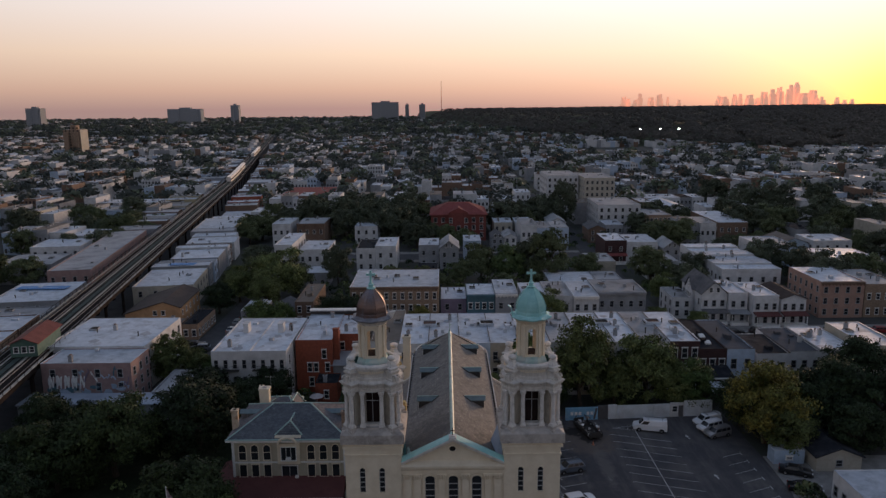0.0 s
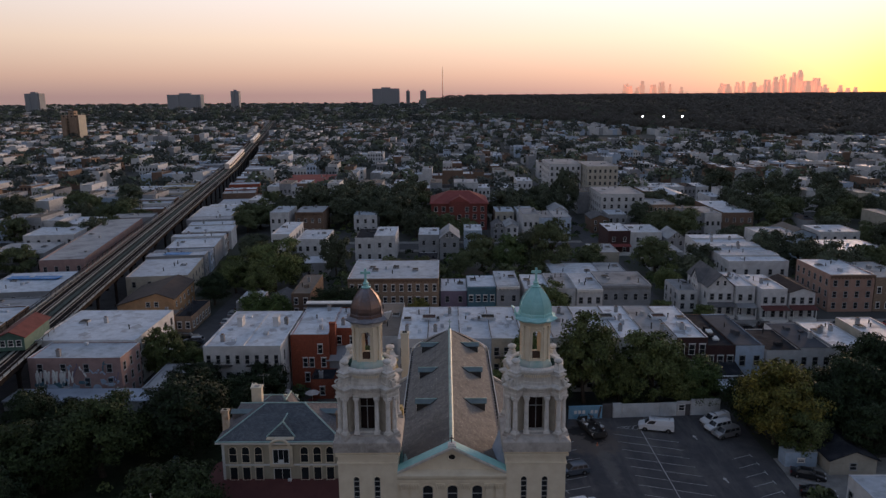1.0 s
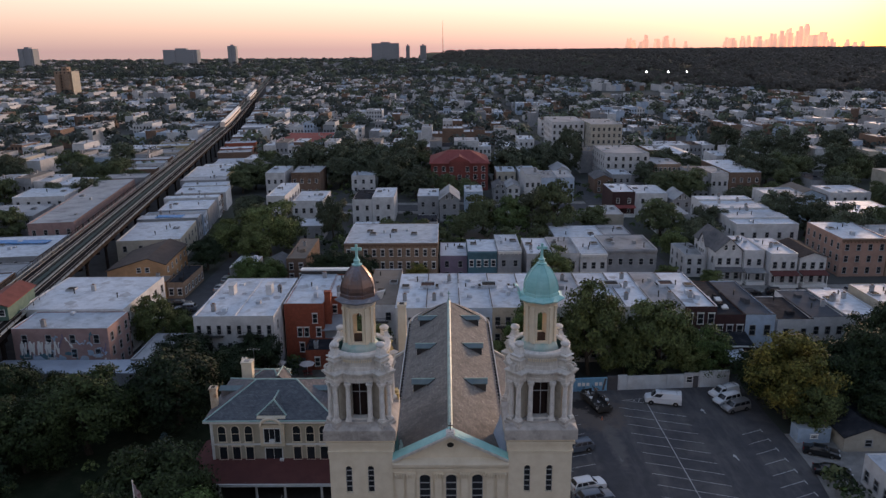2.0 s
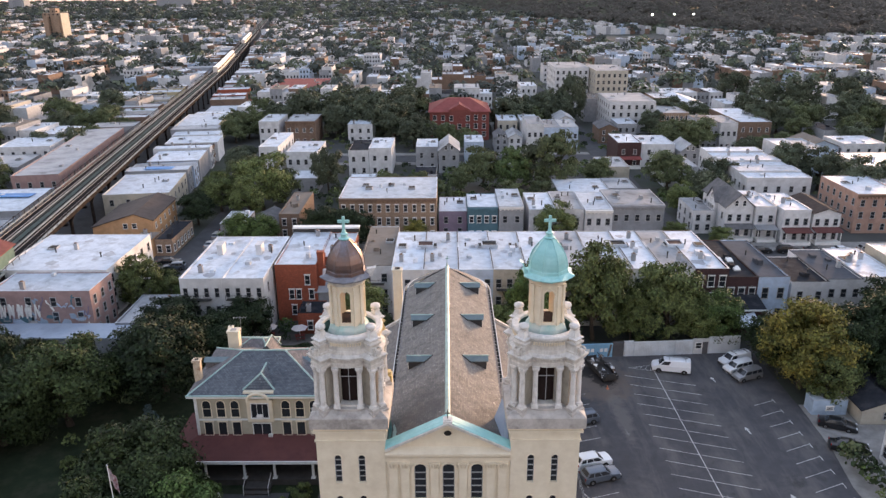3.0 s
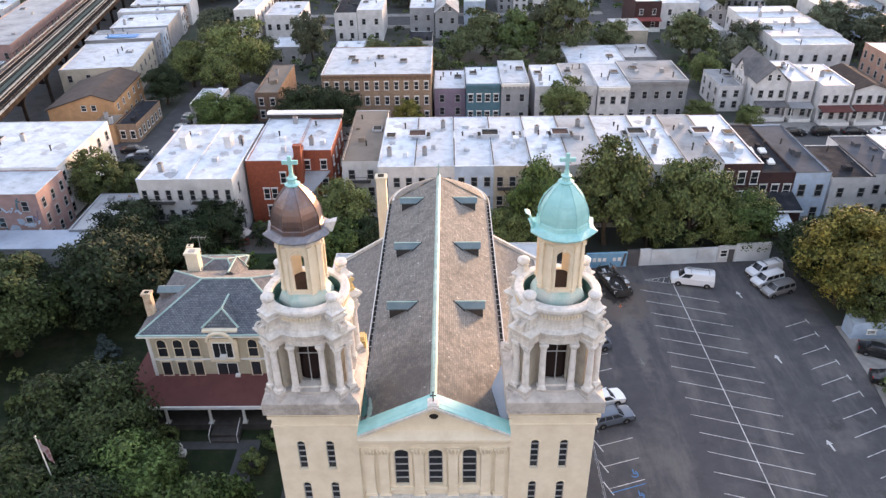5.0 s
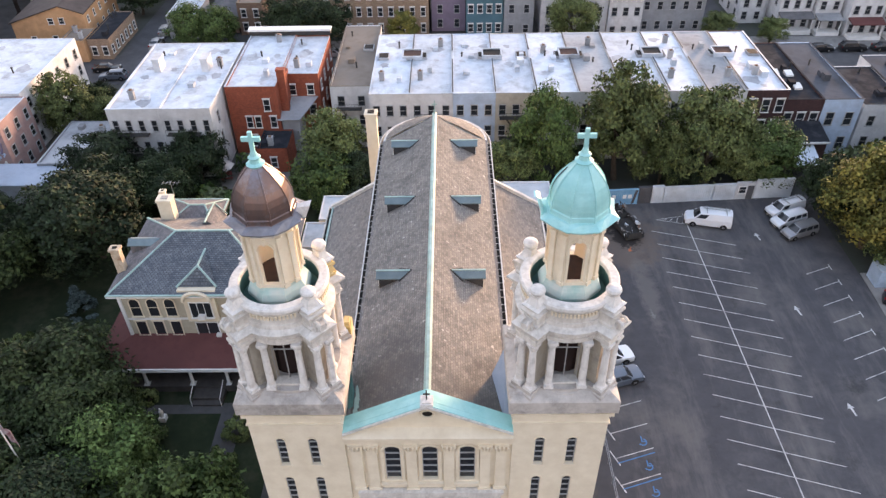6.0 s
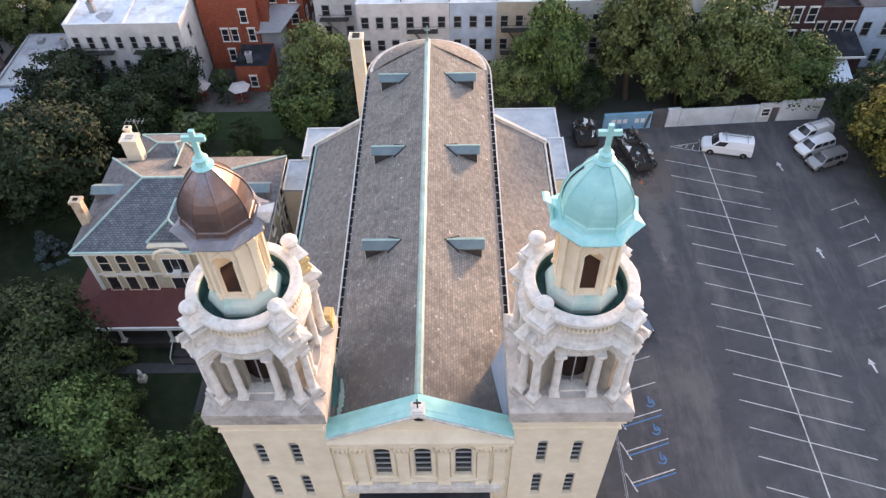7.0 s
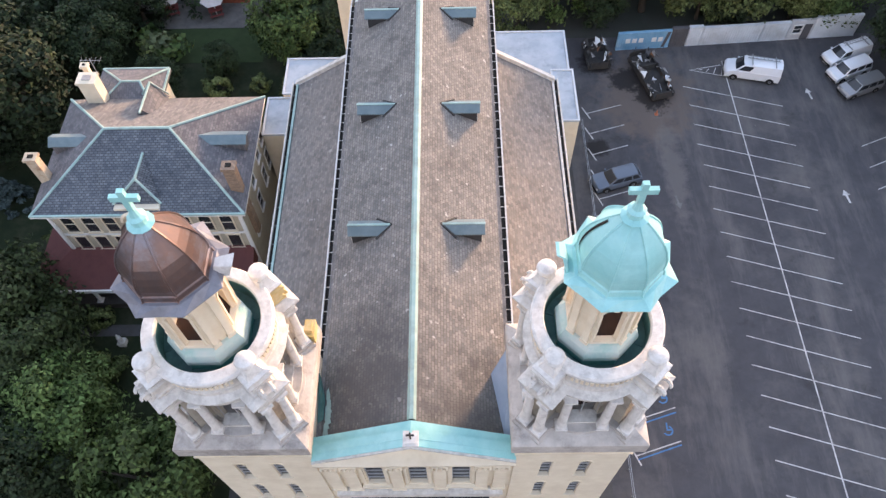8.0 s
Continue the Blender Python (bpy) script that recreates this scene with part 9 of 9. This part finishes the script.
# woods on the ridge and garden trees far off, as one object each
def clump_cloud(name, spots, quads, leaf, mats, label, seed, zf=None, even=0.0):
    rg = np.random.default_rng(seed)
    n = len(spots)
    S = np.array(spots)
    u = rg.normal(size=(n, quads, 3))
    u /= np.linalg.norm(u, axis=2)[:, :, None]
    u[:, :, 2] = np.abs(u[:, :, 2]) * 0.9 - 0.15
    sc = S[:, 2][:, None, None]
    lump = 0.75 + 0.5 * rg.random((n, quads, 1))
    P = u * sc * 4.6 * lump
    P[:, :, 2] += sc[:, :, 0] * 5.6
    P[:, :, 0] += S[:, 0][:, None]
    P[:, :, 1] += S[:, 1][:, None]
    if zf is not None:
        P[:, :, 2] += zf[:, None]
    P = P.reshape(-1, 3)
    Nn = u.reshape(-1, 3) * (1 - even) + rg.normal(size=P.shape) * 0.4 * (1 - even) + np.array([0, -0.5, 1.0]) * even
    Nn /= np.linalg.norm(Nn, axis=1)[:, None]
    T = np.cross(Nn, rg.normal(size=P.shape))
    T /= np.linalg.norm(T, axis=1)[:, None]
    B = np.cross(Nn, T)
    s = leaf * np.repeat(S[:, 2], quads)[:, None] * (0.6 + 0.8 * rg.random((len(P), 1)))
    V = np.stack([P - T * s, P - B * s * 0.8, P + T * s, P + B * s * 0.8], axis=1).reshape(-1, 3)
    m = len(P)
    me = bpy.data.meshes.new(name)
    me.vertices.add(4 * m)
    me.vertices.foreach_set("co", V.astype(np.float32).ravel())
    me.loops.add(4 * m)
    me.loops.foreach_set("vertex_index", np.arange(4 * m, dtype=np.int32))
    me.polygons.add(m)
    me.polygons.foreach_set("loop_start", np.arange(0, 4 * m, 4, dtype=np.int32))
    for q in mats:
        me.materials.append(M[q])
    me.polygons.foreach_set("material_index", np.repeat(rg.integers(0, len(mats), n), quads).astype(np.int32))
    me.update(calc_edges=True)
    tagged(new(name, me), label, "trees", kind="stuff")


near = sorted((q for q in fartrees if q[1] < 330 and abs(q[0]) < 200), key=lambda q: q[1])
far = near[170:] + [q for q in fartrees if not (q[1] < 330 and abs(q[0]) < 200)]
for k, (x, y, s) in enumerate(near[:170]):
    tree(frnd.choice(("f_dark", "f_dark2", "f_mid", "f_mid2", "f_dark")), x, y, s * 0.95)
for k in range(4600):
    y = 1300 + frnd.random() ** 1.4 * 2600
    x = frnd.uniform(-0.72, 0.72) * y
    if hill_z(x, y) < 2:
        far.append((x, y, frnd.uniform(1.1, 2.3)))
clump_cloud("garden_trees", far, 60, 1.0, ["leaf_dist", "leaf_dist", "leaf_far"], "dark green garden trees among distant roofs", 3, None, 0.35)
shrubs = []
for x0, x1, y0, y1, n in ((-46, 50, 126, 166, 170), (58, 140, 122, 170, 90), (-62, 60, 204, 236, 150), (-8, 58, 58.0, 61.6, 60), (-58, -47, 69, 83, 25), (-62, 50, 168, 188, 110), (60, 130, 175, 230, 90), (59, 90, 58, 63, 25), (49.7, 50.3, 8, 24, 8), (52, 70, 36, 56, 60), (-60, -38, 20, 50, 40), (-46, 50, 126, 166, 120), (-34, -27, 45, 60, 40), (-20, -12.5, 45, 52, 30), (-27, -20, 44.5, 48, 20)):
    while n > 0:
        x, y, s = frnd.uniform(x0, x1), frnd.uniform(y0, y1), frnd.uniform(0.14, 0.34)
        n -= 1
        if not any(a - 1 < x < b + 1 and c - 1 < y < d + 1 for a, b, c, d in FOOT):
            shrubs.append((x, y, s))
clump_cloud("garden_shrubs", shrubs, 60, 1.0, ["leaf_mid", "leaf_bright", "leaf_dark", "leaf_olive"], "green shrubs in the back gardens", 6)
spots = []
while len(spots) < 6500:
    y = 580 + frnd.random() ** 1.3 * 2600
    x = frnd.uniform(-0.05, 0.8) * y
    if hill_z(x, y) > 2.0:
        spots.append((x, y, frnd.uniform(1.2, 2.0)))
clump_cloud("ridge_woods", spots, 34, 1.25, ["leaf_wood"], "dense dark woods on the ridge", 4, np.array([hill_z(a, b) - 1.5 for a, b, c in spots]), 0.7)

# ball-field lights before the ridge
LAMP = glow("floodlight", (1.0, 0.95, 0.85), 45)
for x, y in ((292, 920), (264, 920), (317, 920)):
    t = thing("floodlight_mast", "tall lit floodlight mast at a ball field", "street lamp", x, y, 0, group="floodlights")
    b = MB()
    b.cyl(0, 0, 0, 24, 0.4, 0.25, 8)
    part("pole", b, "steel", t)
    b = MB()
    b.box(-0.9, -0.4, 23.6, 0.9, 0.2, 24.6)
    part("lamp_head", b, LAMP, t)

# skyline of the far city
# orange emission stands in for sunset haze; these towers are no light source
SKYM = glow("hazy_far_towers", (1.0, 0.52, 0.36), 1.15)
skb = thing("city_skyline", "hazy far skyline of towers below the sunset", "skyline", 0, 0, 0, kind="structure")
srnd = random.Random(9)
for k in range(84):
    u = srnd.random()
    if k < 18:
        ax = 0.245 + u * 0.09
        h = srnd.uniform(84, 128)
    elif k < 76:
        ax = 0.375 + u * 0.145
        h = srnd.uniform(72, 118) + 48 * math.exp(-((ax - 0.478) / 0.03) ** 2)
    else:
        ax = 0.52 + u * 0.12
        h = srnd.uniform(70, 105)
    y = 4300 + srnd.uniform(-150, 150)
    w = srnd.uniform(9, 28)
    b = MB()
    b.box(ax * y - w / 2, y, 0, ax * y + w / 2, y + 25, h * 0.8).box(ax * y - w / 3, y + 3, h * 0.8, ax * y + w / 3, y + 20, h)
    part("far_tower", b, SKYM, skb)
b = MB()
yy = 4250
b.box(0.4855 * yy - 14, yy, 0, 0.4855 * yy + 14, yy + 28, 150)
b.loft([[(0.4855 * yy - 14, yy, 150), (0.4855 * yy + 14, yy, 150), (0.4855 * yy + 14, yy + 28, 150), (0.4855 * yy - 14, yy + 28, 150)], [(0.4855 * yy - 6, yy + 8, 178), (0.4855 * yy + 6, yy + 8, 178), (0.4855 * yy + 6, yy + 20, 178), (0.4855 * yy - 6, yy + 20, 178)]])
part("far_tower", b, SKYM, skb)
